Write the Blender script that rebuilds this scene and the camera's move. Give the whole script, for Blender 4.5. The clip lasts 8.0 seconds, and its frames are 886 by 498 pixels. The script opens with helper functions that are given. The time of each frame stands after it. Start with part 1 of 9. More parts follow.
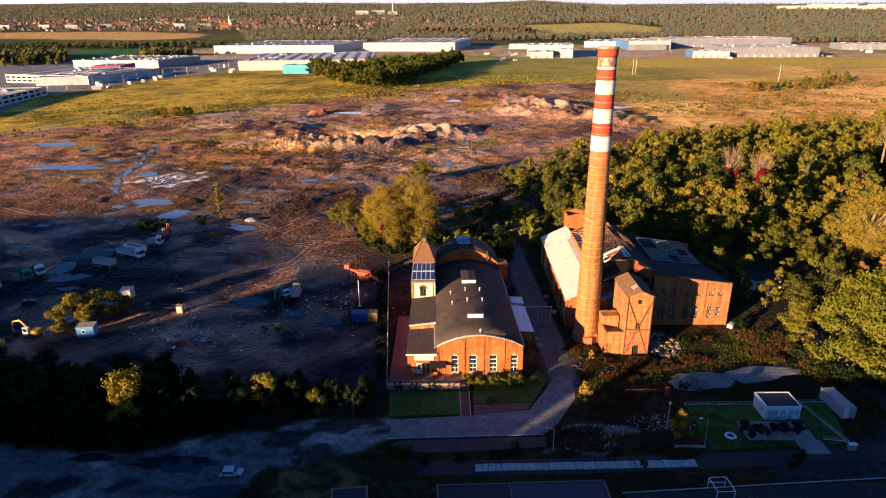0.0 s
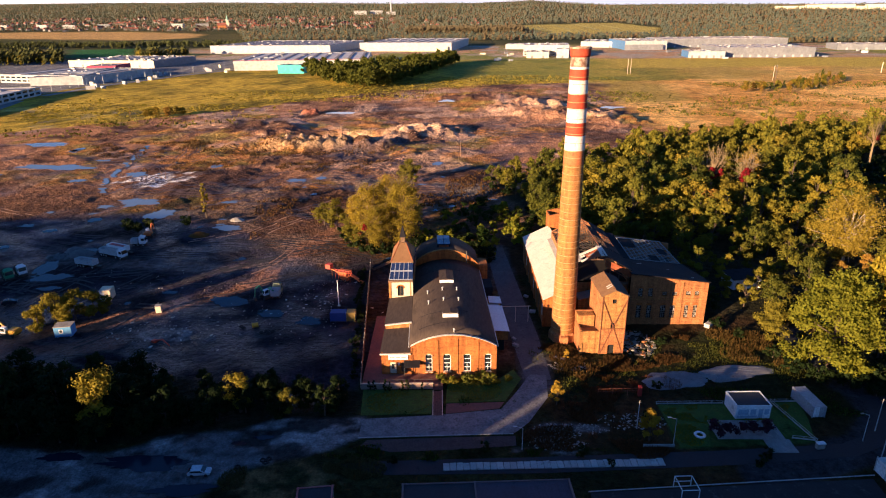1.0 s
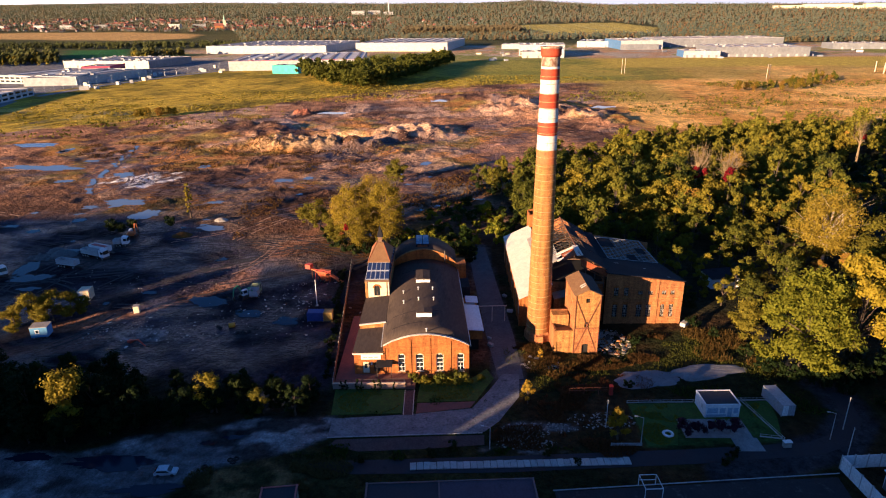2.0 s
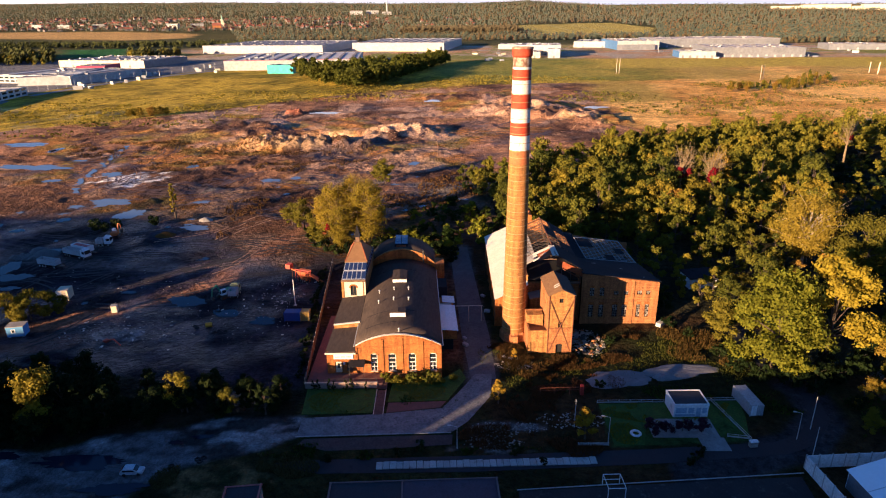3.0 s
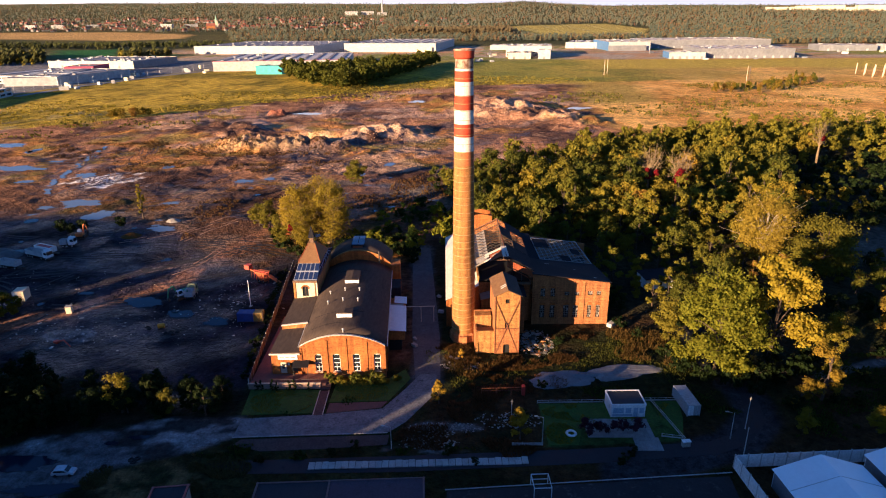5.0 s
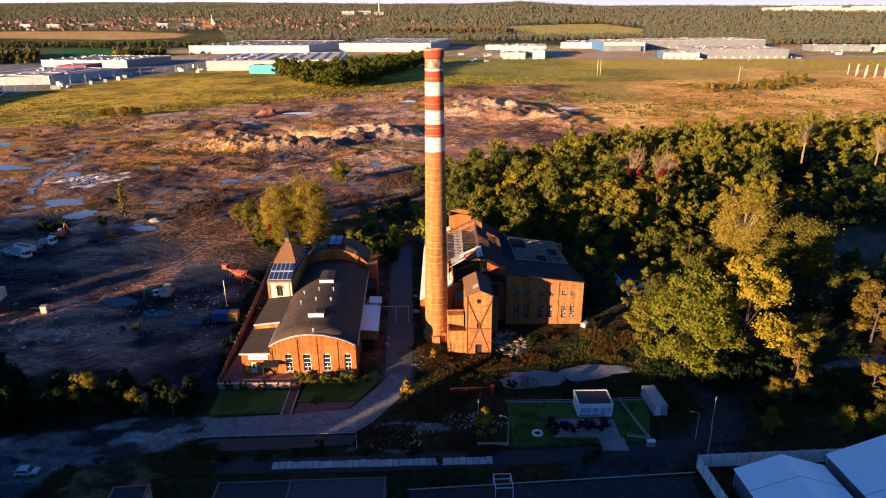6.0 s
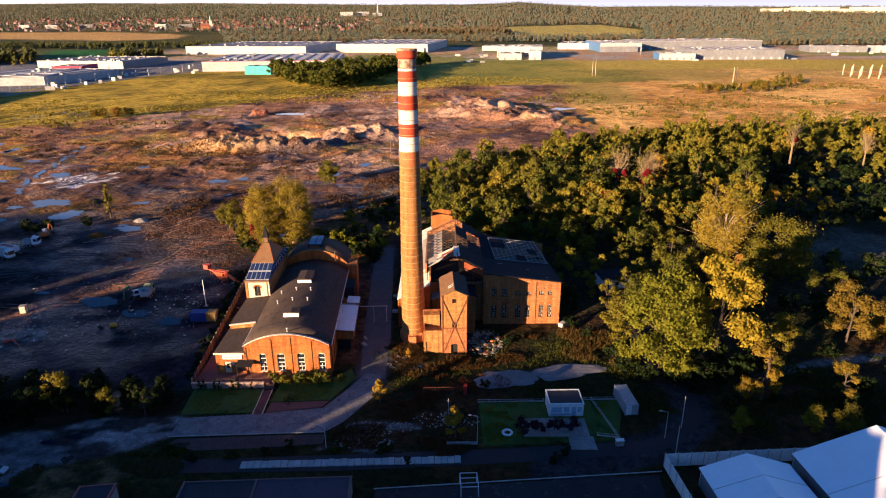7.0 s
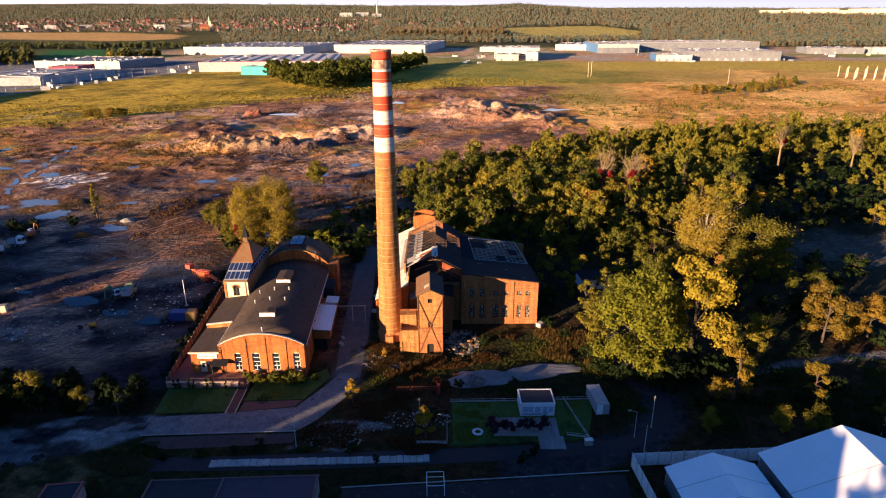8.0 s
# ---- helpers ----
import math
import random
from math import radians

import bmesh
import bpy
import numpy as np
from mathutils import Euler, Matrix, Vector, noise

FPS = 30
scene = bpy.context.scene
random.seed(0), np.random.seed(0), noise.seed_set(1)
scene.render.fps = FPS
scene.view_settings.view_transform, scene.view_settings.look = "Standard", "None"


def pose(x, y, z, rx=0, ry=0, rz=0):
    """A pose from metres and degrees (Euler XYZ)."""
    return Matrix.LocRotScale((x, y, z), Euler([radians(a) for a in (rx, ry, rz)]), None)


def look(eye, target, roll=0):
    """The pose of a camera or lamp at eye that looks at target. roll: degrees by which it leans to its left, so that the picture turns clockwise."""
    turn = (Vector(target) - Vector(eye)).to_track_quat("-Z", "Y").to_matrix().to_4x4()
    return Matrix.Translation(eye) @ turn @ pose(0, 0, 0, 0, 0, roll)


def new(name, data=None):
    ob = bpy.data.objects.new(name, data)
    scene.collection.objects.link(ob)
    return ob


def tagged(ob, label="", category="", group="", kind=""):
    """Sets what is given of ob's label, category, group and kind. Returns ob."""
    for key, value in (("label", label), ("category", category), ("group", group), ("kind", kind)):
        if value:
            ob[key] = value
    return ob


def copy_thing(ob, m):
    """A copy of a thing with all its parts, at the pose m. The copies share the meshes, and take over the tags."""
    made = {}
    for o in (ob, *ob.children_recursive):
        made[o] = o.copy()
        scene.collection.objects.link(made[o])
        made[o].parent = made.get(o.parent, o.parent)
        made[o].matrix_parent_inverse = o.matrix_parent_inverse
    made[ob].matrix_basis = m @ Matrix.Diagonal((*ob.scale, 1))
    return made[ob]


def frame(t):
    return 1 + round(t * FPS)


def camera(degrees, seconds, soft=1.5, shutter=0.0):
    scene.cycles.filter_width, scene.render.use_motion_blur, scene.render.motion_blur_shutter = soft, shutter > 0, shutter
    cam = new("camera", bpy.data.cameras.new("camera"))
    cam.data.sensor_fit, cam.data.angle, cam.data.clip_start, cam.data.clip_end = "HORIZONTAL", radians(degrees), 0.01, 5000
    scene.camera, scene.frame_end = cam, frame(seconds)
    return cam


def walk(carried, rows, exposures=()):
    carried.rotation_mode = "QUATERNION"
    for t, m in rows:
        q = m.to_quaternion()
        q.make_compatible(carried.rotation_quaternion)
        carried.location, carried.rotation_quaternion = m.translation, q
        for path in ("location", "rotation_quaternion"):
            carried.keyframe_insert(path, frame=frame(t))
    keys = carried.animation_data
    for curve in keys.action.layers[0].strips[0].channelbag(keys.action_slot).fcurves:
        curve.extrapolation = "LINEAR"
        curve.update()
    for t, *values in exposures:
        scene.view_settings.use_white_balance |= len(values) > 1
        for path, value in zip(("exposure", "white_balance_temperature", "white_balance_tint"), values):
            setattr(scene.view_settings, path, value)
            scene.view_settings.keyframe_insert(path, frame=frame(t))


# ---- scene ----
cam = camera(70.4, 8.0, 1.1)
PATH = [
    (0, (1.568, -1.469, 78.229), (1.472, 0.399, 77.522), -0.6),
    (0.5, (4.428, -1.514, 78.183), (4.333, 0.354, 77.477), -0.7),
    (1, (7.321, -1.442, 78.145), (7.227, 0.427, 77.438), -0.6),
    (1.5, (10.348, -1.379, 78.073), (10.256, 0.49, 77.366), -0.7),
    (3, (19.41, -1.344, 78.104), (19.321, 0.525, 77.397), -0.6),
    (3.5, (22.458, -1.383, 78.174), (22.371, 0.485, 77.467), -0.6),
    (4, (25.372, -1.408, 78.144), (25.287, 0.462, 77.439), -0.6),
    (4.5, (28.43, -1.373, 78.19), (28.346, 0.497, 77.485), -0.6),
    (6, (37.695, -1.053, 78.222), (37.621, 0.817, 77.516), -0.4),
    (6.5, (40.701, -1.074, 78.093), (40.628, 0.797, 77.388), -0.4),
    (7, (43.563, -1.135, 78.011), (43.49, 0.735, 77.308), -0.4),
    (7.5, (46.402, -1.229, 77.914), (46.329, 0.643, 77.212), -0.4),
    (8, (49.352, -1.448, 77.984), (49.279, 0.424, 77.283), -0.3),
]
LOOK = (1.40, 5280, 21.5)          # stops, kelvin, tint
walk(cam, [(t, look(eye, target, roll)) for t, eye, target, roll in PATH], [(0, *LOOK), (8, *LOOK)])

# ---- sky, sun, exposure ----
SUN_EL, SUN_AZ = 9.2, 225.0      # degrees above the horizon; clockwise from +y, where the sun stands
world = bpy.data.worlds.new("sky")
scene.world = world
world.use_nodes = True
wn = world.node_tree.nodes
sky = wn.new("ShaderNodeTexSky")
sky.sky_type, sky.sun_disc = "NISHITA", False
sky.sun_elevation, sky.sun_rotation = radians(SUN_EL), radians(SUN_AZ)
sky.air_density, sky.dust_density, sky.ozone_density = 1.0, 0.25, 5.0
wn["Background"].inputs["Strength"].default_value = 0.063
world.node_tree.links.new(sky.outputs["Color"], wn["Background"].inputs["Color"])
sun = new("sun", bpy.data.lights.new("sun", "SUN"))
sun.data.energy, sun.data.angle, sun.data.color = 7.0, radians(0.5), (1.0, 0.635, 0.27)
sun_way = Vector((math.sin(radians(SUN_AZ)) * math.cos(radians(SUN_EL)), math.cos(radians(SUN_AZ)) * math.cos(radians(SUN_EL)), math.sin(radians(SUN_EL))))
sun.matrix_world = look(sun_way * 200, (0, 0, 0))

# ---- helpers of this scene ----
def part(name, bm, material, parent=None, label="", smooth=False):
    """One mesh object from a bmesh, under its thing."""
    me = bpy.data.meshes.new(name)
    bm.to_mesh(me)
    bm.free()
    return part_of(name, me, material, parent, label, smooth)


def part_of(name, me, material, parent=None, label="", smooth=False):
    if material and not me.materials:
        me.materials.append(material)
    if smooth:
        me.polygons.foreach_set("use_smooth", [True] * len(me.polygons))
    ob = new(name, me)
    if parent:
        ob.parent = parent
    if label:
        ob["label"] = label
    return ob


def base_of(name, m, label, category, group="", kind=""):
    ob = new(name)
    ob.empty_display_size = 0.5
    ob.matrix_world = m
    return tagged(ob, label, category, group, kind)


def single(name, bm, material, label, category, group="", kind="", m=None, smooth=False):
    ob = part(name, bm, material, None, "", smooth)
    if m is not None:
        ob.matrix_world = m
    return tagged(ob, label, category, group, kind)


def face(bm, pts):
    return bm.faces.new([bm.verts.new(p) for p in pts])


def box(bm, x0, x1, y0, y1, z0, z1, bev=0.0):
    if bev:
        r = bmesh.ops.create_cube(bm, size=1, matrix=Matrix.Translation(((x0 + x1) / 2, (y0 + y1) / 2, (z0 + z1) / 2)) @ Matrix.Diagonal((x1 - x0, y1 - y0, z1 - z0, 1)))
        bmesh.ops.bevel(bm, geom=list({e for v in r["verts"] for e in v.link_edges}), offset=bev, segments=2, affect="EDGES")
        return bm
    v = [bm.verts.new((x, y, z)) for z in (z0, z1) for x, y in ((x0, y0), (x1, y0), (x1, y1), (x0, y1))]
    for q in ((3, 2, 1, 0), (4, 5, 6, 7), (0, 1, 5, 4), (1, 2, 6, 5), (2, 3, 7, 6), (3, 0, 4, 7)):
        bm.faces.new([v[i] for i in q])
    return bm


def boxed(x0, x1, y0, y1, z0, z1, bev=0.0):
    return box(bmesh.new(), x0, x1, y0, y1, z0, z1, bev)


def prism(bm, outline, a, b, axis="y"):
    """Extrudes an outline of (u, v) between a and b along an axis: y takes (x, z), x takes (y, z), z takes (x, y)."""
    put = {"y": lambda u, v, w: (u, w, v), "x": lambda u, v, w: (w, u, v), "z": lambda u, v, w: (u, v, w)}[axis]
    one = [bm.verts.new(put(u, v, a)) for u, v in outline]
    two = [bm.verts.new(put(u, v, b)) for u, v in outline]
    n = len(outline)
    fs = [bm.faces.new(one), bm.faces.new(two[::-1])]
    for i in range(n):
        fs.append(bm.faces.new((one[(i + 1) % n], one[i], two[i], two[(i + 1) % n])))
    bmesh.ops.recalc_face_normals(bm, faces=fs)
    return bm


def prismed(outline, a, b, axis="y"):
    return prism(bmesh.new(), outline, a, b, axis)


def tube(bm, p, q, r0, r1=None, n=8, caps=True):
    """A straight tapered bar from p to q."""
    p, q = Vector(p), Vector(q)
    r1 = r0 if r1 is None else r1
    side = (q - p).normalized().orthogonal().normalized()
    up = (q - p).normalized().cross(side)
    rings = []
    for c, r in ((p, r0), (q, r1)):
        rings.append([bm.verts.new(c + side * (r * math.cos(a)) + up * (r * math.sin(a))) for a in (2 * math.pi * i / n for i in range(n))])
    for i in range(n):
        bm.faces.new((rings[0][i], rings[0][(i + 1) % n], rings[1][(i + 1) % n], rings[1][i]))
    if caps:
        bm.faces.new(rings[0][::-1])
        bm.faces.new(rings[1])
    return bm


def tubed(p, q, r0, r1=None, n=8):
    return tube(bmesh.new(), p, q, r0, r1, n)


def lathe(bm, profile, n=32, close=True):
    """Turns a profile of (radius, z) round the z axis."""
    rings = [[bm.verts.new((r * math.cos(2 * math.pi * i / n), r * math.sin(2 * math.pi * i / n), z)) for i in range(n)] for r, z in profile]
    for a, b in zip(rings, rings[1:]):
        for i in range(n):
            bm.faces.new((a[i], a[(i + 1) % n], b[(i + 1) % n], b[i]))
    if close:
        bm.faces.new(rings[0][::-1])
        bm.faces.new(rings[-1])
    return bm


def array_mesh(name, verts, faces, material=None):
    """A mesh from arrays of places and of quads."""
    me = bpy.data.meshes.new(name)
    verts, faces = np.asarray(verts, np.float32), np.asarray(faces, np.int32)
    k = faces.shape[1]
    me.vertices.add(len(verts))
    me.vertices.foreach_set("co", verts.ravel())
    me.loops.add(faces.size)
    me.loops.foreach_set("vertex_index", faces.ravel())
    me.polygons.add(len(faces))
    me.polygons.foreach_set("loop_start", np.arange(0, faces.size, k, dtype=np.int32))
    me.update(calc_edges=True)
    me.validate()
    if material:
        me.materials.append(material)
    return me


def lattice(x, y, seed):
    """Smooth noise on a unit grid, from -1 to 1."""
    xi, yi = np.floor(x).astype(np.int64), np.floor(y).astype(np.int64)
    fx, fy = x - xi, y - yi
    fx, fy = fx * fx * (3 - 2 * fx), fy * fy * (3 - 2 * fy)

    def rnd(i, j):
        h = (i * 374761393 + j * 668265263 + seed * 974711) & 0x7FFFFFFF
        h = ((h ^ (h >> 13)) * 1274126177) & 0x7FFFFFFF
        h = h ^ (h >> 16)
        return (h & 0xFFFF) / 32767.5 - 1
    a, b, c, d = rnd(xi, yi), rnd(xi + 1, yi), rnd(xi, yi + 1), rnd(xi + 1, yi + 1)
    return (a * (1 - fx) + b * fx) * (1 - fy) + (c * (1 - fx) + d * fx) * fy


def fbm(x, y, size, octaves=4, seed=0, gain=0.5):
    x, y = np.asarray(x, float), np.asarray(y, float)
    out, amp, tot = 0.0, 1.0, 0.0
    for k in range(octaves):
        c, s = math.cos(0.6 * k), math.sin(0.6 * k)
        f = 2.03 ** k / size
        out = out + amp * lattice((x * c - y * s) * f + 31.7 * k, (x * s + y * c) * f + 17.3 * k, seed + 7 * k)
        tot += amp
        amp *= gain
    return out / tot


def ramp(v, a, b):
    v = np.clip((np.asarray(v, float) - a) / (b - a), 0, 1)
    return v * v * (3 - 2 * v)


# ---- materials ----
def surface(name, c1, c2, size=3.0, c3=None, fine=0.25, rough=0.8, metal=0.0, bump=0.3, stretch=(1, 1, 1), amount=0.45, island=0.0, obj=0.0, spec=0.3, grain=(0.72, 1.25), streak=0.0):
    """A worn surface: two tones in large patches, a third in small spots, fine grain and relief. Sizes in metres."""
    mt = bpy.data.materials.new(name)
    mt.use_nodes = True
    nt = mt.node_tree
    n, l = nt.nodes, nt.links
    bsdf = n["Principled BSDF"]
    geo = n.new("ShaderNodeNewGeometry")
    mp = n.new("ShaderNodeMapping")
    mp.inputs["Scale"].default_value = stretch
    l.new(geo.outputs["Position"], mp.inputs["Vector"])

    def nz(sc, detail, ro=0.6):
        t = n.new("ShaderNodeTexNoise")
        t.inputs["Scale"].default_value, t.inputs["Detail"].default_value, t.inputs["Roughness"].default_value = sc, detail, ro
        l.new(mp.outputs["Vector"], t.inputs["Vector"])
        return t.outputs["Fac"]

    def rmp(src, a, b):
        r = n.new("ShaderNodeMapRange")
        r.inputs["From Min"].default_value, r.inputs["From Max"].default_value = a, b
        l.new(src, r.inputs["Value"])
        return r.outputs["Result"]

    def mix(fac, a, b, mode="MIX"):
        m = n.new("ShaderNodeMix")
        m.data_type, m.blend_type = "RGBA", mode
        for sock, val in ((m.inputs[0], fac), (m.inputs[6], a), (m.inputs[7], b)):
            if isinstance(val, bpy.types.NodeSocket):
                l.new(val, sock)
            else:
                sock.default_value = (*val, 1) if isinstance(val, tuple) else val
        return m.outputs[2]
    big = nz(1 / size, 5)
    small = nz(1 / fine, 4, 0.65)
    col = mix(rmp(big, 0.5 - amount / 2, 0.5 + amount / 2), c1, c2)
    if c3:
        col = mix(rmp(nz(2.3 / size, 6, 0.7), 0.56, 0.68), col, c3)
    g = n.new("ShaderNodeMapRange")
    g.inputs["From Min"].default_value, g.inputs["From Max"].default_value, g.inputs["To Min"].default_value, g.inputs["To Max"].default_value = 0.25, 0.75, *grain
    l.new(small, g.inputs["Value"])
    col = mix(1.0, col, g.outputs["Result"], "MULTIPLY")
    if streak:
        # rain streaks and courses: noise drawn out upright and along the wall
        for sc, lo in (((1.1, 1.1, 0.10), 1 - streak), ((0.25, 0.25, 3.2), 1 - 0.6 * streak)):
            m2, t2, r2 = n.new("ShaderNodeMapping"), n.new("ShaderNodeTexNoise"), n.new("ShaderNodeMapRange")
            m2.inputs["Scale"].default_value = sc
            t2.inputs["Scale"].default_value, t2.inputs["Detail"].default_value = 1.0, 4
            r2.inputs["From Min"].default_value, r2.inputs["From Max"].default_value, r2.inputs["To Min"].default_value, r2.inputs["To Max"].default_value = 0.36, 0.6, lo, 1.06
            l.new(geo.outputs["Position"], m2.inputs["Vector"])
            l.new(m2.outputs["Vector"], t2.inputs["Vector"])
            l.new(t2.outputs["Fac"], r2.inputs["Value"])
            col = mix(1.0, col, r2.outputs["Result"], "MULTIPLY")
    if island or obj:
        src = geo.outputs["Random Per Island"]
        if obj:
            src = n.new("ShaderNodeObjectInfo").outputs["Random"]
        v = n.new("ShaderNodeMapRange")
        w = island or obj
        v.inputs["To Min"].default_value, v.inputs["To Max"].default_value = 1 - w, 1 + w
        l.new(src, v.inputs["Value"])
        col = mix(1.0, col, v.outputs["Result"], "MULTIPLY")
    l.new(col, bsdf.inputs["Base Color"])
    rr = n.new("ShaderNodeMapRange")
    rr.inputs["To Min"].default_value, rr.inputs["To Max"].default_value = max(rough - 0.12, 0.02), min(rough + 0.12, 1)
    l.new(big, rr.inputs["Value"])
    l.new(rr.outputs["Result"], bsdf.inputs["Roughness"])
    bsdf.inputs["Metallic"].default_value = metal
    bsdf.inputs["Specular IOR Level"].default_value = spec
    if bump:
        b = n.new("ShaderNodeBump")
        b.inputs["Strength"].default_value, b.inputs["Distance"].default_value = bump, fine * 0.4
        l.new(small, b.inputs["Height"])
        l.new(b.outputs["Normal"], bsdf.inputs["Normal"])
    return mt


def leaf(name, c1, c2, c3, shine=0.45, swing=0.3):
    """Foliage: each leaf spray has a tone of its own, each tree a tone of its own; light shines through."""
    mt = bpy.data.materials.new(name)
    mt.use_nodes = True
    nt = mt.node_tree
    n, l = nt.nodes, nt.links
    bsdf, out = n["Principled BSDF"], n["Material Output"]
    geo, info = n.new("ShaderNodeNewGeometry"), n.new("ShaderNodeObjectInfo")
    cr = n.new("ShaderNodeValToRGB")
    cr.color_ramp.elements[0].color, cr.color_ramp.elements[1].color = (*c1, 1), (*c3, 1)
    e = cr.color_ramp.elements.new(0.55)
    e.color = (*c2, 1)
    tone = n.new("ShaderNodeMath")
    tone.operation = "MULTIPLY_ADD"
    tone.inputs[1].default_value = 0.34
    shift = n.new("ShaderNodeMath")
    shift.operation = "MULTIPLY_ADD"
    shift.inputs[1].default_value, shift.inputs[2].default_value = 0.58, 0.04
    l.new(info.outputs["Random"], shift.inputs[0])
    l.new(geo.outputs["Random Per Island"], tone.inputs[0])
    l.new(shift.outputs[0], tone.inputs[2])
    l.new(tone.outputs[0], cr.inputs["Fac"])
    l.new(cr.outputs["Color"], bsdf.inputs["Base Color"])
    bsdf.inputs["Roughness"].default_value = 0.7
    bsdf.inputs["Specular IOR Level"].default_value = 0.08
    tr = n.new("ShaderNodeBsdfTranslucent")
    l.new(cr.outputs["Color"], tr.inputs["Color"])
    mx = n.new("ShaderNodeMixShader")
    mx.inputs[0].default_value = swing
    l.new(bsdf.outputs[0], mx.inputs[1])
    l.new(tr.outputs[0], mx.inputs[2])
    l.new(mx.outputs[0], out.inputs["Surface"])
    return mt


def glass_dark(name, tint=(0.02, 0.025, 0.03), rough=0.08):
    mt = bpy.data.materials.new(name)
    mt.use_nodes = True
    b = mt.node_tree.nodes["Principled BSDF"]
    b.inputs["Base Color"].default_value = (*tint, 1)
    b.inputs["Roughness"].default_value = rough
    b.inputs["Specular IOR Level"].default_value = 0.6
    return mt


BRICK = surface("brick_orange", (0.33, 0.10, 0.018), (0.43, 0.15, 0.027), 1.3, (0.20, 0.06, 0.016), 0.3, 0.85, bump=0.5, grain=(0.5, 1.42), streak=0.32)
BRICK_OLD = surface("brick_old", (0.31, 0.115, 0.036), (0.44, 0.18, 0.055), 1.2, (0.17, 0.065, 0.027), 0.3, 0.9, bump=0.6, grain=(0.5, 1.45), streak=0.3)
BRICK_PALE = surface("brick_pale", (0.34, 0.145, 0.036), (0.46, 0.23, 0.06), 1.1, (0.19, 0.07, 0.028), 0.3, 0.9, bump=0.6, grain=(0.5, 1.42), streak=0.38)
BITUMEN = surface("bitumen", (0.013, 0.0125, 0.016), (0.024, 0.022, 0.026), 5.0, (0.009, 0.009, 0.012), 0.3, 0.9, bump=0.25, spec=0.12)
SHEET_WHITE = surface("sheet_white", (0.54, 0.47, 0.39), (0.66, 0.59, 0.49), 3.0, (0.45, 0.37, 0.29), 0.4, 0.7, bump=0, grain=(0.8, 1.18))
SHEET_GREY = surface("sheet_grey", (0.25, 0.22, 0.19), (0.34, 0.31, 0.27), 2.5, (0.17, 0.145, 0.12), 0.4, 0.6, bump=0.15)
SHEET_RUST = surface("sheet_rust", (0.24, 0.055, 0.018), (0.34, 0.095, 0.03), 1.0, (0.13, 0.035, 0.018), 0.3, 0.85)
PAINT_WHITE = surface("paint_white", (0.66, 0.65, 0.64), (0.78, 0.77, 0.76), 1.5, None, 0.3, 0.5, bump=0.05)
PLASTER = surface("plaster_cream", (0.60, 0.50, 0.34), (0.68, 0.58, 0.42), 1.4, (0.5, 0.38, 0.24), 0.25, 0.9, bump=0.2)
STONE_TRIM = surface("stone_trim", (0.55, 0.42, 0.30), (0.62, 0.5, 0.36), 1.2, None, 0.2, 0.85)
GLASS = glass_dark("window_glass")
PANE_BLUE = glass_dark("pane_blue", (0.02, 0.035, 0.10), 0.12)
STEEL = surface("steel_dark", (0.07, 0.065, 0.06), (0.11, 0.1, 0.09), 0.8, (0.13, 0.06, 0.03), 0.1, 0.55, 0.6)
STEEL_PALE = surface("steel_pale", (0.45, 0.45, 0.44), (0.55, 0.55, 0.53), 0.8, None, 0.1, 0.45, 0.5)
RUST = surface("rusted_iron", (0.16, 0.055, 0.03), (0.24, 0.09, 0.04), 0.6, (0.1, 0.04, 0.03), 0.1, 0.85, 0.2)
TIMBER = surface("old_timber", (0.13, 0.075, 0.045), (0.2, 0.12, 0.07), 0.8, (0.08, 0.05, 0.035), 0.15, 0.9)
CONCRETE = surface("concrete", (0.34, 0.33, 0.31), (0.44, 0.42, 0.39), 2.0, (0.24, 0.23, 0.21), 0.2, 0.9, obj=0.12)
# near-black colour stands for unlit interiors behind openings and roofs
DARK_IN = surface("unlit_inside", (0.012, 0.011, 0.011), (0.02, 0.018, 0.017), 1.0, None, 0.3, 0.95, bump=0)
BARK = surface("bark", (0.055, 0.04, 0.028), (0.10, 0.07, 0.048), 0.8, (0.035, 0.026, 0.02), 0.12, 0.95, bump=0.6)
BARK_TWIG = surface("bark_twig", (0.17, 0.12, 0.06), (0.24, 0.17, 0.09), 0.8, (0.10, 0.07, 0.04), 0.12, 0.95)
BARK_PALE = surface("bark_pale", (0.30, 0.24, 0.18), (0.42, 0.35, 0.27), 0.8, (0.18, 0.14, 0.1), 0.12, 0.95)
LEAF_GREEN = leaf("leaf_green", (0.034, 0.045, 0.007), (0.10, 0.10, 0.009), (0.21, 0.17, 0.011), swing=0.22)
LEAF_OLIVE = leaf("leaf_olive", (0.055, 0.056, 0.007), (0.15, 0.128, 0.009), (0.29, 0.21, 0.011), swing=0.25)
LEAF_GOLD = leaf("leaf_gold", (0.075, 0.066, 0.007), (0.19, 0.148, 0.010), (0.32, 0.225, 0.016), swing=0.3)
LEAF_YELLOW = leaf("leaf_yellow", (0.10, 0.08, 0.008), (0.31, 0.195, 0.012), (0.54, 0.30, 0.016))
LEAF_FEATHER = leaf("leaf_feather", (0.15, 0.12, 0.008), (0.25, 0.185, 0.010), (0.37, 0.25, 0.013), swing=0.35)
LEAF_DUSTY = leaf("leaf_dusty", (0.16, 0.125, 0.012), (0.25, 0.18, 0.014), (0.34, 0.23, 0.018), swing=0.3)
LEAF_GLOW = leaf("leaf_glow", (0.11, 0.095, 0.006), (0.22, 0.175, 0.008), (0.34, 0.245, 0.010), swing=0.3)
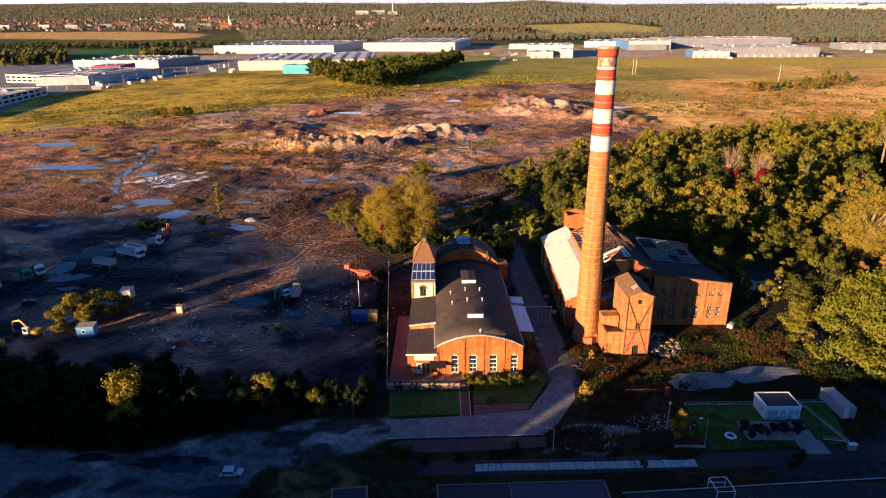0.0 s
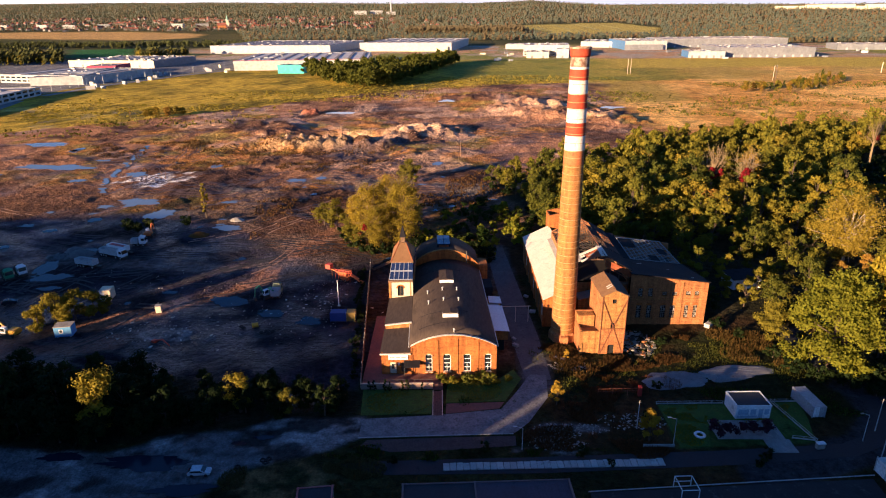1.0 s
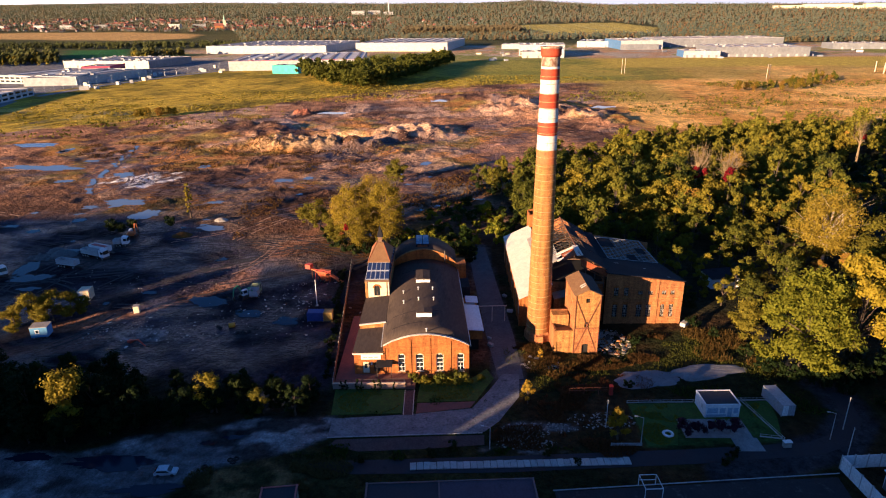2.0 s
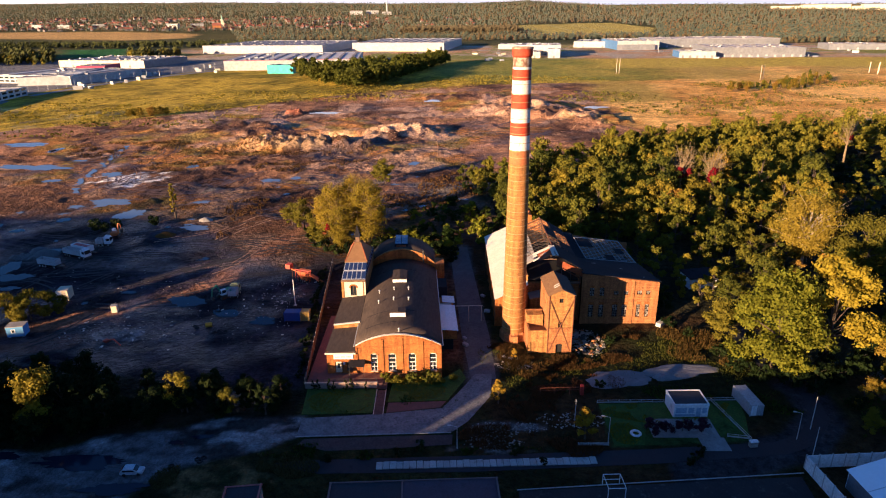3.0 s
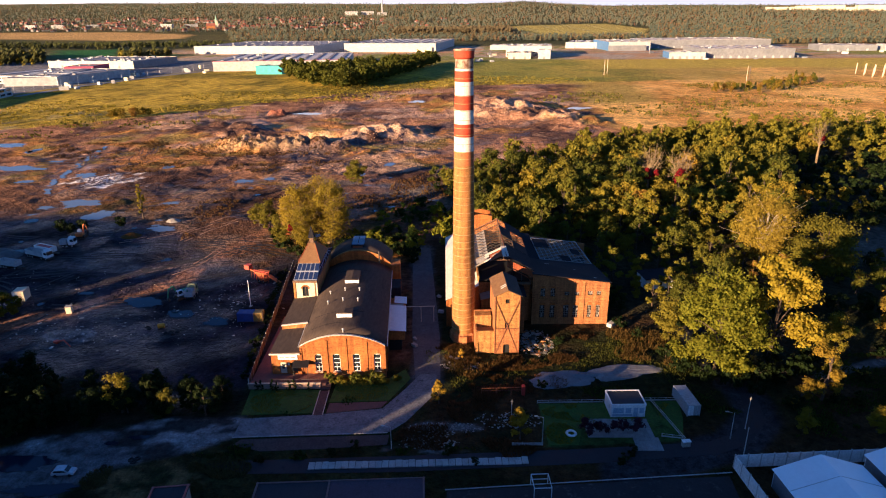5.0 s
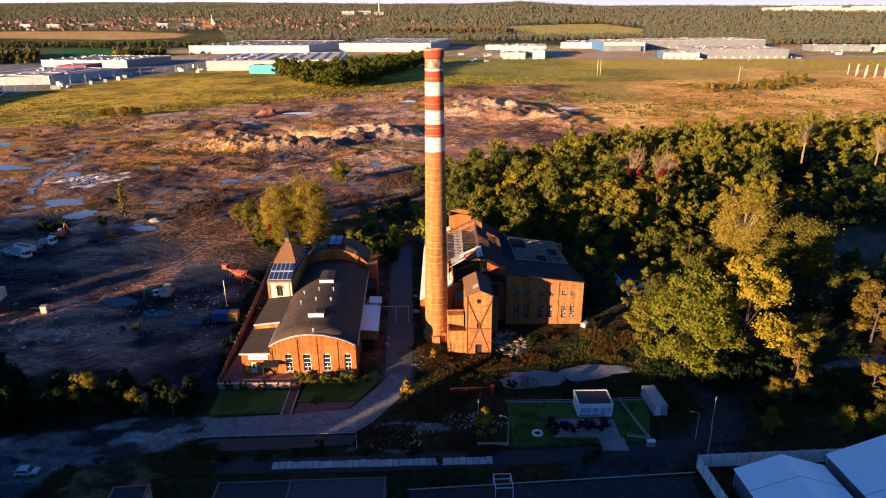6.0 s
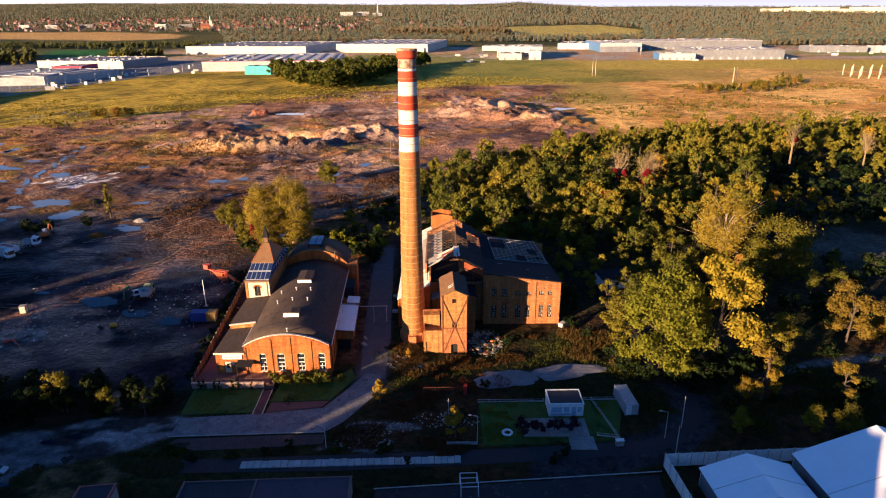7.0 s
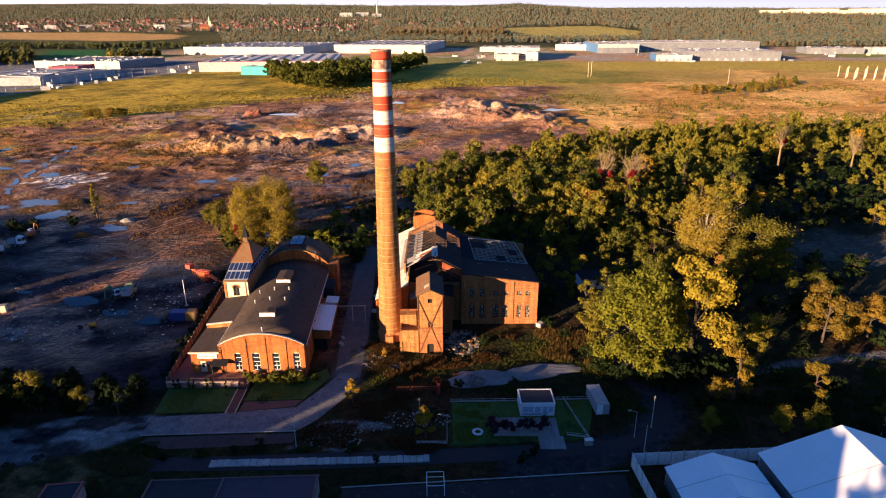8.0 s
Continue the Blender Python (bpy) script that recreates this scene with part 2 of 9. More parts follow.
LEAF_BIG = leaf("leaf_big", (0.075, 0.090, 0.005), (0.125, 0.130, 0.006), (0.20, 0.18, 0.008), swing=0.28)
LEAF_AMBER = leaf("leaf_amber", (0.10, 0.078, 0.009), (0.18, 0.115, 0.011), (0.28, 0.155, 0.014), swing=0.3)
LEAF_ORANGE = leaf("leaf_orange", (0.16, 0.09, 0.015), (0.27, 0.15, 0.02), (0.36, 0.2, 0.022))
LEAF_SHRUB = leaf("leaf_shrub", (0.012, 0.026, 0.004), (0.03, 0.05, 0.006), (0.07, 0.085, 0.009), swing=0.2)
LEAF_RED = leaf("leaf_red", (0.10, 0.007, 0.01), (0.22, 0.012, 0.016), (0.36, 0.024, 0.02))
LEAF_MAPLE = leaf("leaf_maple", (0.075, 0.09, 0.005), (0.16, 0.165, 0.007), (0.27, 0.235, 0.009), swing=0.25)
# leaves darkened to put shade on undergrowth and roadside trees
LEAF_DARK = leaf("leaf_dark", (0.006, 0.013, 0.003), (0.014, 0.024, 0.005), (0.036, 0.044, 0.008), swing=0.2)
LEAF_PURPLE = leaf("leaf_purple", (0.03, 0.012, 0.02), (0.05, 0.018, 0.03), (0.08, 0.03, 0.04))
WEED_DRY = leaf("weed_dry", (0.025, 0.018, 0.006), (0.07, 0.036, 0.009), (0.15, 0.075, 0.016), swing=0.2)
WEED_GOLD = leaf("weed_gold", (0.05, 0.035, 0.009), (0.13, 0.075, 0.014), (0.24, 0.13, 0.02), swing=0.25)
WEED_VERGE = leaf("weed_verge", (0.03, 0.04, 0.01), (0.09, 0.075, 0.025), (0.17, 0.12, 0.05), swing=0.2)
WEED_RED = leaf("weed_red", (0.05, 0.022, 0.012), (0.09, 0.035, 0.015), (0.13, 0.065, 0.02), swing=0.2)

# ---- the land: one sheet to the horizon ----
def steps(dense_a, dense_b, d, lo, hi, grow):
    out = list(np.arange(dense_a, dense_b + d / 2, d))
    v, s = out[-1], d
    while v < hi:
        s = min(s * grow, 70)
        v += s
        out.append(v)
    v, s = out[0], d
    while v > lo:
        s = min(s * grow, 70)
        v -= s
        out.insert(0, v)
    return np.array(out)


def inside(poly, x, y):
    """Metres inside (positive) or outside a polygon."""
    best, odd = np.full(np.shape(x), 1e9), np.zeros(np.shape(x), bool)
    for (ax, ay), (bx, by) in zip(poly, poly[1:] + poly[:1]):
        ex, ey = bx - ax, by - ay
        u = np.clip(((x - ax) * ex + (y - ay) * ey) / (ex * ex + ey * ey), 0, 1)
        best = np.minimum(best, np.hypot(x - ax - u * ex, y - ay - u * ey))
        if ay != by:
            odd ^= ((ay > y) != (by > y)) & (x < ex * (y - ay) / ey + ax)
    return np.where(odd, best, -best)


def beside(line, x, y):
    """Distance from a polyline."""
    best = np.full(np.shape(x), 1e9)
    for (ax, ay), (bx, by) in zip(line, line[1:]):
        ex, ey = bx - ax, by - ay
        u = np.clip(((x - ax) * ex + (y - ay) * ey) / (ex * ex + ey * ey), 0, 1)
        best = np.minimum(best, np.hypot(x - ax - u * ex, y - ay - u * ey))
    return best


# puddles: x, y, half length, half width, turn
PUDDLES = [(-268.8, 391, 15, 6, -4), (-239, 375, 3, 6, 0), (-222, 328, 20, 6, -6), (-193, 299, 4.5, 3, 0), (-169, 313, 5, 5, 10),
           (-142, 262, 9, 6.5, -12), (-123, 244, 5.2, 6, 8), (-88, 227, 5.5, 3, -14), (-63.4, 160.7, 5.5, 2.7, -10), (-49, 153.7, 4, 2.5, -8),
           (-81, 300.6, 4.5, 3, 0), (-133.5, 186, 3, 6, 10), (-127, 177, 6.5, 3.2, 12), (-122, 168.5, 3, 1.6, 0), (-69.5, 306, 2.5, 3, 0), (-102, 525, 10, 6, 0),
           (-16.6, 601, 8, 9, 0), (125.5, 552, 10, 7, 0), (-25.6, 315, 3, 4, 0), (-12, 338, 3, 4, 0), (-36.9, 149, 3.3, 2.3, 0), (-134, 331, 3.2, 4, 0),
           (-170, 228, 3.3, 1.8, 0), (-157, 222, 2.8, 1.8, 0), (-153, 254, 3.6, 2.3, 0), (-146.6, 236, 3, 2, 0), (-239, 372, 3, 4, 0),
           (-131, 200.5, 6, 2.4, 6), (-100, 262, 3, 2, 0), (-205, 345, 4, 2.2, 0), (-54, 91.3, 8.5, 1.9, 2), (-43.5, 84.6, 6, 1.3, 4), (-70, 92.5, 4, 1.2, 0), (-33, 99.5, 2.2, 0.7, 10), (-38, 97.5, 1.4, 0.6, 0)]
STREAM = [(-200, 388), (-197, 376), (-191.6, 355), (-187, 338), (-182, 316), (-178, 300), (-173, 287), (-166, 276)]
# heights of the added ridge, set where cast shade should end
SHADE_RIDGE_X = [-900, -454, -397, -346, -300, -291, -287, -262, -258, -232, -206, -200, -190, -182, -165, -140, -134, -124.0, -123.3, -120.5, -119.8, -108, -98, -92, -74, -60, -38, -25, -6, 0, 26, 34, 100, 400]
SHADE_RIDGE_Z = [61.8, 61.0, 62.6, 58.9, 51.8, 50.1, 40.1, 40.1, 48.0, 49.7, 45.5, 38.4, 38.4, 38.0, 34.8, 34.8, 36.6, 36.8, 30.2, 30.2, 35.4, 35.1, 37.2, 37.2, 36.3, 37.6, 37.6, 36.3, 36.3, 27.5, 27.5, 29, 36.7, 35.1]
FIELD_X = [-900, -600, -414, -334, -209, -111, 0, 150, 300, 900]
FIELD_Y = [250, 310, 380, 430, 535, 645, 730, 752, 790, 820]


def land_z(x, y):
    x, y = np.asarray(x, float), np.asarray(y, float)
    # high ground far off
    way = x / np.maximum(y, 1)
    top = np.interp(way, [-0.8, -0.35, 0.0, 0.05, 0.085, 0.12, 0.2, 0.7], [156, 150, 124, 132, 144, 132, 110, 88])
    far = np.clip((y - 1900) / 2900, 0, 1.2)
    z = top * far ** 1.25 + 9 * far * fbm(x, y, 700, 4, 5)
    # waste ground: dug heaps, ruts and low swells
    waste = ramp(y, 205, 270) * (1 - ramp(y, np.interp(x, FIELD_X, FIELD_Y) - 30, np.interp(x, FIELD_X, FIELD_Y) + 10)) * ramp(x, -420, -340) * (1 - ramp(x, 120, 190))
    yard = ramp(y, 118, 135) * (1 - ramp(y, 230, 290)) * (1 - ramp(x, -34, -22)) * ramp(x, -330, -230)
    rough = fbm(x, y, 26, 5, 11)
    z = z + waste * (0.55 * fbm(x, y, 60, 3, 3) + 0.75 * rough + 1.0 * fbm(x, y, 8, 4, 9, 0.6) + 0.9 * np.maximum(0, 0.35 - 2.2 * np.abs(fbm(x, y, 30, 3, 12))) * (0.6 + fbm(x, y, 7, 2, 13))) + yard * (0.3 * rough + 0.3 * fbm(x, y, 6, 4, 19, 0.6))
    rut = np.abs(np.sin((x * 0.55 + y * 0.83 + 9 * fbm(x, y, 45, 2, 31)) * 1.25))
    z = z - 0.4 * ramp(rut, 0.75, 0.98) * waste * ramp(fbm(x, y, 50, 2, 33), 0.0, 0.3)
    for cx, cy, rx, ry, h, turn, s in ((-92, 383, 62, 17, 5.2, -6, 1), (-30, 430, 46, 28, 4.4, 12, 2), (60, 545, 60, 70, 4.6, 0, 3), (-66, 424, 40, 16, -5.0, -4, 4), (105, 480, 34, 40, 3.6, 10, 7),
                                   (-140, 440, 40, 26, 2.6, 0, 5), (-128, 520, 9, 8, 3.4, 0, 6), (10, 620, 50, 35, 2.6, 0, 8), (-15, 360, 30, 20, 1.6, 0, 9)):
        c, sn = math.cos(radians(turn)), math.sin(radians(turn))
        u, v = ((x - cx) * c + (y - cy) * sn) / rx, ((y - cy) * c - (x - cx) * sn) / ry
        d = np.sqrt(u * u + v * v) + 0.30 * fbm(x, y, 18, 3, 40 + s)
        body = 1 - ramp(d, 0.35, 1.05)
        z = z + 1.55 * h * body * (0.5 + 1.0 * np.abs(fbm(x, y, 15, 4, 60 + s)) + 0.22 * fbm(x, y, 5, 3, 80 + s))
    # field swells, rough grass on the right
    z = z + ramp(y, 430, 700) * (1 - far) * 0.9 * fbm(x, y, 120, 3, 21)
    # gentle bank on the near grass
    near = ramp(x, 45, 70) * ramp(y, 112, 122) * (1 - ramp(y, 127, 140)) * (1 - ramp(x, 78, 90))
    z = z + 0.7 * near * (0.6 + 0.6 * fbm(x, y, 9, 3, 23))
    # still water lies level
    for px, py, a, b, t in PUDDLES:
        c, sn = math.cos(radians(t)), math.sin(radians(t))
        u, v = ((x - px) * c + (y - py) * sn) / (a * 1.25 + 1), ((y - py) * c - (x - px) * sn) / (b * 1.25 + 1)
        w = 1 - ramp(np.sqrt(u * u + v * v), 0.75, 1.5)
        z = z * (1 - w) - 0.10 * w
    w = 1 - ramp(beside(STREAM, x, y) + 1.2 * fbm(x, y, 9, 2, 34), 3.5, 8)
    z = z * (1 - w) - 0.10 * w
    # built ground is level
    flat = ramp(y, 20, 60) * (1 - ramp(y, 205, 225)) * ramp(x, -34, -22)
    z = z * (1 - flat * (1 - near)) + 0
    # unseen ridge added south to shade the foreground; its saddles let sun strips through
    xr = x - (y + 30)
    crest = np.interp(xr, SHADE_RIDGE_X, SHADE_RIDGE_Z) + (0.7 + 3.2 * ramp(xr, -45, -20)) * fbm(xr, x * 0, 9 - 4 * ramp(xr, -45, -20), 2, 71)
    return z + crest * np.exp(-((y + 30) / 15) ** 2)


ROAD_DUST = [(-140, 97), (-90, 96.5), (-78, 94.5), (-62, 93.5), (-53, 98), (-42, 101.5), (-30, 106), (-15, 106), (-14.5, 100), (-22, 96.5), (-36, 88.5), (-42, 78), (-140, 70)]
DRIVE = [(22.4, 120), (20.8, 142), (15, 207)]
LAWN_CABIN = [(46.3, 113), (74.4, 115), (73.6, 101.4), (47, 98.8)]
WOODS = [(72, 158), (66, 188), (34, 212), (32, 240), (24, 266), (13, 286), (22, 305), (62, 318), (110, 372), (190, 400), (330, 415), (380, 340), (300, 180), (200, 175), (165, 152), (120, 165), (92, 150)]
# coal ground, outlined along the edge of the cast shade
COAL_SHADE = [(-330, 215), (-190, 236), (-124, 243), (-88, 228), (-63, 203), (-38, 190), (-24, 200), (-19, 108), (-60, 102), (-330, 102)]


def land_colour(x, y):
    n1, n2, n3 = fbm(x, y, 40, 5, 101), fbm(x, y, 11, 4, 102), fbm(x, y, 160, 4, 103)
    col = np.zeros((len(x), 3))

    def lay(rgb, mask):
        nonlocal col
        col = col * (1 - mask[:, None]) + np.asarray(rgb) * mask[:, None]

    def both(a, b, v):
        return np.asarray(a) * (1 - v[:, None]) + np.asarray(b) * v[:, None]
    one = np.ones(len(x))
    # distant mixed land
    lay(both((0.055, 0.06, 0.02), (0.10, 0.09, 0.03), ramp(n3, -0.3, 0.4)), one)
    # dry grassland on the right, meadow behind the waste ground
    fy = np.interp(x, FIELD_X, FIELD_Y)
    dry = both((0.62, 0.31, 0.065), (0.84, 0.49, 0.13), ramp(n1, -0.35, 0.35))
    dry = dry * (1 - ramp(n2, 0.12, 0.5)[:, None] * 0.45)
    dry = dry * (1 - 0.8 * ramp(n3, 0.05, 0.35)[:, None]) + np.asarray((0.33, 0.25, 0.05)) * 0.8 * ramp(n3, 0.05, 0.35)[:, None]
    lay(dry, ramp(y, 300, 360) * (1 - ramp(y, 1120, 1160)))
    green = both((0.20, 0.155, 0.016), (0.54, 0.37, 0.034), ramp(n1 + 0.4 * n2, -0.4, 0.4))
    drill = 0.5 + 0.5 * np.sin((x * 0.93 - y * 0.36) * 0.55 + 3 * n1)
    green = green * (0.82 + 0.3 * drill)[:, None] * (1 - 0.4 * ramp(fbm(x, y * 0.6, 9, 3, 160), 0.1, 0.4))[:, None]
    meadow = ramp(y + 14 * n2, fy - 4, fy + 4) * (1 - ramp(x + 90 * n1, 130, 330)) * (1 - ramp(y, 1120, 1160))
    lay(green, meadow)
    lay(both((0.20, 0.20, 0.032), (0.28, 0.25, 0.04), ramp(n1, -0.3, 0.3)), ramp(x + 0.4 * (y - 850), -60, 20) * meadow * ramp(y, 740, 800))
    lay((0.46, 0.34, 0.05), ramp(y + 20 * n1, 930, 980) * ramp(x, 180, 260) * (1 - ramp(y, 1110, 1140)))
    # bare and paved lots between the far buildings
    lots = ramp(y, 1120, 1160) * (1 - ramp(y, 1560, 1640)) * ramp(x, -700, -600)
    lay(both((0.40, 0.33, 0.25), (0.46, 0.27, 0.14), ramp(n1, -0.2, 0.3)), lots)
    lay((0.22, 0.22, 0.05), lots * ramp(n3 + 0.5 * n2, 0.1, 0.3))
    edge = np.interp(y, [380, 540, 620, 750, 870, 1040, 1300], [-460, -424, -455, -440, -402, -330, -320])
    lay(both((0.16, 0.16, 0.165), (0.22, 0.21, 0.2), ramp(n2, -0.3, 0.3)), (1 - ramp(x - edge, -8, 0)) * ramp(y, 430, 520) * (1 - ramp(y, 1120, 1200)))
    # waste ground
    earth = both((0.06, 0.032, 0.022), (0.25, 0.125, 0.062), ramp(n1 + 0.6 * n2, -0.4, 0.4))
    earth = earth * (1 - 0.75 * ramp(fbm(x, y, 22, 4, 105), 0.16, 0.42)[:, None]) + np.asarray((0.085, 0.065, 0.06)) * 0.75 * ramp(fbm(x, y, 22, 4, 105), 0.16, 0.42)[:, None]
    weeds = ramp(fbm(x, y, 34, 5, 106), 0.10, 0.30)
    earth = earth * (1 - 0.8 * weeds[:, None]) + both((0.32, 0.14, 0.03), (0.16, 0.12, 0.024), ramp(n2, -0.3, 0.3)) * 0.8 * weeds[:, None]
    light = ramp(-fbm(x, y, 30, 4, 107), 0.2, 0.42)
    earth = earth * (1 - 0.6 * light[:, None]) + np.asarray((0.50, 0.32, 0.2)) * 0.5 * light[:, None]
    turn = fbm(x, y, 70, 2, 140) * 3.2
    lane = np.sin((x * np.cos(turn) + y * np.sin(turn)) * 1.1 + 4 * n1)
    worn = ramp(lane, 0.55, 0.95) * ramp(fbm(x, y, 55, 2, 141), -0.05, 0.25)
    earth = earth * (1 - 0.45 * worn[:, None])
    # dug-out heaps are paler; the hollow's dark colour paints in its shadow
    for cx, cy, rx, ry, c in ((-92, 381, 60, 13, (0.30, 0.20, 0.10)), (-30, 430, 44, 24, (0.31, 0.20, 0.11)), (60, 545, 55, 60, (0.47, 0.29, 0.16)), (105, 480, 30, 36, (0.42, 0.26, 0.14)), (-150, 355, 40, 10, (0.36, 0.15, 0.05)), (-230, 300, 60, 22, (0.22, 0.12, 0.035))):
        m = ramp(1 - np.hypot((x - cx) / rx, (y - cy) / ry) + 0.7 * fbm(x, y, 16, 4, 108), 0.25, 0.75)[:, None] * 0.75
        earth = earth * (1 - m) + np.asarray(c) * m
    m = ramp(1 - np.hypot((x + 64) / 40, (y - 421) / 13) + 0.5 * fbm(x, y, 14, 4, 109), 0.3, 0.6)[:, None] * 0.85
    earth = earth * (1 - m) + np.asarray((0.05, 0.045, 0.05)) * m
    # near earth darkened, for coal dust and to deepen the shade there
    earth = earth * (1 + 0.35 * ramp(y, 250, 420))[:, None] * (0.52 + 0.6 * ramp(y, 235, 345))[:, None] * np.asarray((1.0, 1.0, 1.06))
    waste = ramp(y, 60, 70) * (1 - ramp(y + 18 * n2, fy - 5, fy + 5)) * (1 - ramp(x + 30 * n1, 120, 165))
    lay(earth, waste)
    lay((0.72, 0.70, 0.70), 0.9 * ramp(1 - np.hypot((x + 150) / 24, (y - 300) / 18) + 1.0 * fbm(x, y, 7, 4, 112), 0.32, 0.6))
    for cx, cy, rx, ry in ((6, 284, 26, 20), (-104, 280, 16, 14), (-35, 300, 18, 8)):
        lay((0.13, 0.125, 0.12), 0.75 * ramp(1 - np.hypot((x - cx) / rx, (y - cy) / ry) + 0.6 * n2, 0.2, 0.55))
    red = ramp(1 - np.hypot((x + 128) / 12, (y - 520) / 12) + 0.4 * n2, 0.2, 0.5)
    lay((0.36, 0.13, 0.07), red)
    # coal yard; its outline follows the cast shade, its colour deepened to suit
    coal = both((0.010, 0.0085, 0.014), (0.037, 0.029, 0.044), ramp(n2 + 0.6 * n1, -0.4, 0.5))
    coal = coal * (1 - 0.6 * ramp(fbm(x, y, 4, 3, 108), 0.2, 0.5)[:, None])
    lay(coal, ramp(inside(COAL_SHADE, x, y) + 9 * n2, -5, 5))
    lane = np.sin((x * 0.35 + y * 0.94) * 1.6 + 7 * n1 + 2 * n3)
    coal_lane = ramp(lane, 0.5, 0.95) * ramp(fbm(x, y, 40, 2, 142), -0.15, 0.2) * ramp(inside(COAL_SHADE, x, y), 0, 10)
    lay((0.085, 0.078, 0.076), 0.5 * coal_lane)
    for line, w, c in (([(-112, 138), (-95, 146), (-78, 153), (-62, 172), (-52, 205), (-44, 235)], 4.5, (0.23, 0.11, 0.06)), ([(-122, 128), (-100, 131), (-84, 137)], 4.0, (0.12, 0.05, 0.035)),
                       ([(-170, 205), (-120, 190), (-70, 185), (-40, 196)], 5, (0.12, 0.085, 0.075))):
        lay(c, 0.8 * (1 - ramp(beside(line, x, y) + 4 * n2, w * 0.4, w)))
    scrap = ramp(1 - np.hypot((x + 73) / 16, (y - 141) / 6) + 0.7 * fbm(x, y, 2.5, 3, 120), 0.5, 0.9)
    lay((0.26, 0.25, 0.25), 0.55 * scrap)
    # near grass and verges, darkened below their own colour to deepen the shade
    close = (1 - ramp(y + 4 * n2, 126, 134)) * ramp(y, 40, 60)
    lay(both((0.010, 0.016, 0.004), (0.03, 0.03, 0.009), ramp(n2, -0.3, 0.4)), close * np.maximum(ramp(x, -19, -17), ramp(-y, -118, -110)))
    east = ramp(x, 17, 19) * ramp(y, 60, 70) * (1 - ramp(y, 205, 215))
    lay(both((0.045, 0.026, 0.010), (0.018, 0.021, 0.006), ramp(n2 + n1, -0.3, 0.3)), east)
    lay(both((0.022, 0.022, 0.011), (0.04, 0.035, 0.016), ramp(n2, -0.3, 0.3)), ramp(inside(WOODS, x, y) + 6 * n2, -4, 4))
    clear = ramp(1 - np.hypot((x - 190) / 40, (y - 212) / 22) + 0.5 * n2, 0.1, 0.5)
    lay((0.10, 0.08, 0.06), clear)
    # ground under the roadside trees, their shade put into its colour
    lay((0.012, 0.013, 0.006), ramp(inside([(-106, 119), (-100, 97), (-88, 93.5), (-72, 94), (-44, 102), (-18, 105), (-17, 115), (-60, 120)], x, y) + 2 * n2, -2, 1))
    # dusty road, brown grass on its near verge
    dust = both((0.10, 0.10, 0.105), (0.25, 0.245, 0.24), ramp(n2 + 0.5 * fbm(x + y, y * 0.3, 5, 3, 111), -0.3, 0.3))
    dust = dust * (1 - 0.85 * ramp(fbm(x * 0.6, y, 5, 4, 110), 0.02, 0.22)[:, None])
    lay(dust, ramp(inside(ROAD_DUST, x, y) + 2.5 * n2, -0.8, 0.8))
    lay(both((0.02, 0.024, 0.008), (0.12, 0.085, 0.035), ramp(fbm(x + 0.6 * y, y * 1.4, 4, 4, 113), -0.25, 0.3)), ramp(1 - np.hypot((x + 28) / 13, (y - 87) / 6.5) + 0.5 * n2, 0.1, 0.5))
    lay((0.045, 0.042, 0.042), 0.9 * ramp(1 - np.hypot((x + 58) / 11, (y - 91.5) / 2.6) + 0.5 * n2, 0.1, 0.35))
    lay((0.05, 0.047, 0.047), 0.9 * ramp(1 - np.hypot((x + 52) / 12, (y - 84) / 2.2) + 0.6 * n2, 0.1, 0.35))
    # yard beside the hall, pale heap, rubble, worn ground round the cabin plot
    lay((0.07, 0.067, 0.065), (1 - ramp(beside(DRIVE, x, y) + 1.2 * n2, 3.0, 4.2)))
    lay((0.04, 0.075, 0.018), ramp(inside(LAWN_CABIN, x, y), -0.3, 0.3))
    lay((0.17, 0.165, 0.16), 0.8 * ramp(1 - np.hypot((x - 28) / 11, (y - 104.5) / 2.4) + 0.5 * n2, 0.1, 0.4))
    lay((0.20, 0.18, 0.17), 0.8 * ramp(fbm(x, y, 2.2, 3, 130) + 0.6 - np.hypot((x - 22) / 12, (y - 99) / 4), 0.1, 0.5))
    lay((0.035, 0.035, 0.038), 1 - ramp(beside([(60, 92), (83, 100.5), (91, 109), (92, 118), (88, 128), (90, 145)], x, y) + n2, 3.5, 5))
    lay((0.14, 0.13, 0.12), 1 - ramp(beside([(112, 126), (125, 131), (138, 133.7), (152, 136.4), (180, 139)], x, y) + 0.6 * n2, 1.0, 2.0))
    # fields on the rise
    for poly, c in (([(-1950, 2460), (-1305, 2450), (-950, 2300), (-900, 2120), (-1060, 2045), (-1750, 2190)], (0.55, 0.34, 0.11)), ([(165, 2600), (600, 2850), (690, 2500), (590, 2110), (250, 2060)], (0.52, 0.41, 0.09)),
                    ([(-800, 1265), (-965, 1550), (-825, 1580), (-660, 1255)], (0.04, 0.15, 0.035))):
        lay(np.asarray(c)[None] * (0.9 + 0.2 * n2)[:, None], ramp(inside(poly, x, y) + 20 * n1, -12, 12))
    return np.clip(col, 0.004, 1)


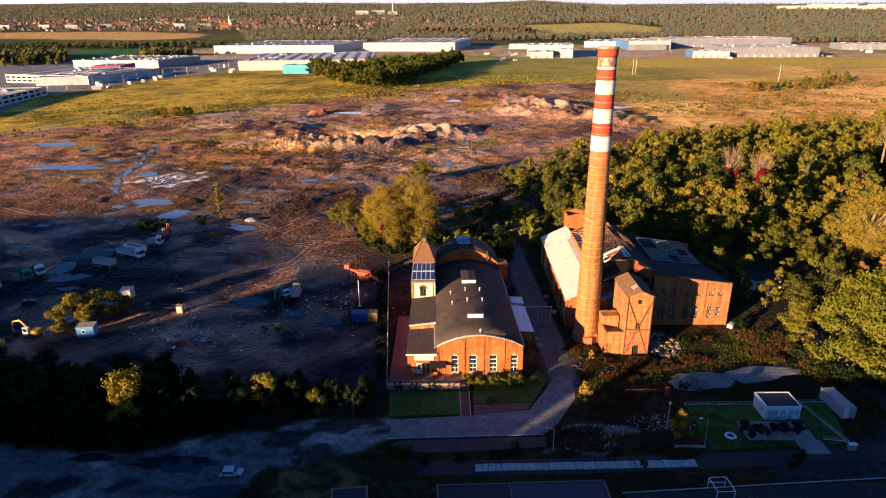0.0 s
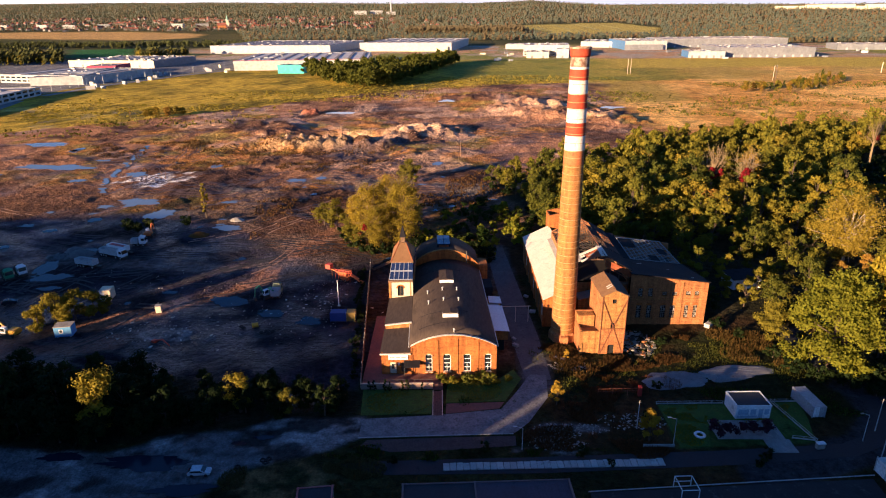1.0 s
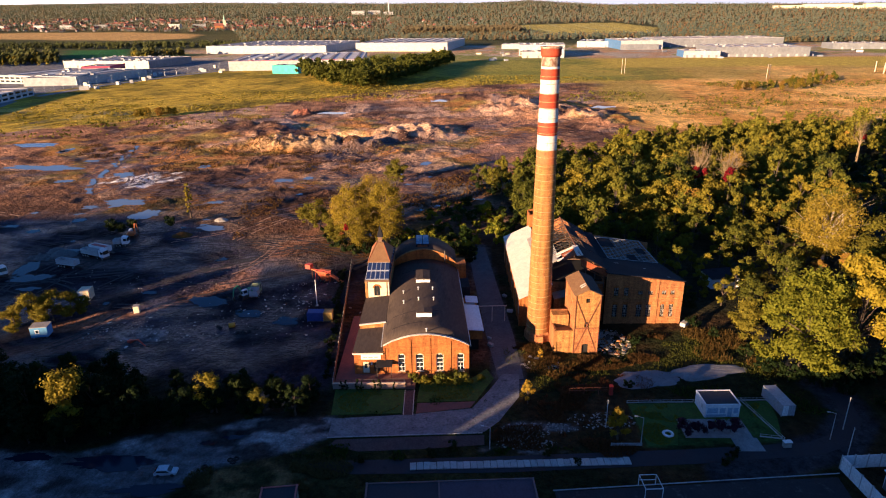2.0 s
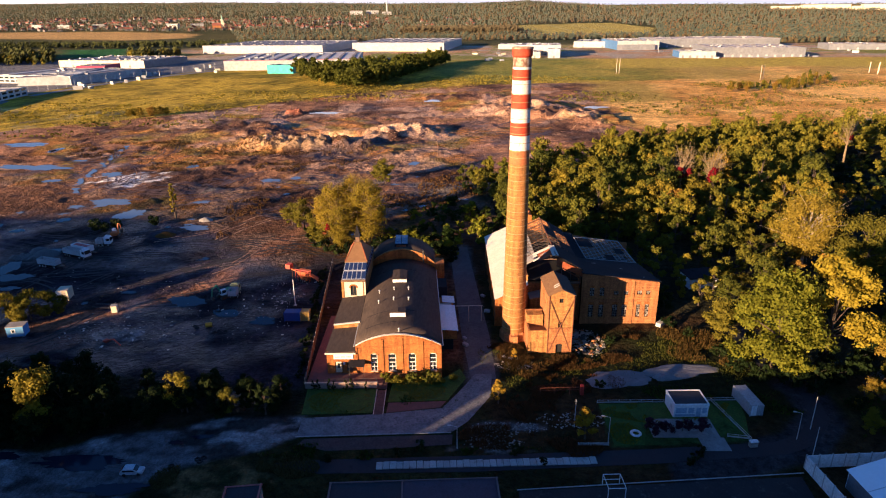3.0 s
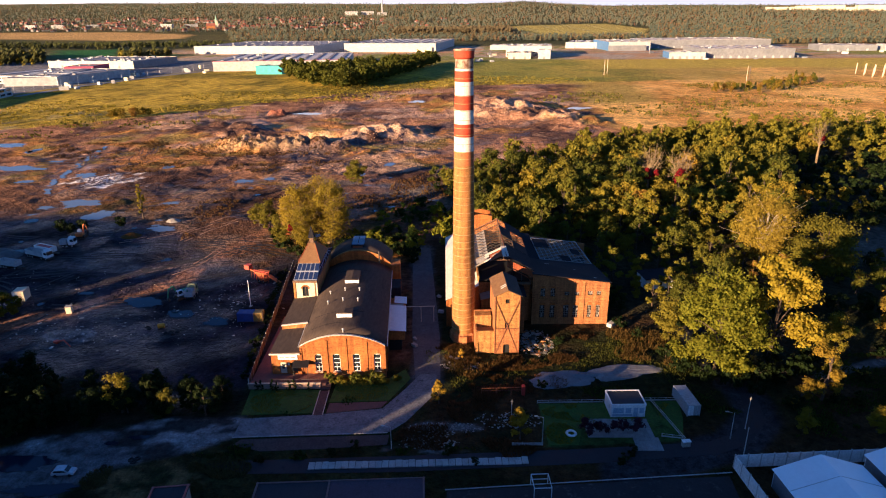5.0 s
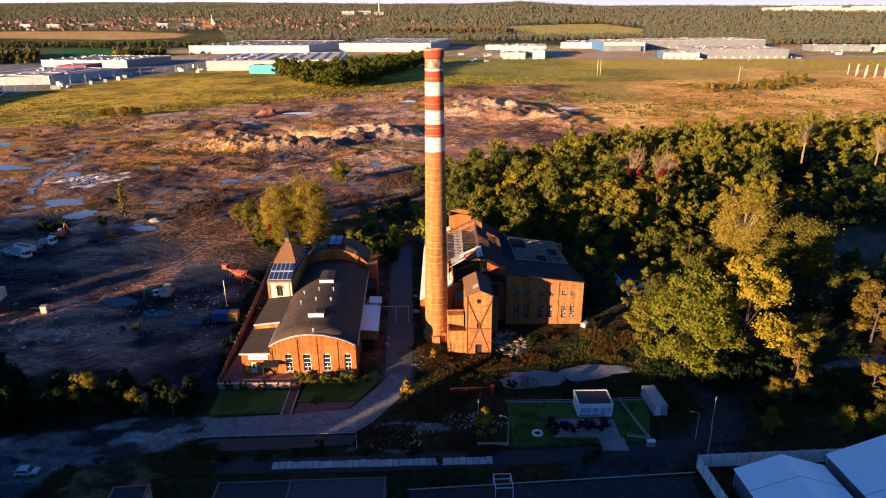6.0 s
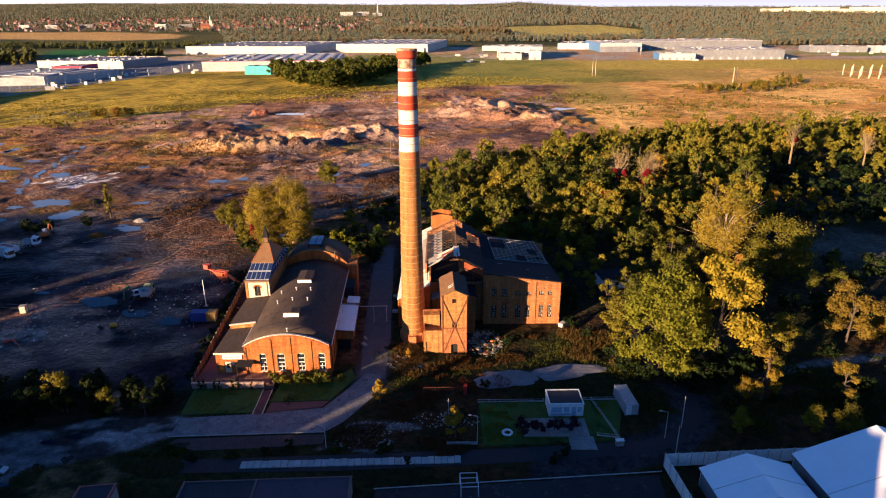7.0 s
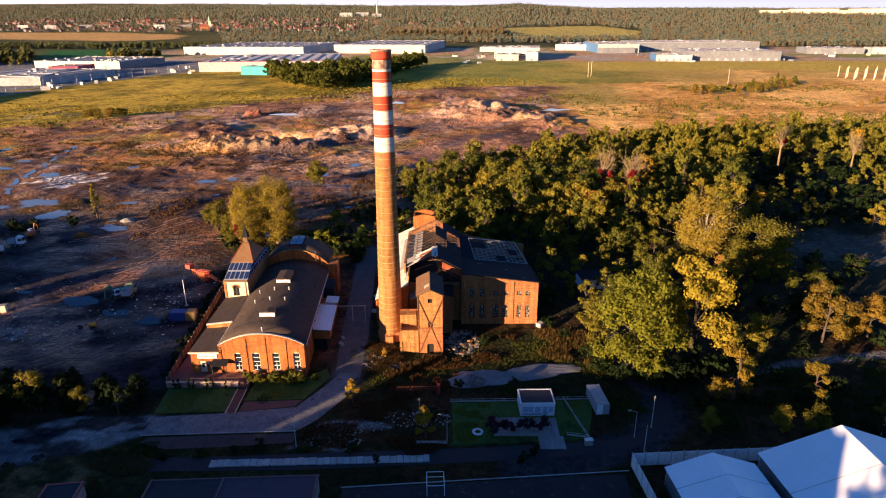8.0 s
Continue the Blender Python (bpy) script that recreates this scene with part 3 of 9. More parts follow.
def land_wet(x, y):
    """How wet the ground is: the coal yard, the low parts of the waste ground and the road hold water."""
    n = fbm(x, y, 14, 4, 150)
    yard = ramp(inside(COAL_SHADE, x, y), -6, 8) * ramp(n, -0.35, 0.25)
    low = ramp(y, 225, 250) * (1 - ramp(y, 520, 620)) * (1 - ramp(x, 20, 60)) * ramp(fbm(x, y, 24, 4, 151), 0.12, 0.38) * 0.8
    road = ramp(inside(ROAD_DUST, x, y), -1, 1) * (0.35 + 0.4 * ramp(n, -0.2, 0.3))
    return np.clip(np.maximum(np.maximum(yard, low), road), 0, 1)


def ground_material():
    mt = bpy.data.materials.new("land")
    mt.use_nodes = True
    n, l = mt.node_tree.nodes, mt.node_tree.links
    bsdf = n["Principled BSDF"]
    at = n.new("ShaderNodeAttribute")
    at.attribute_name = "land"
    geo = n.new("ShaderNodeNewGeometry")
    facs = []
    for sc, lo, hi in ((0.6, 0.42, 1.58), (0.13, 0.58, 1.42), (2.6, 0.6, 1.4)):
        t = n.new("ShaderNodeTexNoise")
        t.inputs["Scale"].default_value, t.inputs["Detail"].default_value, t.inputs["Roughness"].default_value = sc, 5, 0.62
        l.new(geo.outputs["Position"], t.inputs["Vector"])
        r = n.new("ShaderNodeMapRange")
        r.inputs["From Min"].default_value, r.inputs["From Max"].default_value, r.inputs["To Min"].default_value, r.inputs["To Max"].default_value = 0.3, 0.7, lo, hi
        l.new(t.outputs["Fac"], r.inputs["Value"])
        facs.append((t, r))
    m1, m2, v = n.new("ShaderNodeMath"), n.new("ShaderNodeMath"), n.new("ShaderNodeVectorMath")
    m1.operation = m2.operation = "MULTIPLY"
    v.operation = "SCALE"
    l.new(facs[0][1].outputs[0], m1.inputs[0])
    l.new(facs[1][1].outputs[0], m1.inputs[1])
    l.new(m1.outputs[0], m2.inputs[0])
    l.new(facs[2][1].outputs[0], m2.inputs[1])
    l.new(at.outputs["Color"], v.inputs[0])
    l.new(m2.outputs[0], v.inputs["Scale"])
    l.new(v.outputs[0], bsdf.inputs["Base Color"])
    wet = n.new("ShaderNodeAttribute")
    wet.attribute_name = "wet"
    for socket, dry_v, wet_v in (("Roughness", 0.95, 0.45), ("Specular IOR Level", 0.08, 0.3)):
        q = n.new("ShaderNodeMapRange")
        q.inputs["To Min"].default_value, q.inputs["To Max"].default_value = dry_v, wet_v
        l.new(wet.outputs["Fac"], q.inputs["Value"])
        l.new(q.outputs["Result"], bsdf.inputs[socket])
    b = n.new("ShaderNodeBump")
    b.inputs["Strength"].default_value, b.inputs["Distance"].default_value = 1.0, 1.5
    l.new(facs[0][0].outputs["Fac"], b.inputs["Height"])
    l.new(b.outputs["Normal"], bsdf.inputs["Normal"])
    return mt


gx, gy = steps(-260, 170, 1.5, -4600, 4600, 1.035), steps(76, 450, 1.5, -700, 4850, 1.017)
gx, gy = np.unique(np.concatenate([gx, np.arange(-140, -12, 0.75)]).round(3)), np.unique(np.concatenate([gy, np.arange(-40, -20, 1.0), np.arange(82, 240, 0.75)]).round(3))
GX, GY = np.meshgrid(gx, gy)
flat_x, flat_y = GX.ravel(), GY.ravel()
cells = np.arange(len(flat_x)).reshape(GX.shape)
quads = np.stack([cells[:-1, :-1], cells[:-1, 1:], cells[1:, 1:], cells[1:, :-1]], -1).reshape(-1, 4)
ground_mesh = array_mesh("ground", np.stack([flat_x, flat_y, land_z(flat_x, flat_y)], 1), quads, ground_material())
tint = ground_mesh.attributes.new("land", "FLOAT_COLOR", "POINT")
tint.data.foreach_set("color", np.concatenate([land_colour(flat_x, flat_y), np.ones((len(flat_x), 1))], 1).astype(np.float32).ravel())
damp = ground_mesh.attributes.new("wet", "FLOAT", "POINT")
damp.data.foreach_set("value", land_wet(flat_x, flat_y).astype(np.float32))
GZ = np.empty(len(flat_x) * 3, np.float32)
ground_mesh.vertices.foreach_get("co", GZ)
GZ = GZ.reshape(-1, 3)[:, 2].reshape(GX.shape)


def ground_at(x, y):
    """The height of the sheet at one place, read off its grid."""
    i, j = int(np.clip(np.searchsorted(gx, x) - 1, 0, len(gx) - 2)), int(np.clip(np.searchsorted(gy, y) - 1, 0, len(gy) - 2))
    u, v = (x - gx[i]) / (gx[i + 1] - gx[i]), (y - gy[j]) / (gy[j + 1] - gy[j])
    return float((GZ[j, i] * (1 - u) + GZ[j, i + 1] * u) * (1 - v) + (GZ[j + 1, i] * (1 - u) + GZ[j + 1, i + 1] * u) * v)


ground = part_of("ground", ground_mesh, None, smooth=True)
tagged(ground, "churned earth, coal yard, meadow and dry grassland", "ground", kind="structure")


def water_material(name, body):
    mt = bpy.data.materials.new(name)
    mt.use_nodes = True
    b = mt.node_tree.nodes["Principled BSDF"]
    b.inputs["Base Color"].default_value = (*body, 1)
    b.inputs["Roughness"].default_value = 0.06
    b.inputs["IOR"].default_value = 1.33
    b.inputs["Specular IOR Level"].default_value = 0.9 if max(body) > 0.1 else 0.45
    return mt


# muddy body colour with sky blue added; near-black copy for puddles in shade
WATER = water_material("muddy_sky_water", (0.17, 0.21, 0.25))
WATER_DARK = water_material("water_in_shade", (0.012, 0.016, 0.03))
drops = random.Random(3)
SMALL = []
while len(SMALL) < 46:
    px, py = drops.uniform(-260, 20), drops.uniform(150, 420)
    if py > 180 + 0.2 * abs(px + 90) and float(fbm(px, py, 24, 4, 151)) > 0.02 or (px < -60 and py < 240):
        SMALL.append((px, py, drops.uniform(0.8, 3.0), drops.uniform(0.6, 1.8), drops.uniform(-30, 30)))
for k, (px, py, a, b, t) in enumerate(PUDDLES + SMALL):
    bm = bmesh.new()
    rim = []
    for i in range(64):
        an = 2 * math.pi * i / 64
        r = max(0.25, 1 + 0.5 * noise.fractal((math.cos(an) * 1.3 + 5 * k, math.sin(an) * 1.3, 0.3 * k), 0.6, 2.0, 5))
        rim.append(bm.verts.new((a * r * math.cos(an), b * r * math.sin(an), 0)))
    bm.faces.new(rim)
    in_shade = float(inside(COAL_SHADE, np.array([px]), np.array([py]))[0]) > 2 or py < 120
    single("water", bm, WATER_DARK if in_shade else WATER, "shallow puddle with water darkened for shade" if in_shade else "shallow rain puddle on churned earth", "puddle", "puddles on the waste ground", "structure", pose(px, py, -0.02 if k < len(PUDDLES) else ground_at(px, py) + 0.05, 0, 0, t))


# the stream winding over the waste ground, pools and narrows
bm = bmesh.new()
edge = []
for k in range(57):
    f = k / 56 * (len(STREAM) - 1)
    i = min(int(f), len(STREAM) - 2)
    p = Vector(STREAM[i]).lerp(Vector(STREAM[i + 1]), f - i)
    w = max(0.3, 1.3 + 2.6 * noise.noise((k * 0.37, 4.0, 0)))
    wob = 3.2 * noise.noise((k * 0.4, 9.0, 0))
    zz = 0.0
    edge.append([bm.verts.new((p.x + wob - w, p.y, zz)), bm.verts.new((p.x + wob + w, p.y, zz))])
for k, (a, b) in enumerate(zip(edge, edge[1:])):
    if noise.noise((k * 0.31, 2.0, 7.0)) > -0.12:
        bm.faces.new((a[0], a[1], b[1], b[0]))
single("water", bm, WATER, "shallow stream over churned earth", "stream", "", "structure")


# wheel tracks pressed into the earth and the coal dust
def tracks(name, label, material, starts, seed, wide=0.42, gauge=2.1, lift=0.05):
    rng = random.Random(seed)
    bm = bmesh.new()
    for x, y, a, n, bend in starts:
        rows = {-1: [], 1: []}
        a = radians(a + rng.uniform(-8, 8))
        for _ in range(n):
            x, y = x + 1.6 * math.cos(a), y + 1.6 * math.sin(a)
            a += radians(bend + 5 * noise.noise((x * 0.05, y * 0.05, seed)))
            for side in (-1, 1):
                rr = wide * (0.7 + 0.6 * abs(noise.noise((x * 0.3, y * 0.3, side))))
                ends = []
                for e in (-rr, rr):
                    o = side * gauge / 2 + e
                    qx, qy = x - math.sin(a) * o, y + math.cos(a) * o
                    ends.append(bm.verts.new((qx, qy, ground_at(qx, qy) + lift)))
                rows[side].append(ends)
        for side in (-1, 1):
            for k, (p, q) in enumerate(zip(rows[side], rows[side][1:])):
                if noise.noise((p[0].co.x * 0.12, p[0].co.y * 0.12, side * 3 + seed)) > -0.18:
                    bm.faces.new((p[0], p[1], q[1], q[0]))
    ob = part(name, bm, material)
    tagged(ob, label, "tyre tracks", kind="structure")


RUT_DARK = surface("rut_mud", (0.05, 0.028, 0.022), (0.10, 0.055, 0.04), 2.0, None, 0.4, 0.6, bump=0.5, spec=0.4)
RUT_PALE = surface("rut_dried", (0.30, 0.17, 0.105), (0.40, 0.24, 0.15), 2.0, None, 0.4, 0.9, bump=0.5)
RUT_COAL = surface("rut_coal", (0.034, 0.032, 0.034), (0.06, 0.056, 0.056), 2.0, (0.015, 0.015, 0.017), 0.4, 0.85, bump=0.5, spec=0.15)
lot = random.Random(8)


def fan(n, xa, xb, ya, yb, ang, spread, length):
    return [(lot.uniform(xa, xb), lot.uniform(ya, yb), ang + lot.uniform(-spread, spread), int(length * lot.uniform(0.5, 1.4)), lot.uniform(-1.3, 1.3)) for _ in range(n)]


def bundle(x, y, ang, lines, gap, length, bend):
    """Wheel tracks side by side on one sweep."""
    a = radians(ang + 90)
    return [(x + math.cos(a) * gap * k + lot.uniform(-1, 1), y + math.sin(a) * gap * k, ang + lot.uniform(-3, 3), length + lot.randint(-4, 4), bend) for k in range(lines)]


SWEEPS = bundle(-112, 256, 20, 9, 4.2, 26, 0.9) + bundle(-150, 268, 35, 6, 4.5, 24, -0.8) + bundle(-70, 300, 12, 8, 4.5, 30, 0.5) + bundle(-30, 268, 10, 7, 4.0, 22, 0.9) + bundle(-60, 345, -8, 6, 5, 34, 0.4) + bundle(20, 400, 15, 9, 5.5, 40, 0.7) + bundle(-215, 330, 30, 7, 5, 30, -0.7) + bundle(-40, 240, 30, 6, 3.6, 20, 0.8)
tracks("ground_tracks", "sweeping dark wheel ruts turned by machines", RUT_DARK, SWEEPS, 54, 0.6, 2.0, 0.06)
tracks("ground_tracks", "dark muddy wheel ruts across the waste ground", RUT_DARK, fan(34, -240, -20, 235, 420, 10, 40, 30) + fan(14, -60, 100, 330, 520, 20, 50, 26) + fan(10, -190, -150, 240, 360, 80, 25, 30), 51, 0.55)
tracks("ground_tracks", "dried pale wheel tracks on the waste ground", RUT_PALE, fan(26, -240, -20, 235, 420, 5, 40, 30) + fan(12, -60, 100, 330, 520, 20, 50, 24) + fan(5, -100, -40, 175, 225, 50, 25, 26), 52, 0.35)
tracks("ground_tracks", "worn truck tracks in the coal dust", RUT_COAL, fan(26, -180, -60, 150, 225, 12, 24, 34) + fan(7, -110, -50, 130, 190, 40, 18, 26) + fan(8, -140, -110, 140, 215, 75, 25, 22), 53, 0.4)

# ---- brick buildings ----
def wall_panel(x0, x1, top, openings=(), y=0.0, thick=0.45, z0=0.0, step=0.8):
    """A wall along x from z0 to top(x), with openings (xa, xb, za, zb, rise of the arch) through it."""
    bm = bmesh.new()
    cuts = {x0, x1}
    for xa, xb, za, zb, rise in openings:
        cuts |= {xa, xb}
        if rise:
            cuts |= set(np.linspace(xa, xb, 9))
    cuts = sorted(cuts)
    fine = []
    for a, b in zip(cuts, cuts[1:]):
        k = max(1, int(math.ceil((b - a) / step)))
        fine += [(a + (b - a) * i / k, a + (b - a) * (i + 1) / k) for i in range(k)]
    for a, b in fine:
        mid = (a + b) / 2
        spans = [((z0, z0), (top(a), top(b)))]
        for xa, xb, za, zb, rise in openings:
            if xa <= mid <= xb:
                def head(x):
                    u = (2 * x - xa - xb) / (xb - xa)
                    return zb - rise + rise * math.sqrt(max(0.0, 1 - u * u))
                new_spans = []
                for lo, hi in spans:
                    if za < max(hi) and zb > min(lo):
                        new_spans += [(lo, (za, za)), ((head(a), head(b)), hi)]
                    else:
                        new_spans.append((lo, hi))
                spans = new_spans
        for lo, hi in spans:
            if hi[0] - lo[0] > 0.01 or hi[1] - lo[1] > 0.01:
                prism(bm, [(a, lo[0]), (b, lo[1]), (b, hi[1]), (a, hi[0])], y, y + thick, "y")
    bmesh.ops.remove_doubles(bm, verts=bm.verts[:], dist=0.002)
    return bm


def window_in(parent, xa, xb, za, zb, y, rise=0.0, cols=2, rows=4, material=PAINT_WHITE, bar=0.09, glass=GLASS, name="window"):
    """A glazed frame in an opening, with its bars and one pane a light."""
    bm = bmesh.new()
    xs, zs = np.linspace(xa, xb, cols + 1), np.linspace(za, zb - rise * 0.6, rows + 1)
    for i, x in enumerate(xs):
        w = bar * (1.3 if i in (0, cols) else 0.8)
        box(bm, max(x - w, xa), min(x + w, xb), y, y + 0.12, za, zb - (rise if i in (0, cols) else 0))
    for i, z in enumerate(zs):
        box(bm, xa, xb, y - 0.015, y + 0.10, max(z - bar, za), z + bar)
    w = part(name, bm, material, parent)
    for i in range(cols):
        for j in range(rows):
            ztop = zs[j + 1] if j < rows - 1 else zb
            part("pane", boxed(xs[i] + 0.03, xs[i + 1] - 0.03, y + 0.045, y + 0.075, zs[j] + 0.03, ztop - 0.03), glass, w)
    return w


def arch(half, spring, apex):
    r = (half * half + (apex - spring) ** 2) / (2 * (apex - spring))

    def top(x):
        return apex - r + math.sqrt(max(r * r - x * x, 0))
    return top


def arched_roof(half, spring, apex, y0, y1, thick=0.25, over=0.35, n=28):
    """A shallow barrel roof along y, as a closed shell."""
    top = arch(half, spring, apex)
    xs = np.linspace(-half - over, half + over, n + 1)
    line = [(x, (top(max(-half, min(half, x))) - (abs(x) - half if abs(x) > half else 0) * 0.45)) for x in xs]
    bm = bmesh.new()
    ys = np.linspace(y0, y1, max(2, int((y1 - y0) / 4)))
    up = [[bm.verts.new((x, y, z + thick)) for x, z in line] for y in ys]
    dn = [[bm.verts.new((x, y, z + 0.02)) for x, z in line] for y in ys]
    for a in range(len(ys) - 1):
        for i in range(n):
            bm.faces.new((up[a][i], up[a][i + 1], up[a + 1][i + 1], up[a + 1][i]))
            bm.faces.new((dn[a][i + 1], dn[a][i], dn[a + 1][i], dn[a + 1][i + 1]))
        bm.faces.new((up[a][0], up[a + 1][0], dn[a + 1][0], dn[a][0]))
        bm.faces.new((up[a + 1][n], up[a][n], dn[a][n], dn[a + 1][n]))
    for a in (0, len(ys) - 1):
        for i in range(n):
            q = (up[a][i + 1], up[a][i], dn[a][i], dn[a][i + 1])
            bm.faces.new(q if a == 0 else q[::-1])
    return bm


ROOF_FELT = surface("roof_felt", (0.062, 0.046, 0.037), (0.085, 0.062, 0.048), 7.0, (0.042, 0.033, 0.027), 0.5, 0.85, bump=0.15, stretch=(1, 0.25, 1), spec=0.1)
SPIRE_TILE = surface("spire_boards", (0.17, 0.085, 0.035), (0.24, 0.13, 0.055), 1.0, (0.11, 0.055, 0.025), 0.15, 0.85, bump=0.4)


BELT_FRAME = surface("belt_frame", (0.36, 0.37, 0.40), (0.46, 0.47, 0.50), 1.0, None, 0.2, 0.6, bump=0)


def va_at(half, z, cx, cy):
    """The corners of a level rectangle round a centre."""
    return [Vector((cx + half[0] * sx, cy + half[1] * sy, z)) for sx, sy in ((-1, -1), (1, -1), (1, 1), (-1, 1))]


def build_hall():
    hall = base_of("factory_hall", pose(3.25, 122.3, 0, 0, 0, 2.6), "orange brick factory hall with dark barrel roof and a glazed tower", "factory building")
    half, spring, apex, length = 9.65, 7.75, 10.55, 46.0
    top = arch(half, spring, apex)
    wins = [(-6.35, -4.85, 1.6, 6.1, 0.45), (-2.35, -0.65, 1.6, 6.1, 0.45), (2.25, 3.85, 1.6, 6.1, 0.45), (7.0, 8.5, 1.6, 6.1, 0.45)]
    part("wall", wall_panel(-half, half, lambda x: top(x) + 0.32, wins, 0, 0.5), BRICK, hall)
    for w in wins:
        window_in(hall, w[0], w[1], w[2], w[3], 0.22, 0.45, 1, 4, PAINT_WHITE, 0.085)
        part("mullion", boxed((w[0] + w[1]) / 2 - 0.045, (w[0] + w[1]) / 2 + 0.045, 0.2, 0.26, 1.65, 3.3), PAINT_WHITE, hall)
        xm, r = (w[0] + w[1]) / 2, (w[1] - w[0]) / 2
        bm = bmesh.new()
        for i in range(8):
            a0, a1 = math.pi * i / 8, math.pi * (i + 1) / 8
            pts = [(xm + q * math.cos(a), 5.65 + p * math.sin(a)) for a, q, p in ((a0, r + 0.02, 0.47), (a1, r + 0.02, 0.47), (a1, r + 0.3, 0.78), (a0, r + 0.3, 0.78))]
            prism(bm, pts, -0.07, 0.01, "y")
        part("arch_trim", bm, BRICK_PALE, hall)
        part("sill", boxed(w[0] - 0.15, w[1] + 0.15, -0.14, 0.2, 1.42, 1.58), STONE_TRIM, hall)
    for x in (-9.45, -3.6, 0.8, 5.4, 9.45):
        part("pilaster", boxed(x - 0.22, x + 0.22, -0.16, 0.0, 0, top(x) - 0.5 if abs(x) < 9 else spring - 0.15), BRICK, hall)
    # stepped cornice along the arch, in short lengths
    bm = bmesh.new()
    xs = np.linspace(-half, half, 33)
    for a, b in zip(xs, xs[1:]):
        prism(bm, [(a, top(a) - 0.35), (b, top(b) - 0.35), (b, top(b) - 0.12), (a, top(a) - 0.12)], -0.10, 0.0, "y")
    bmesh.ops.remove_doubles(bm, verts=bm.verts[:], dist=0.002)
    part("cornice", bm, BRICK, hall)
    bm = bmesh.new()
    for a, b in zip(xs, xs[1:]):
        prism(bm, [(a, top(a) + 0.30), (b, top(b) + 0.30), (b, top(b) + 0.40), (a, top(a) + 0.40)], -0.08, 0.5, "y")
    bmesh.ops.remove_doubles(bm, verts=bm.verts[:], dist=0.002)
    part("coping", bm, SHEET_WHITE, hall, "pale metal coping")
    part("plinth", boxed(-half - 0.05, half + 0.05, -0.2, 0.0, 0, 1.0), BRICK_OLD, hall)
    # side walls
    for sgn in (-1, 1):
        part("side_wall", boxed(*(sorted((sgn * half, sgn * (half - 0.5)))), 0.5, length, 0, spring), BRICK, hall)
        for i in range(10):
            y = 2.5 + i * 4.4
            part("buttress", boxed(*(sorted((sgn * half, sgn * (half + 0.2)))), y, y + 0.7, 0, spring - 0.2), BRICK, hall)
    part("roof", arched_roof(half, spring, apex, 0.62, length + 0.2), ROOF_FELT, hall, "dark roofing felt", smooth=True)
    for sgn in (-1, 1):
        part("gutter", tubed((sgn * (half + 0.42), 0.6, spring - 0.1), (sgn * (half + 0.42), length, spring - 0.1), 0.13, None, 8), STEEL_PALE, hall)
    # felt laps across the roof
    for k, y in enumerate((6.5, 12.5, 38.0)):
        bm = bmesh.new()
        for a, b in zip(xs[3:27], xs[4:28]):
            if (k, a) and -8 < a < (4 if k else -1):
                prism(bm, [(a, top(a) + 0.24), (b, top(b) + 0.24), (b, top(b) + 0.29), (a, top(a) + 0.29)], y + 0.05 * a, y + 0.12 + 0.05 * a, "y")
        bmesh.ops.remove_doubles(bm, verts=bm.verts[:], dist=0.002)
        part("roof_lap", bm, BITUMEN, hall)
    # roof monitors and vent pipes
    for x, y, w, d, h in ((-0.3, 9.0, 3.5, 2.4, 1.45), (-0.4, 29.2, 3.6, 6.2, 1.3)):
        base = top(abs(x) + w / 2) + 0.1
        mon = part("roof_monitor", boxed(x - w / 2, x + w / 2, y + 0.25, y + d, base, apex + h - 0.25), BRICK_OLD, hall)
        part("front_board", boxed(x - w / 2 - 0.1, x + w / 2 + 0.1, y, y + 0.25, base + 0.2, apex + h - 0.1), PAINT_WHITE, mon, "white painted front board")
        part("cap", prismed([(x - w / 2 - 0.2, apex + h - 0.25), (x + w / 2 + 0.2, apex + h - 0.25), (x + w / 2 + 0.2, apex + h - 0.12), (x, apex + h + 0.1), (x - w / 2 - 0.2, apex + h - 0.12)], y - 0.1, y + d + 0.15), ROOF_FELT, mon)
    for x, y in ((-5.6, 24.1), (-1.7, 24.5), (2.1, 24.5), (-5.4, 18.0), (-1.6, 18.3), (2.2, 18.3), (0.2, 1.6)):
        base = top(abs(x))
        vent = part("vent_pipe", tubed((x, y, base), (x, y, base + 1.0), 0.16, None, 10), STEEL_PALE, hall)
        part("cowl", tubed((x, y, base + 0.98), (x, y, base + 1.22), 0.30, 0.12, 10), STEEL_PALE, vent)

    # rear bay, higher, with a brick gable over the front roof
    h2, s2, a2 = 9.65, 9.0, 13.3
    t2 = arch(h2, s2, a2)
    bm = wall_panel(-h2, h2, lambda x: t2(x) + 0.3, (), length + 0.25, 0.5)
    part("rear_gable", bm, BRICK, hall)
    part("rear_roof", arched_roof(h2, s2, a2, length + 0.8, length + 12), ROOF_FELT, hall, "dark roofing felt", smooth=True)
    bm = bmesh.new()
    for a, b in zip(np.linspace(-h2, h2, 33), np.linspace(-h2, h2, 33)[1:]):
        prism(bm, [(a, t2(a) + 0.28), (b, t2(b) + 0.28), (b, t2(b) + 0.45), (a, t2(a) + 0.45)], length + 0.1, length + 0.85, "y")
    bmesh.ops.remove_doubles(bm, verts=bm.verts[:], dist=0.002)
    part("rear_coping", bm, BRICK_PALE, hall)
    for sgn in (-1, 1):
        part("rear_wall", boxed(*(sorted((sgn * h2, sgn * (h2 - 0.5)))), length + 0.75, length + 12, 0, s2), BRICK, hall)
    part("rear_end", wall_panel(-h2, h2, t2, (), length + 11.9, 0.4), BRICK, hall)
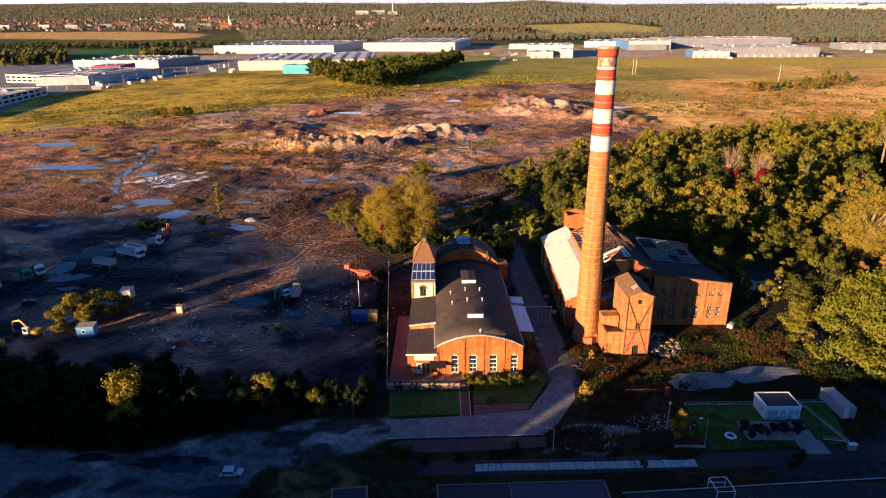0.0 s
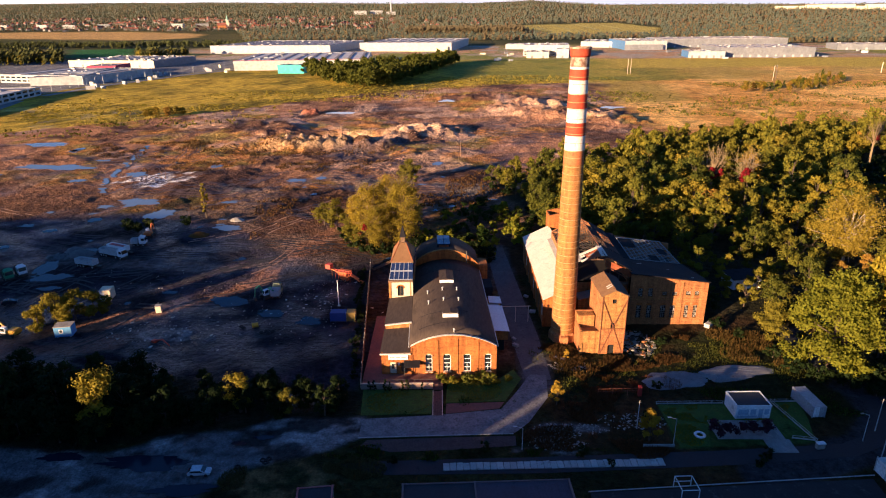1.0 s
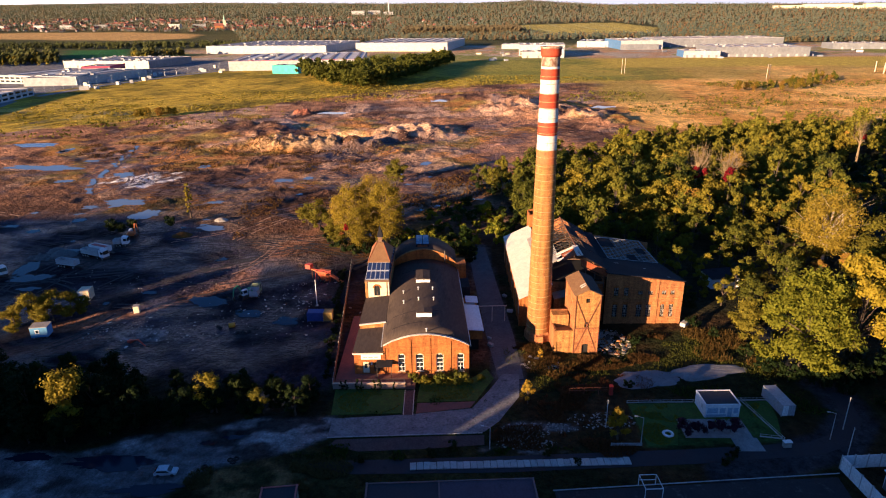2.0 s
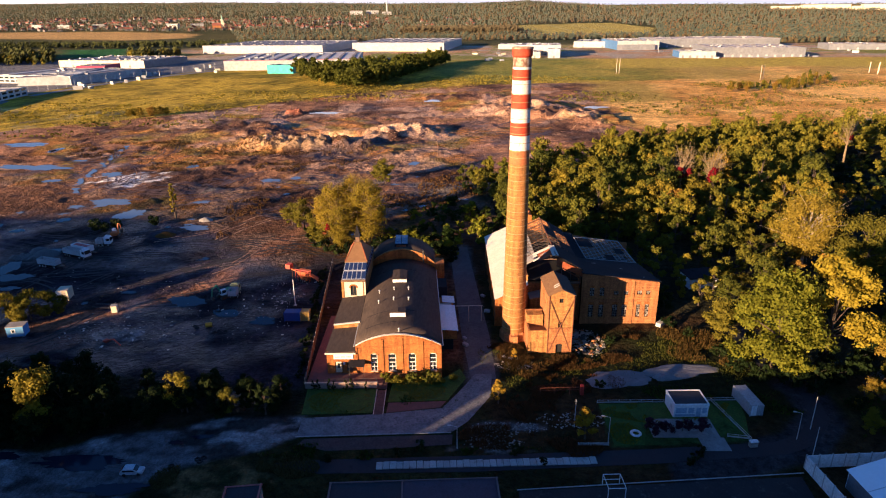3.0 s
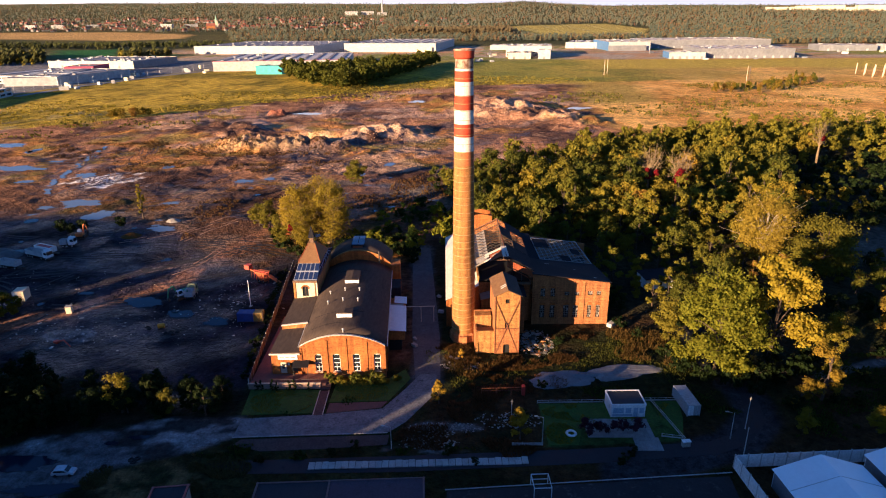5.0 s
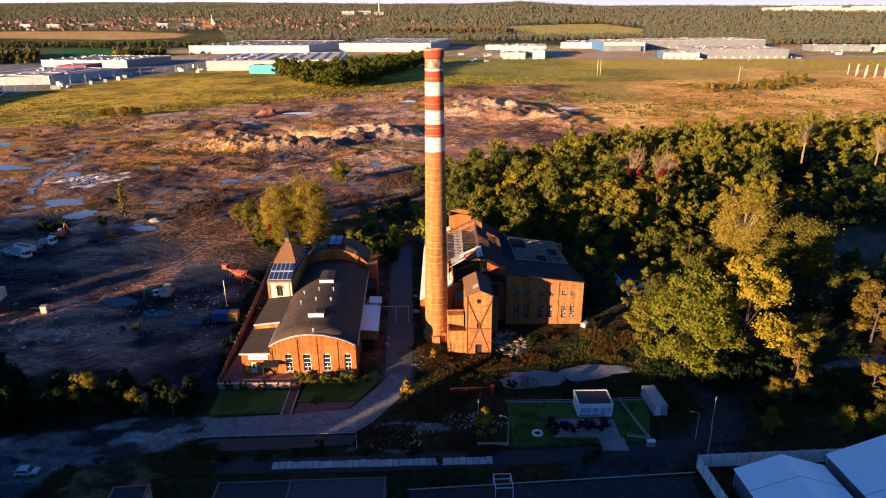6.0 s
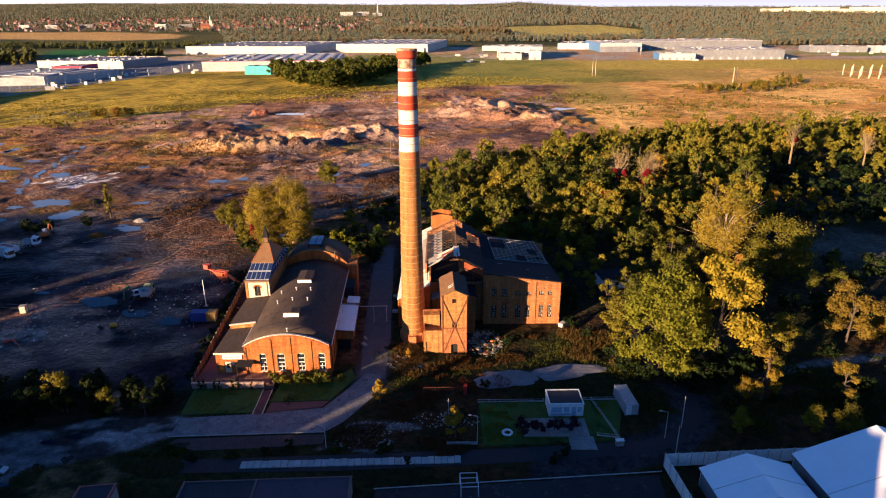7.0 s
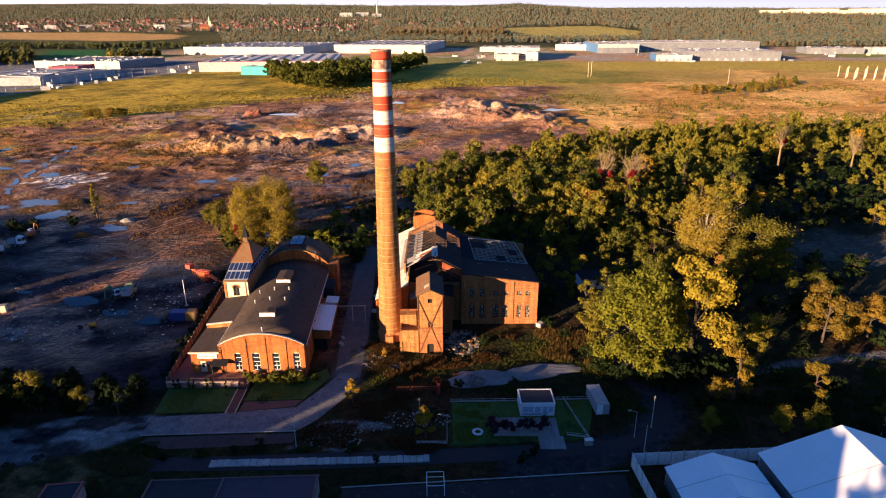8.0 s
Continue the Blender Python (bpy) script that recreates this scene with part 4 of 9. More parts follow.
    sky_l = part("skylight", boxed(-2.4, 1.6, length + 3.2, length + 11.4, a2 - 0.3, a2 + 0.9), BITUMEN, hall)
    part("front_board", boxed(-1.9, 1.1, length + 2.9, length + 3.2, a2 - 0.1, a2 + 0.65), SHEET_RUST, sky_l)
    for i in range(4):
        for sx in (0, 1):
            z = a2 + 0.93
            part("pane", boxed(-2.3 + sx * 2.0, -0.45 + sx * 2.0, length + 3.5 + i * 1.95, length + 5.3 + i * 1.95, z, z + 0.05), PANE_BLUE, sky_l)
    part("flue", tubed((6.3, length - 0.6, 8), (6.3, length - 0.6, 13.6), 0.22, 0.2, 10), STEEL, hall)
    part("side_turret", boxed(h2 + 0.1, h2 + 2.8, length - 1.0, length + 4.2, 0, 9.4), BRICK, hall)

    # lean-to along the west side, in two steps, with the door, its canopy and the sign
    xw, xe = -16.3, -half - 0.02
    doors = [(-14.5, -12.9, 1.2, 4.2, 0.3), (-11.9, -10.5, 1.6, 4.2, 0.6)]
    low = part("lean_to", wall_panel(xw, xe, lambda x: 6.5, doors, -0.05, 0.45), BRICK, hall)
    for y0, y1, z in ((0.4, 11.6, 6.3), (11.6, 27.1, 7.3)):
        part("lean_to_wall", boxed(xw, xw + 0.45, y0, y1, 0, z - 0.1), BRICK, hall)
    part("lean_to_roof", prismed([(xw - 0.3, 6.25), (xe, 6.75), (xe, 6.95), (xw - 0.3, 6.45)], -0.35, 11.5), ROOF_FELT, hall)
    part("lean_to_roof", prismed([(xw - 0.3, 7.2), (xe, 7.9), (xe, 8.1), (xw - 0.3, 7.4)], 11.75, 27.0), ROOF_FELT, hall)
    part("step_wall", prismed([(xw, 6.3), (xe, 6.9), (xe, 8.0), (xw, 7.3)], 11.45, 11.75), BRICK_PALE, hall)
    part("step_coping", prismed([(xw - 0.1, 7.38), (xe, 8.1), (xe, 8.28), (xw - 0.1, 7.56)], 11.3, 11.85), SHEET_WHITE, hall)
    part("fascia", boxed(xw - 0.3, xe, -0.5, -0.3, 6.2, 6.55), SHEET_WHITE, hall)
    part("door", boxed(-14.4, -13.0, 0.1, 0.2, 1.25, 4.0), PLASTER, hall, "cream entrance door")
    part("door_glass", boxed(-14.0, -13.4, 0.07, 0.1, 2.4, 3.6), GLASS, hall)
    part("side_door", boxed(-11.85, -10.55, 0.15, 0.25, 1.3, 4.1), STEEL, hall)
    sign = part("sign_board", boxed(-14.7, -10.3, -0.22, -0.07, 4.85, 6.05), PAINT_WHITE, hall, "white sign board with unreadable lettering")
    for i in range(3):
        part("letter_bar", boxed(-14.3 + i * 1.25, -13.3 + i * 1.25, -0.245, -0.22, 5.3, 5.55), SHEET_GREY, sign)
    can = part("canopy", prismed([(-2.3, 4.0), (0.0, 4.5), (0.0, 4.62), (-2.3, 4.12)], -11.2, -7.6, "x"), BITUMEN, hall)
    for x in (-11.0, -7.8):
        part("canopy_post", tubed((x, -2.1, 1.2), (x, -2.1, 4.05), 0.06), STEEL, can)
    part("letter_box", boxed(-12.6, -12.2, -0.2, -0.06, 3.4, 4.0), PAINT_WHITE, hall)

    # tower on the west side: arched window, lean-back glazed belt, hipped spire with lantern
    tx0, tx1, ty0, ty1 = -16.55, -10.35, 27.2, 49.6
    cx, cy = -13.45, 39.7
    tw = part("tower", wall_panel(tx0, tx1, lambda x: 11.9, [(-14.35, -12.75, 7.9, 10.9, 0.75)], ty0, 0.4), PLASTER, hall, "cream plastered tower front")
    for x in (tx0 - 0.08, tx1 - 0.5):
        part("tower_quoin", boxed(x, x + 0.58, ty0 - 0.14, ty0 + 0.3, 0, 12.1), BRICK_PALE, tw)
    for x in (tx0, tx1 - 0.4):
        part("tower_side", boxed(x, x + 0.4, ty0 + 0.4, ty1, 0, 11.9), BRICK_PALE, hall)
    part("tower_back", boxed(tx0 + 0.4, tx1 - 0.4, ty1 - 0.4, ty1, 0, 11.9), BRICK_OLD, hall)
    part("tower_window", boxed(-14.3, -12.8, ty0 + 0.25, ty0 + 0.32, 7.95, 10.85), GLASS, tw)
    part("window_bar", boxed(-13.59, -13.51, ty0 + 0.19, ty0 + 0.25, 7.95, 10.8), TIMBER, tw)
    bm = bmesh.new()
    for i in range(10):
        a0, a1 = math.pi * i / 10, math.pi * (i + 1) / 10
        prism(bm, [(-13.55 + q * math.cos(a), 10.15 + p * math.sin(a)) for a, q, p in ((a0, 0.82, 0.77), (a1, 0.82, 0.77), (a1, 1.15, 1.1), (a0, 1.15, 1.1))], ty0 - 0.12, ty0 + 0.01, "y")
    part("arch_trim", bm, BRICK, tw)
    part("tower_band", boxed(tx0 - 0.15, tx1 + 0.05, ty0 - 0.2, ty1 + 0.1, 11.9, 12.45), TIMBER, hall, "dark timber band")
    # glazed belt: four leaning faces that hold the panes, one panel a light
    lo, hi, zl, zh = (3.1, cy - ty0 - 0.3), (2.85, 5.6), 12.45, 14.75
    bm = bmesh.new()
    corners = ((-1, -1), (1, -1), (1, 1), (-1, 1))
    va, vb = [bm.verts.new((cx + lo[0] * sx, cy + lo[1] * sy, zl)) for sx, sy in corners], [bm.verts.new((cx + hi[0] * sx, cy + hi[1] * sy, zh)) for sx, sy in corners]
    for i in range(4):
        bm.faces.new((va[i], va[(i + 1) % 4], vb[(i + 1) % 4], vb[i]))
    bm.faces.new(vb)
    belt = part("glazed_belt", bm, BELT_FRAME, hall, "white framed glazing round the tower")
    for i in range(4):
        p, q, r, t = va_at(lo, zl, cx, cy)[i], va_at(lo, zl, cx, cy)[(i + 1) % 4], va_at(hi, zh, cx, cy)[(i + 1) % 4], va_at(hi, zh, cx, cy)[i]
        nrm = (q - p).cross(t - p).normalized()
        n_col = 5 if i % 2 == 0 else 9
        for row in range(2):
            for col in range(n_col):
                quad = []
                for du, dv in ((0.1, 0.07), (0.9, 0.07), (0.9, 0.9), (0.1, 0.9)):
                    u, v = (col + du) / n_col, (row + dv) / 2
                    quad.append(p.lerp(q, u).lerp(t.lerp(r, u), v) + nrm * 0.03)
                bm = bmesh.new()
                f = face(bm, quad)
                e = bmesh.ops.extrude_face_region(bm, geom=[f])
                bmesh.ops.translate(bm, vec=nrm * 0.03, verts=[v for v in e["geom"] if isinstance(v, bmesh.types.BMVert)])
                part("pane", bm, PANE_BLUE, belt)
    # spire: splayed foot, leaning faces, small lantern and finial
    bm = bmesh.new()
    rings = []
    for rx, ry, z in ((3.15, 5.85, 14.72), (2.95, 5.55, 15.0), (0.98, 0.95, 18.5), (1.12, 1.1, 18.6), (0.95, 0.95, 18.75)):
        rings.append([bm.verts.new((cx + rx * sx, cy + ry * sy, z)) for sx, sy in corners])
    for a, b in zip(rings, rings[1:]):
        for i in range(4):
            bm.faces.new((a[i], a[(i + 1) % 4], b[(i + 1) % 4], b[i]))
    bm.faces.new(rings[0][::-1])
    bm.faces.new(rings[-1])
    sp = part("spire", bm, SPIRE_TILE, hall, "weathered boarded spire")
    for sx, sy in corners:
        part("hip_ridge", tubed((cx + 2.97 * sx, cy + 5.57 * sy, 15.0), (cx + 1.0 * sx, cy + 0.98 * sy, 18.5), 0.10, None, 6), SHEET_RUST, sp)
    part("lantern", boxed(cx - 0.55, cx + 0.55, cy - 0.55, cy + 0.55, 18.75, 20.2), TIMBER, sp)
    bm = bmesh.new()
    base = [bm.verts.new((cx + 0.85 * sx, cy + 0.85 * sy, 20.2)) for sx, sy in corners]
    tip = bm.verts.new((cx, cy, 23.6))
    for i in range(4):
        bm.faces.new((base[i], base[(i + 1) % 4], tip))
    bm.faces.new(base[::-1])
    part("lantern_roof", bm, BITUMEN, sp)

    # east lean-to with a pale sheet roof over a brick store
    part("store_wall", boxed(half + 0.25, half + 4.3, 12.0, 31, 3.0, 5.35), BRICK, hall)
    # black box stands for the shade under the open store
    part("store_base", boxed(half + 0.4, half + 3.4, 12.3, 31, 0, 3.0), DARK_IN, hall)
    part("store_roof", prismed([(half + 0.02, 5.75), (half + 4.6, 5.4), (half + 4.6, 5.52), (half + 0.02, 5.87)], 11.7, 25.8), PAINT_WHITE, hall, "pale sheet metal roof")
    part("store_roof_back", prismed([(half + 1.4, 5.75), (half + 4.7, 5.5), (half + 4.7, 5.62), (half + 1.4, 5.87)], 27.2, 31.2), PAINT_WHITE, hall)
    part("store_roof_mid", boxed(half + 0.05, half + 3.8, 25.8, 27.2, 5.3, 5.5), SHEET_GREY, hall)
    part("rear_store", boxed(half + 0.1, half + 3.0, 33, 39, 0, 7.6), BITUMEN, hall)
    # the plan is no true rectangle: the axis leans west and the east side draws in towards the rear
    for ob in hall.children_recursive:
        if ob.name.split(".")[0] in ("tower", "tower_side"):
            continue
        for v in ob.data.vertices:
            if v.co.y > 0 and v.co.x > -10.28:
                v.co.x -= v.co.y * (0.028 + 0.016 * max(0.0, min(1.0, (v.co.x + half) / (2 * half))))
    return hall


build_hall()

# ---- chimney ----
CHIM_BRICK = surface("chimney_brick", (0.31, 0.128, 0.03), (0.41, 0.185, 0.045), 2.0, (0.23, 0.085, 0.026), 0.35, 0.85, bump=0.45, stretch=(1, 1, 2.2), grain=(0.6, 1.35), streak=0.3)
HOOP = surface("hoop_iron", (0.40, 0.24, 0.10), (0.50, 0.31, 0.14), 2.0, (0.28, 0.13, 0.05), 0.3, 0.75)
CHIM_RED = surface("chimney_red_paint", (0.36, 0.035, 0.012), (0.45, 0.07, 0.02), 1.4, (0.27, 0.075, 0.03), 0.3, 0.75, stretch=(1, 1, 1.8))
CHIM_WHITE = surface("chimney_white_paint", (0.56, 0.51, 0.44), (0.68, 0.63, 0.56), 1.4, (0.56, 0.42, 0.30), 0.3, 0.75, stretch=(1, 1, 0.6))
CHIM_WORN = surface("chimney_worn_paint", (0.18, 0.09, 0.055), (0.42, 0.32, 0.23), 0.9, (0.12, 0.05, 0.03), 0.2, 0.85, amount=0.2)
CHIM_FADED = surface("chimney_faded_paint", (0.36, 0.10, 0.03), (0.43, 0.15, 0.045), 2.0, (0.45, 0.08, 0.03), 0.3, 0.8, amount=0.3)


def build_chimney():
    stack = base_of("chimney", pose(30.35, 141.9, 0), "tall round brick chimney with red and white painted bands", "chimney")
    H, r0, r1 = 70.7, 3.02, 1.98

    def rad(z):
        return r0 + (r1 - r0) * (z / H) ** 0.92

    def ring(name, za, zb, material, extra=0.0, label=""):
        k = max(2, int((zb - za) / 1.5) + 1)
        prof = [(rad(z) + extra, z) for z in np.linspace(za, zb, k)]
        return part(name, lathe(bmesh.new(), prof, 40, False), material, stack, label, smooth=True)
    part("plinth", lathe(bmesh.new(), [(3.5, 0), (3.5, 2.0), (3.2, 2.4), (3.05, 2.6)], 8, False), BRICK_OLD, stack)
    ring("shaft", 0, 45.3, CHIM_BRICK, label="bare orange brick shaft")
    ring("faded_band", 45.3, 48.5, CHIM_FADED)
    z = 48.5
    for zt, mt, nm in ((51.8, CHIM_WHITE, "white_band"), (54.7, CHIM_RED, "red_band"), (57.8, CHIM_WHITE, "white_band"), (60.9, CHIM_RED, "red_band"), (63.9, CHIM_WHITE, "white_band"),
                       (66.2, CHIM_RED, "red_band"), (66.7, CHIM_WHITE, "white_band"), (68.7, CHIM_WORN, "worn_band")):
        ring(nm, z, zt, mt)
        z = zt
    crown = part("crown", lathe(bmesh.new(), [(rad(68.7), 68.7), (rad(69) + 0.22, 69.0), (rad(69) + 0.24, 70.4), (rad(69) + 0.34, 70.6), (rad(70) + 0.34, H), (rad(70) - 0.45, H), (rad(70) - 0.45, 66)], 40, False), CHIM_RED, stack, "corbelled red brick crown")
    part("rim", lathe(bmesh.new(), [(rad(70) + 0.38, H - 0.25), (rad(70) + 0.38, H + 0.1), (rad(70) - 0.35, H + 0.1), (rad(70) - 0.35, H - 0.1)], 40, False), CHIM_WORN, crown)
    part("throat", lathe(bmesh.new(), [(0.05, 66), (rad(70) - 0.46, 66.01)], 40, False), DARK_IN, crown)
    zz = 3.6
    k = 0
    while zz < 66:
        part("iron_hoop", lathe(bmesh.new(), [(rad(zz) - 0.02, zz), (rad(zz) + 0.05, zz + 0.01), (rad(zz) + 0.05, zz + 0.10), (rad(zz) - 0.02, zz + 0.11)], 40, False), HOOP, stack)
        zz += 1.55 + 0.25 * ((k * 7) % 3)
        k += 1
    for s in (-0.22, 0.22):
        part("ladder_rail", tubed((rad(3) * 0.82 + 0.25, rad(3) * 0.57 + s + 0.2, 3), (rad(H) * 0.82 + 0.25, rad(H) * 0.57 + s + 0.2, H), 0.04, None, 5), STEEL, stack)
    part("flue_door", boxed(-0.9, 0.9, -3.9, -3.0, 0.0, 2.1), BRICK_OLD, stack)
    return stack


build_chimney()


# ---- boiler house, a ruin of several blocks ----
def roof_slab(bm, a, b, c, d, t=0.16):
    """A thick sheet through four places, its top in their plane."""
    a, b, c, d = map(Vector, (a, b, c, d))
    nrm = (b - a).cross(d - a).normalized()
    if nrm.z < 0:
        nrm = -nrm
    up = [bm.verts.new(p) for p in (a, b, c, d)]
    dn = [bm.verts.new(p - nrm * t) for p in (a, b, c, d)]
    fs = [bm.faces.new(up), bm.faces.new(dn[::-1])]
    for i in range(4):
        fs.append(bm.faces.new((up[(i + 1) % 4], up[i], dn[i], dn[(i + 1) % 4])))
    bmesh.ops.recalc_face_normals(bm, faces=fs)
    return bm


BATTEN_PALE = surface("weathered_batten", (0.30, 0.28, 0.27), (0.42, 0.40, 0.38), 1.5, (0.18, 0.16, 0.15), 0.2, 0.85, bump=0)


def build_boiler():
    rng = random.Random(4)
    bh = base_of("boiler_house", pose(48.4, 149.6, 0, 0, 0, 2.2), "derelict brick boiler house with patched and collapsed roofs", "factory building")
    # east wing: front wall with two storeys of windows, shed roof falling to the east
    ht = lambda x: 14.3 - 2.4 * x / 20.0
    lows = [(2.0, 3.3), (4.7, 6.0), (8.3, 9.7), (10.8, 12.2), (14.6, 15.7), (16.9, 18.0)]
    ops = [(a, b, 1.9, 5.9, 0.35) for a, b in lows] + [(2.1, 3.3, 8.0, 10.6, 0.2), (4.7, 5.9, 8.0, 10.6, 0.2)] + [(8.4, 9.7, 8.3, 9.4, 0), (11.0, 12.3, 8.3, 9.4, 0), (14.5, 15.8, 8.4, 9.5, 0), (16.8, 18.0, 8.4, 9.5, 0)]
    part("wall", wall_panel(0, 20.0, ht, ops, 0, 0.5), BRICK_OLD, bh)
    for xa, xb, za, zb, rise in ops:
        tall = zb - za > 2
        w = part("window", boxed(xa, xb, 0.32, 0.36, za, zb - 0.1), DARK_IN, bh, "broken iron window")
        n = 6 if tall else 3
        bm = bmesh.new()
        for i in range(1, n):
            z = za + (zb - za) * i / n
            box(bm, xa, xb, 0.24, 0.30, z - 0.04, z + 0.04)
        for i in range(1, 3):
            x = xa + (xb - xa) * i / 3
            box(bm, x - 0.035, x + 0.035, 0.24, 0.30, za, zb - rise)
        part("glazing_bars", bm, SHEET_GREY, w)
        for i in range(n):
            for j in range(3):
                if rng.random() < 0.14:
                    x, z = xa + (xb - xa) * j / 3, za + (zb - za) * i / n
                    part("pane", boxed(x + 0.05, x + (xb - xa) / 3 - 0.05, 0.305, 0.318, z + 0.05, min(z + (zb - za) / n - 0.05, zb - 0.15)), SHEET_GREY, w)
        part("sill", boxed(xa - 0.12, xb + 0.12, -0.12, 0.25, za - 0.2, za - 0.01), BRICK_PALE, bh)
        if tall:
            part("lintel", prismed([(xa - 0.15, zb - rise + 0.05), (xb + 0.15, zb - rise + 0.05), (xb + 0.05, zb + 0.32), ((xa + xb) / 2, zb + 0.42), (xa - 0.05, zb + 0.32)], -0.06, 0.0), BRICK, bh)
    for x in (0.2, 7.2, 13.35, 19.75):
        part("pilaster", boxed(x - 0.3, x + 0.3, -0.2, 0.0, 0, ht(x) - 0.2), BRICK_OLD, bh)
    part("string_course", boxed(0, 20.0, -0.1, 0.0, 7.2, 7.5), BRICK_PALE, bh)
    part("eaves_course", prismed([(0, ht(0) - 0.45), (20, ht(20) - 0.45), (20, ht(20) - 0.1), (0, ht(0) - 0.1)], -0.16, 0.0), BRICK_OLD, bh)
    part("east_wall", boxed(19.5, 20.0, 0.5, 12.0, 0, 10.0), BRICK_OLD, bh)
    part("east_wall", boxed(19.5, 20.0, 12.0, 31.0, 0, 8.4), BRICK_OLD, bh)
    part("back_wall", wall_panel(0, 20.0, lambda x: 14.3 - 0.16 * x, (), 31.5, 0.5), BRICK_OLD, bh)
    # front roof falls back to a valley; behind it a bare frame of battens rises again
    part("wing_roof", roof_slab(bmesh.new(), (-0.2, -0.35, 14.75), (20.4, -0.35, 12.2), (20.4, 20.4, 8.9), (-0.2, 15.0, 13.3)), BITUMEN, bh, "dark felted roof")
    for x, y, s in ((9, 5.5, 1.0), (16, 2.4, 1.1), (12, 9.0, 0.8), (4.2, 11.0, 1.6)):
        z = 14.66 - (x + 0.2) * 0.125 - (y + 0.35) * (0.094 + 0.0032 * x)
        part("roof_patch", roof_slab(bmesh.new(), (x, y, z + 0.08), (x + s, y + 0.1, z + 0.08 - s * 0.12), (x + s, y + 0.5, z + 0.04 - s * 0.12), (x, y + 0.35, z + 0.04), 0.03), SHEET_GREY, bh)
    fl, fr_, br_, bl_ = Vector((4.2, 15.8, 12.5)), Vector((20.0, 20.6, 8.9)), Vector((17.2, 31.6, 11.7)), Vector((2.8, 27.8, 14.6))
    for i in range(15):
        v = i / 14
        p, q = fl.lerp(bl_, v), fr_.lerp(br_, v)
        if i % 5 == 3:
            q = p.lerp(q, 0.8)
        part("batten", tubed(p, q, 0.15 if i in (0, 14) else 0.075, None, 4), BATTEN_PALE, bh)
    for i in range(12):
        u = i / 11
        part("rafter", tubed(fl.lerp(fr_, u) - Vector((0, 0, 0.12)), bl_.lerp(br_, u) - Vector((0, 0, 0.12)), 0.14 if i in (0, 11) else 0.08, None, 4), BATTEN_PALE, bh)
    for u0, u1, v0, v1 in ((0.0, 0.3, 0.55, 0.95), (0.42, 0.6, 0.0, 0.25), (0.72, 0.9, 0.35, 0.6)):
        part("torn_felt", roof_slab(bmesh.new(), *[fl.lerp(fr_, u).lerp(bl_.lerp(br_, u), v) + Vector((0, 0, 0.12)) for u, v in ((u0, v0), (u1, v0), (u1, v1), (u0, v1))], 0.05), BITUMEN, bh)
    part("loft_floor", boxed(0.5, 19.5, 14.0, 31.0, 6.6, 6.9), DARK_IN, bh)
    part("inner_partition", roof_slab(bmesh.new(), (0.0, 15.2, 13.2), (3.8, 15.9, 12.6), (2.6, 31.6, 14.6), (0.0, 31.6, 14.9), 0.14), BITUMEN, bh)

    # centre block: ridge along y, rusty gable, half its roof bare trusses
    rx, rz, el, er, ez = -7.0, 19.2, -15.6, 0.0, 15.0
    yc0, yc1 = 1.8, 33.0
    part("centre_wall", boxed(er - 0.45, er, yc0, yc1, 0, ez), BRICK_OLD, bh)
    part("centre_wall", boxed(el, el + 0.45, yc0 + 6, yc1, 0, ez - 0.5), BRICK_OLD, bh)
    part("centre_back", wall_panel(el, er, lambda x: ez + (rz - ez) * (1 - abs(x - rx) / 8.6 if x < rx else 1 - (x - rx) / 7.0) - 0.2, (), yc1, 0.4), BRICK_OLD, bh)
    part("centre_front", boxed(el + 0.5, er - 0.5, yc0 + 0.4, yc0 + 0.8, 0, 11.2), BRICK_OLD, bh)
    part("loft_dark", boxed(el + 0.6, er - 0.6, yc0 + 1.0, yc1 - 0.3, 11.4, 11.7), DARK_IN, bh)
    # corrugated rusty gable apron
    bm = bmesh.new()
    k = 24
    for i in range(k):
        x0, x1 = rx + 0.3 + (er + 0.3 - rx) * i / k, rx + 0.3 + (er + 0.3 - rx) * (i + 1) / k
        t0, t1 = rz - 1.0 - (x0 - rx) * 0.5, rz - 1.0 - (x1 - rx) * 0.5
        d = 0.07 if i % 2 else 0.0
        prism(bm, [(x0, t0 - 1.7), (x1, t1 - 1.7), (x1, t1), (x0, t0)], yc0 - 0.28 - d, yc0 - 0.2 - d * 0.5, "y")
    part("gable_sheeting", bm, SHEET_RUST, bh, "rusty corrugated gable sheeting")
    part("gable_beam", tubed((rx + 0.3, yc0 - 0.1, rz - 3.1), (er, yc0 - 0.1, 12.2), 0.16, None, 4), RUST, bh)
    for x in (-5.2, -2.8, -0.3):
        part("gable_post", tubed((x, yc0, 9.6), (x, yc0, 15), 0.14, None, 4), STEEL, bh)
    part("platform", boxed(-6.4, -0.4, yc0 - 0.8, yc0 + 0.4, 11.1, 11.4), TIMBER, bh)
    # east slope covered, west slope: white sheets in front, open trusses behind
    bm = bmesh.new()
    roof_slab(bm, (rx, yc0 - 0.4, rz), (er + 0.4, yc0 - 0.4, ez - 0.1), (er + 0.4, yc0 + 9.5, ez - 0.1), (rx, yc0 + 9.5, rz))
    part("east_slope", bm, BITUMEN, bh)
    part("ridge_sheet", roof_slab(bmesh.new(), (rx - 0.9, yc0 - 0.5, rz - 0.15), (rx + 0.7, yc0 - 0.5, rz - 0.1), (rx + 0.5, yc0 + 6.5, rz + 0.1), (rx - 1.0, yc0 + 6.5, rz + 0.05), 0.08), SHEET_WHITE, bh)
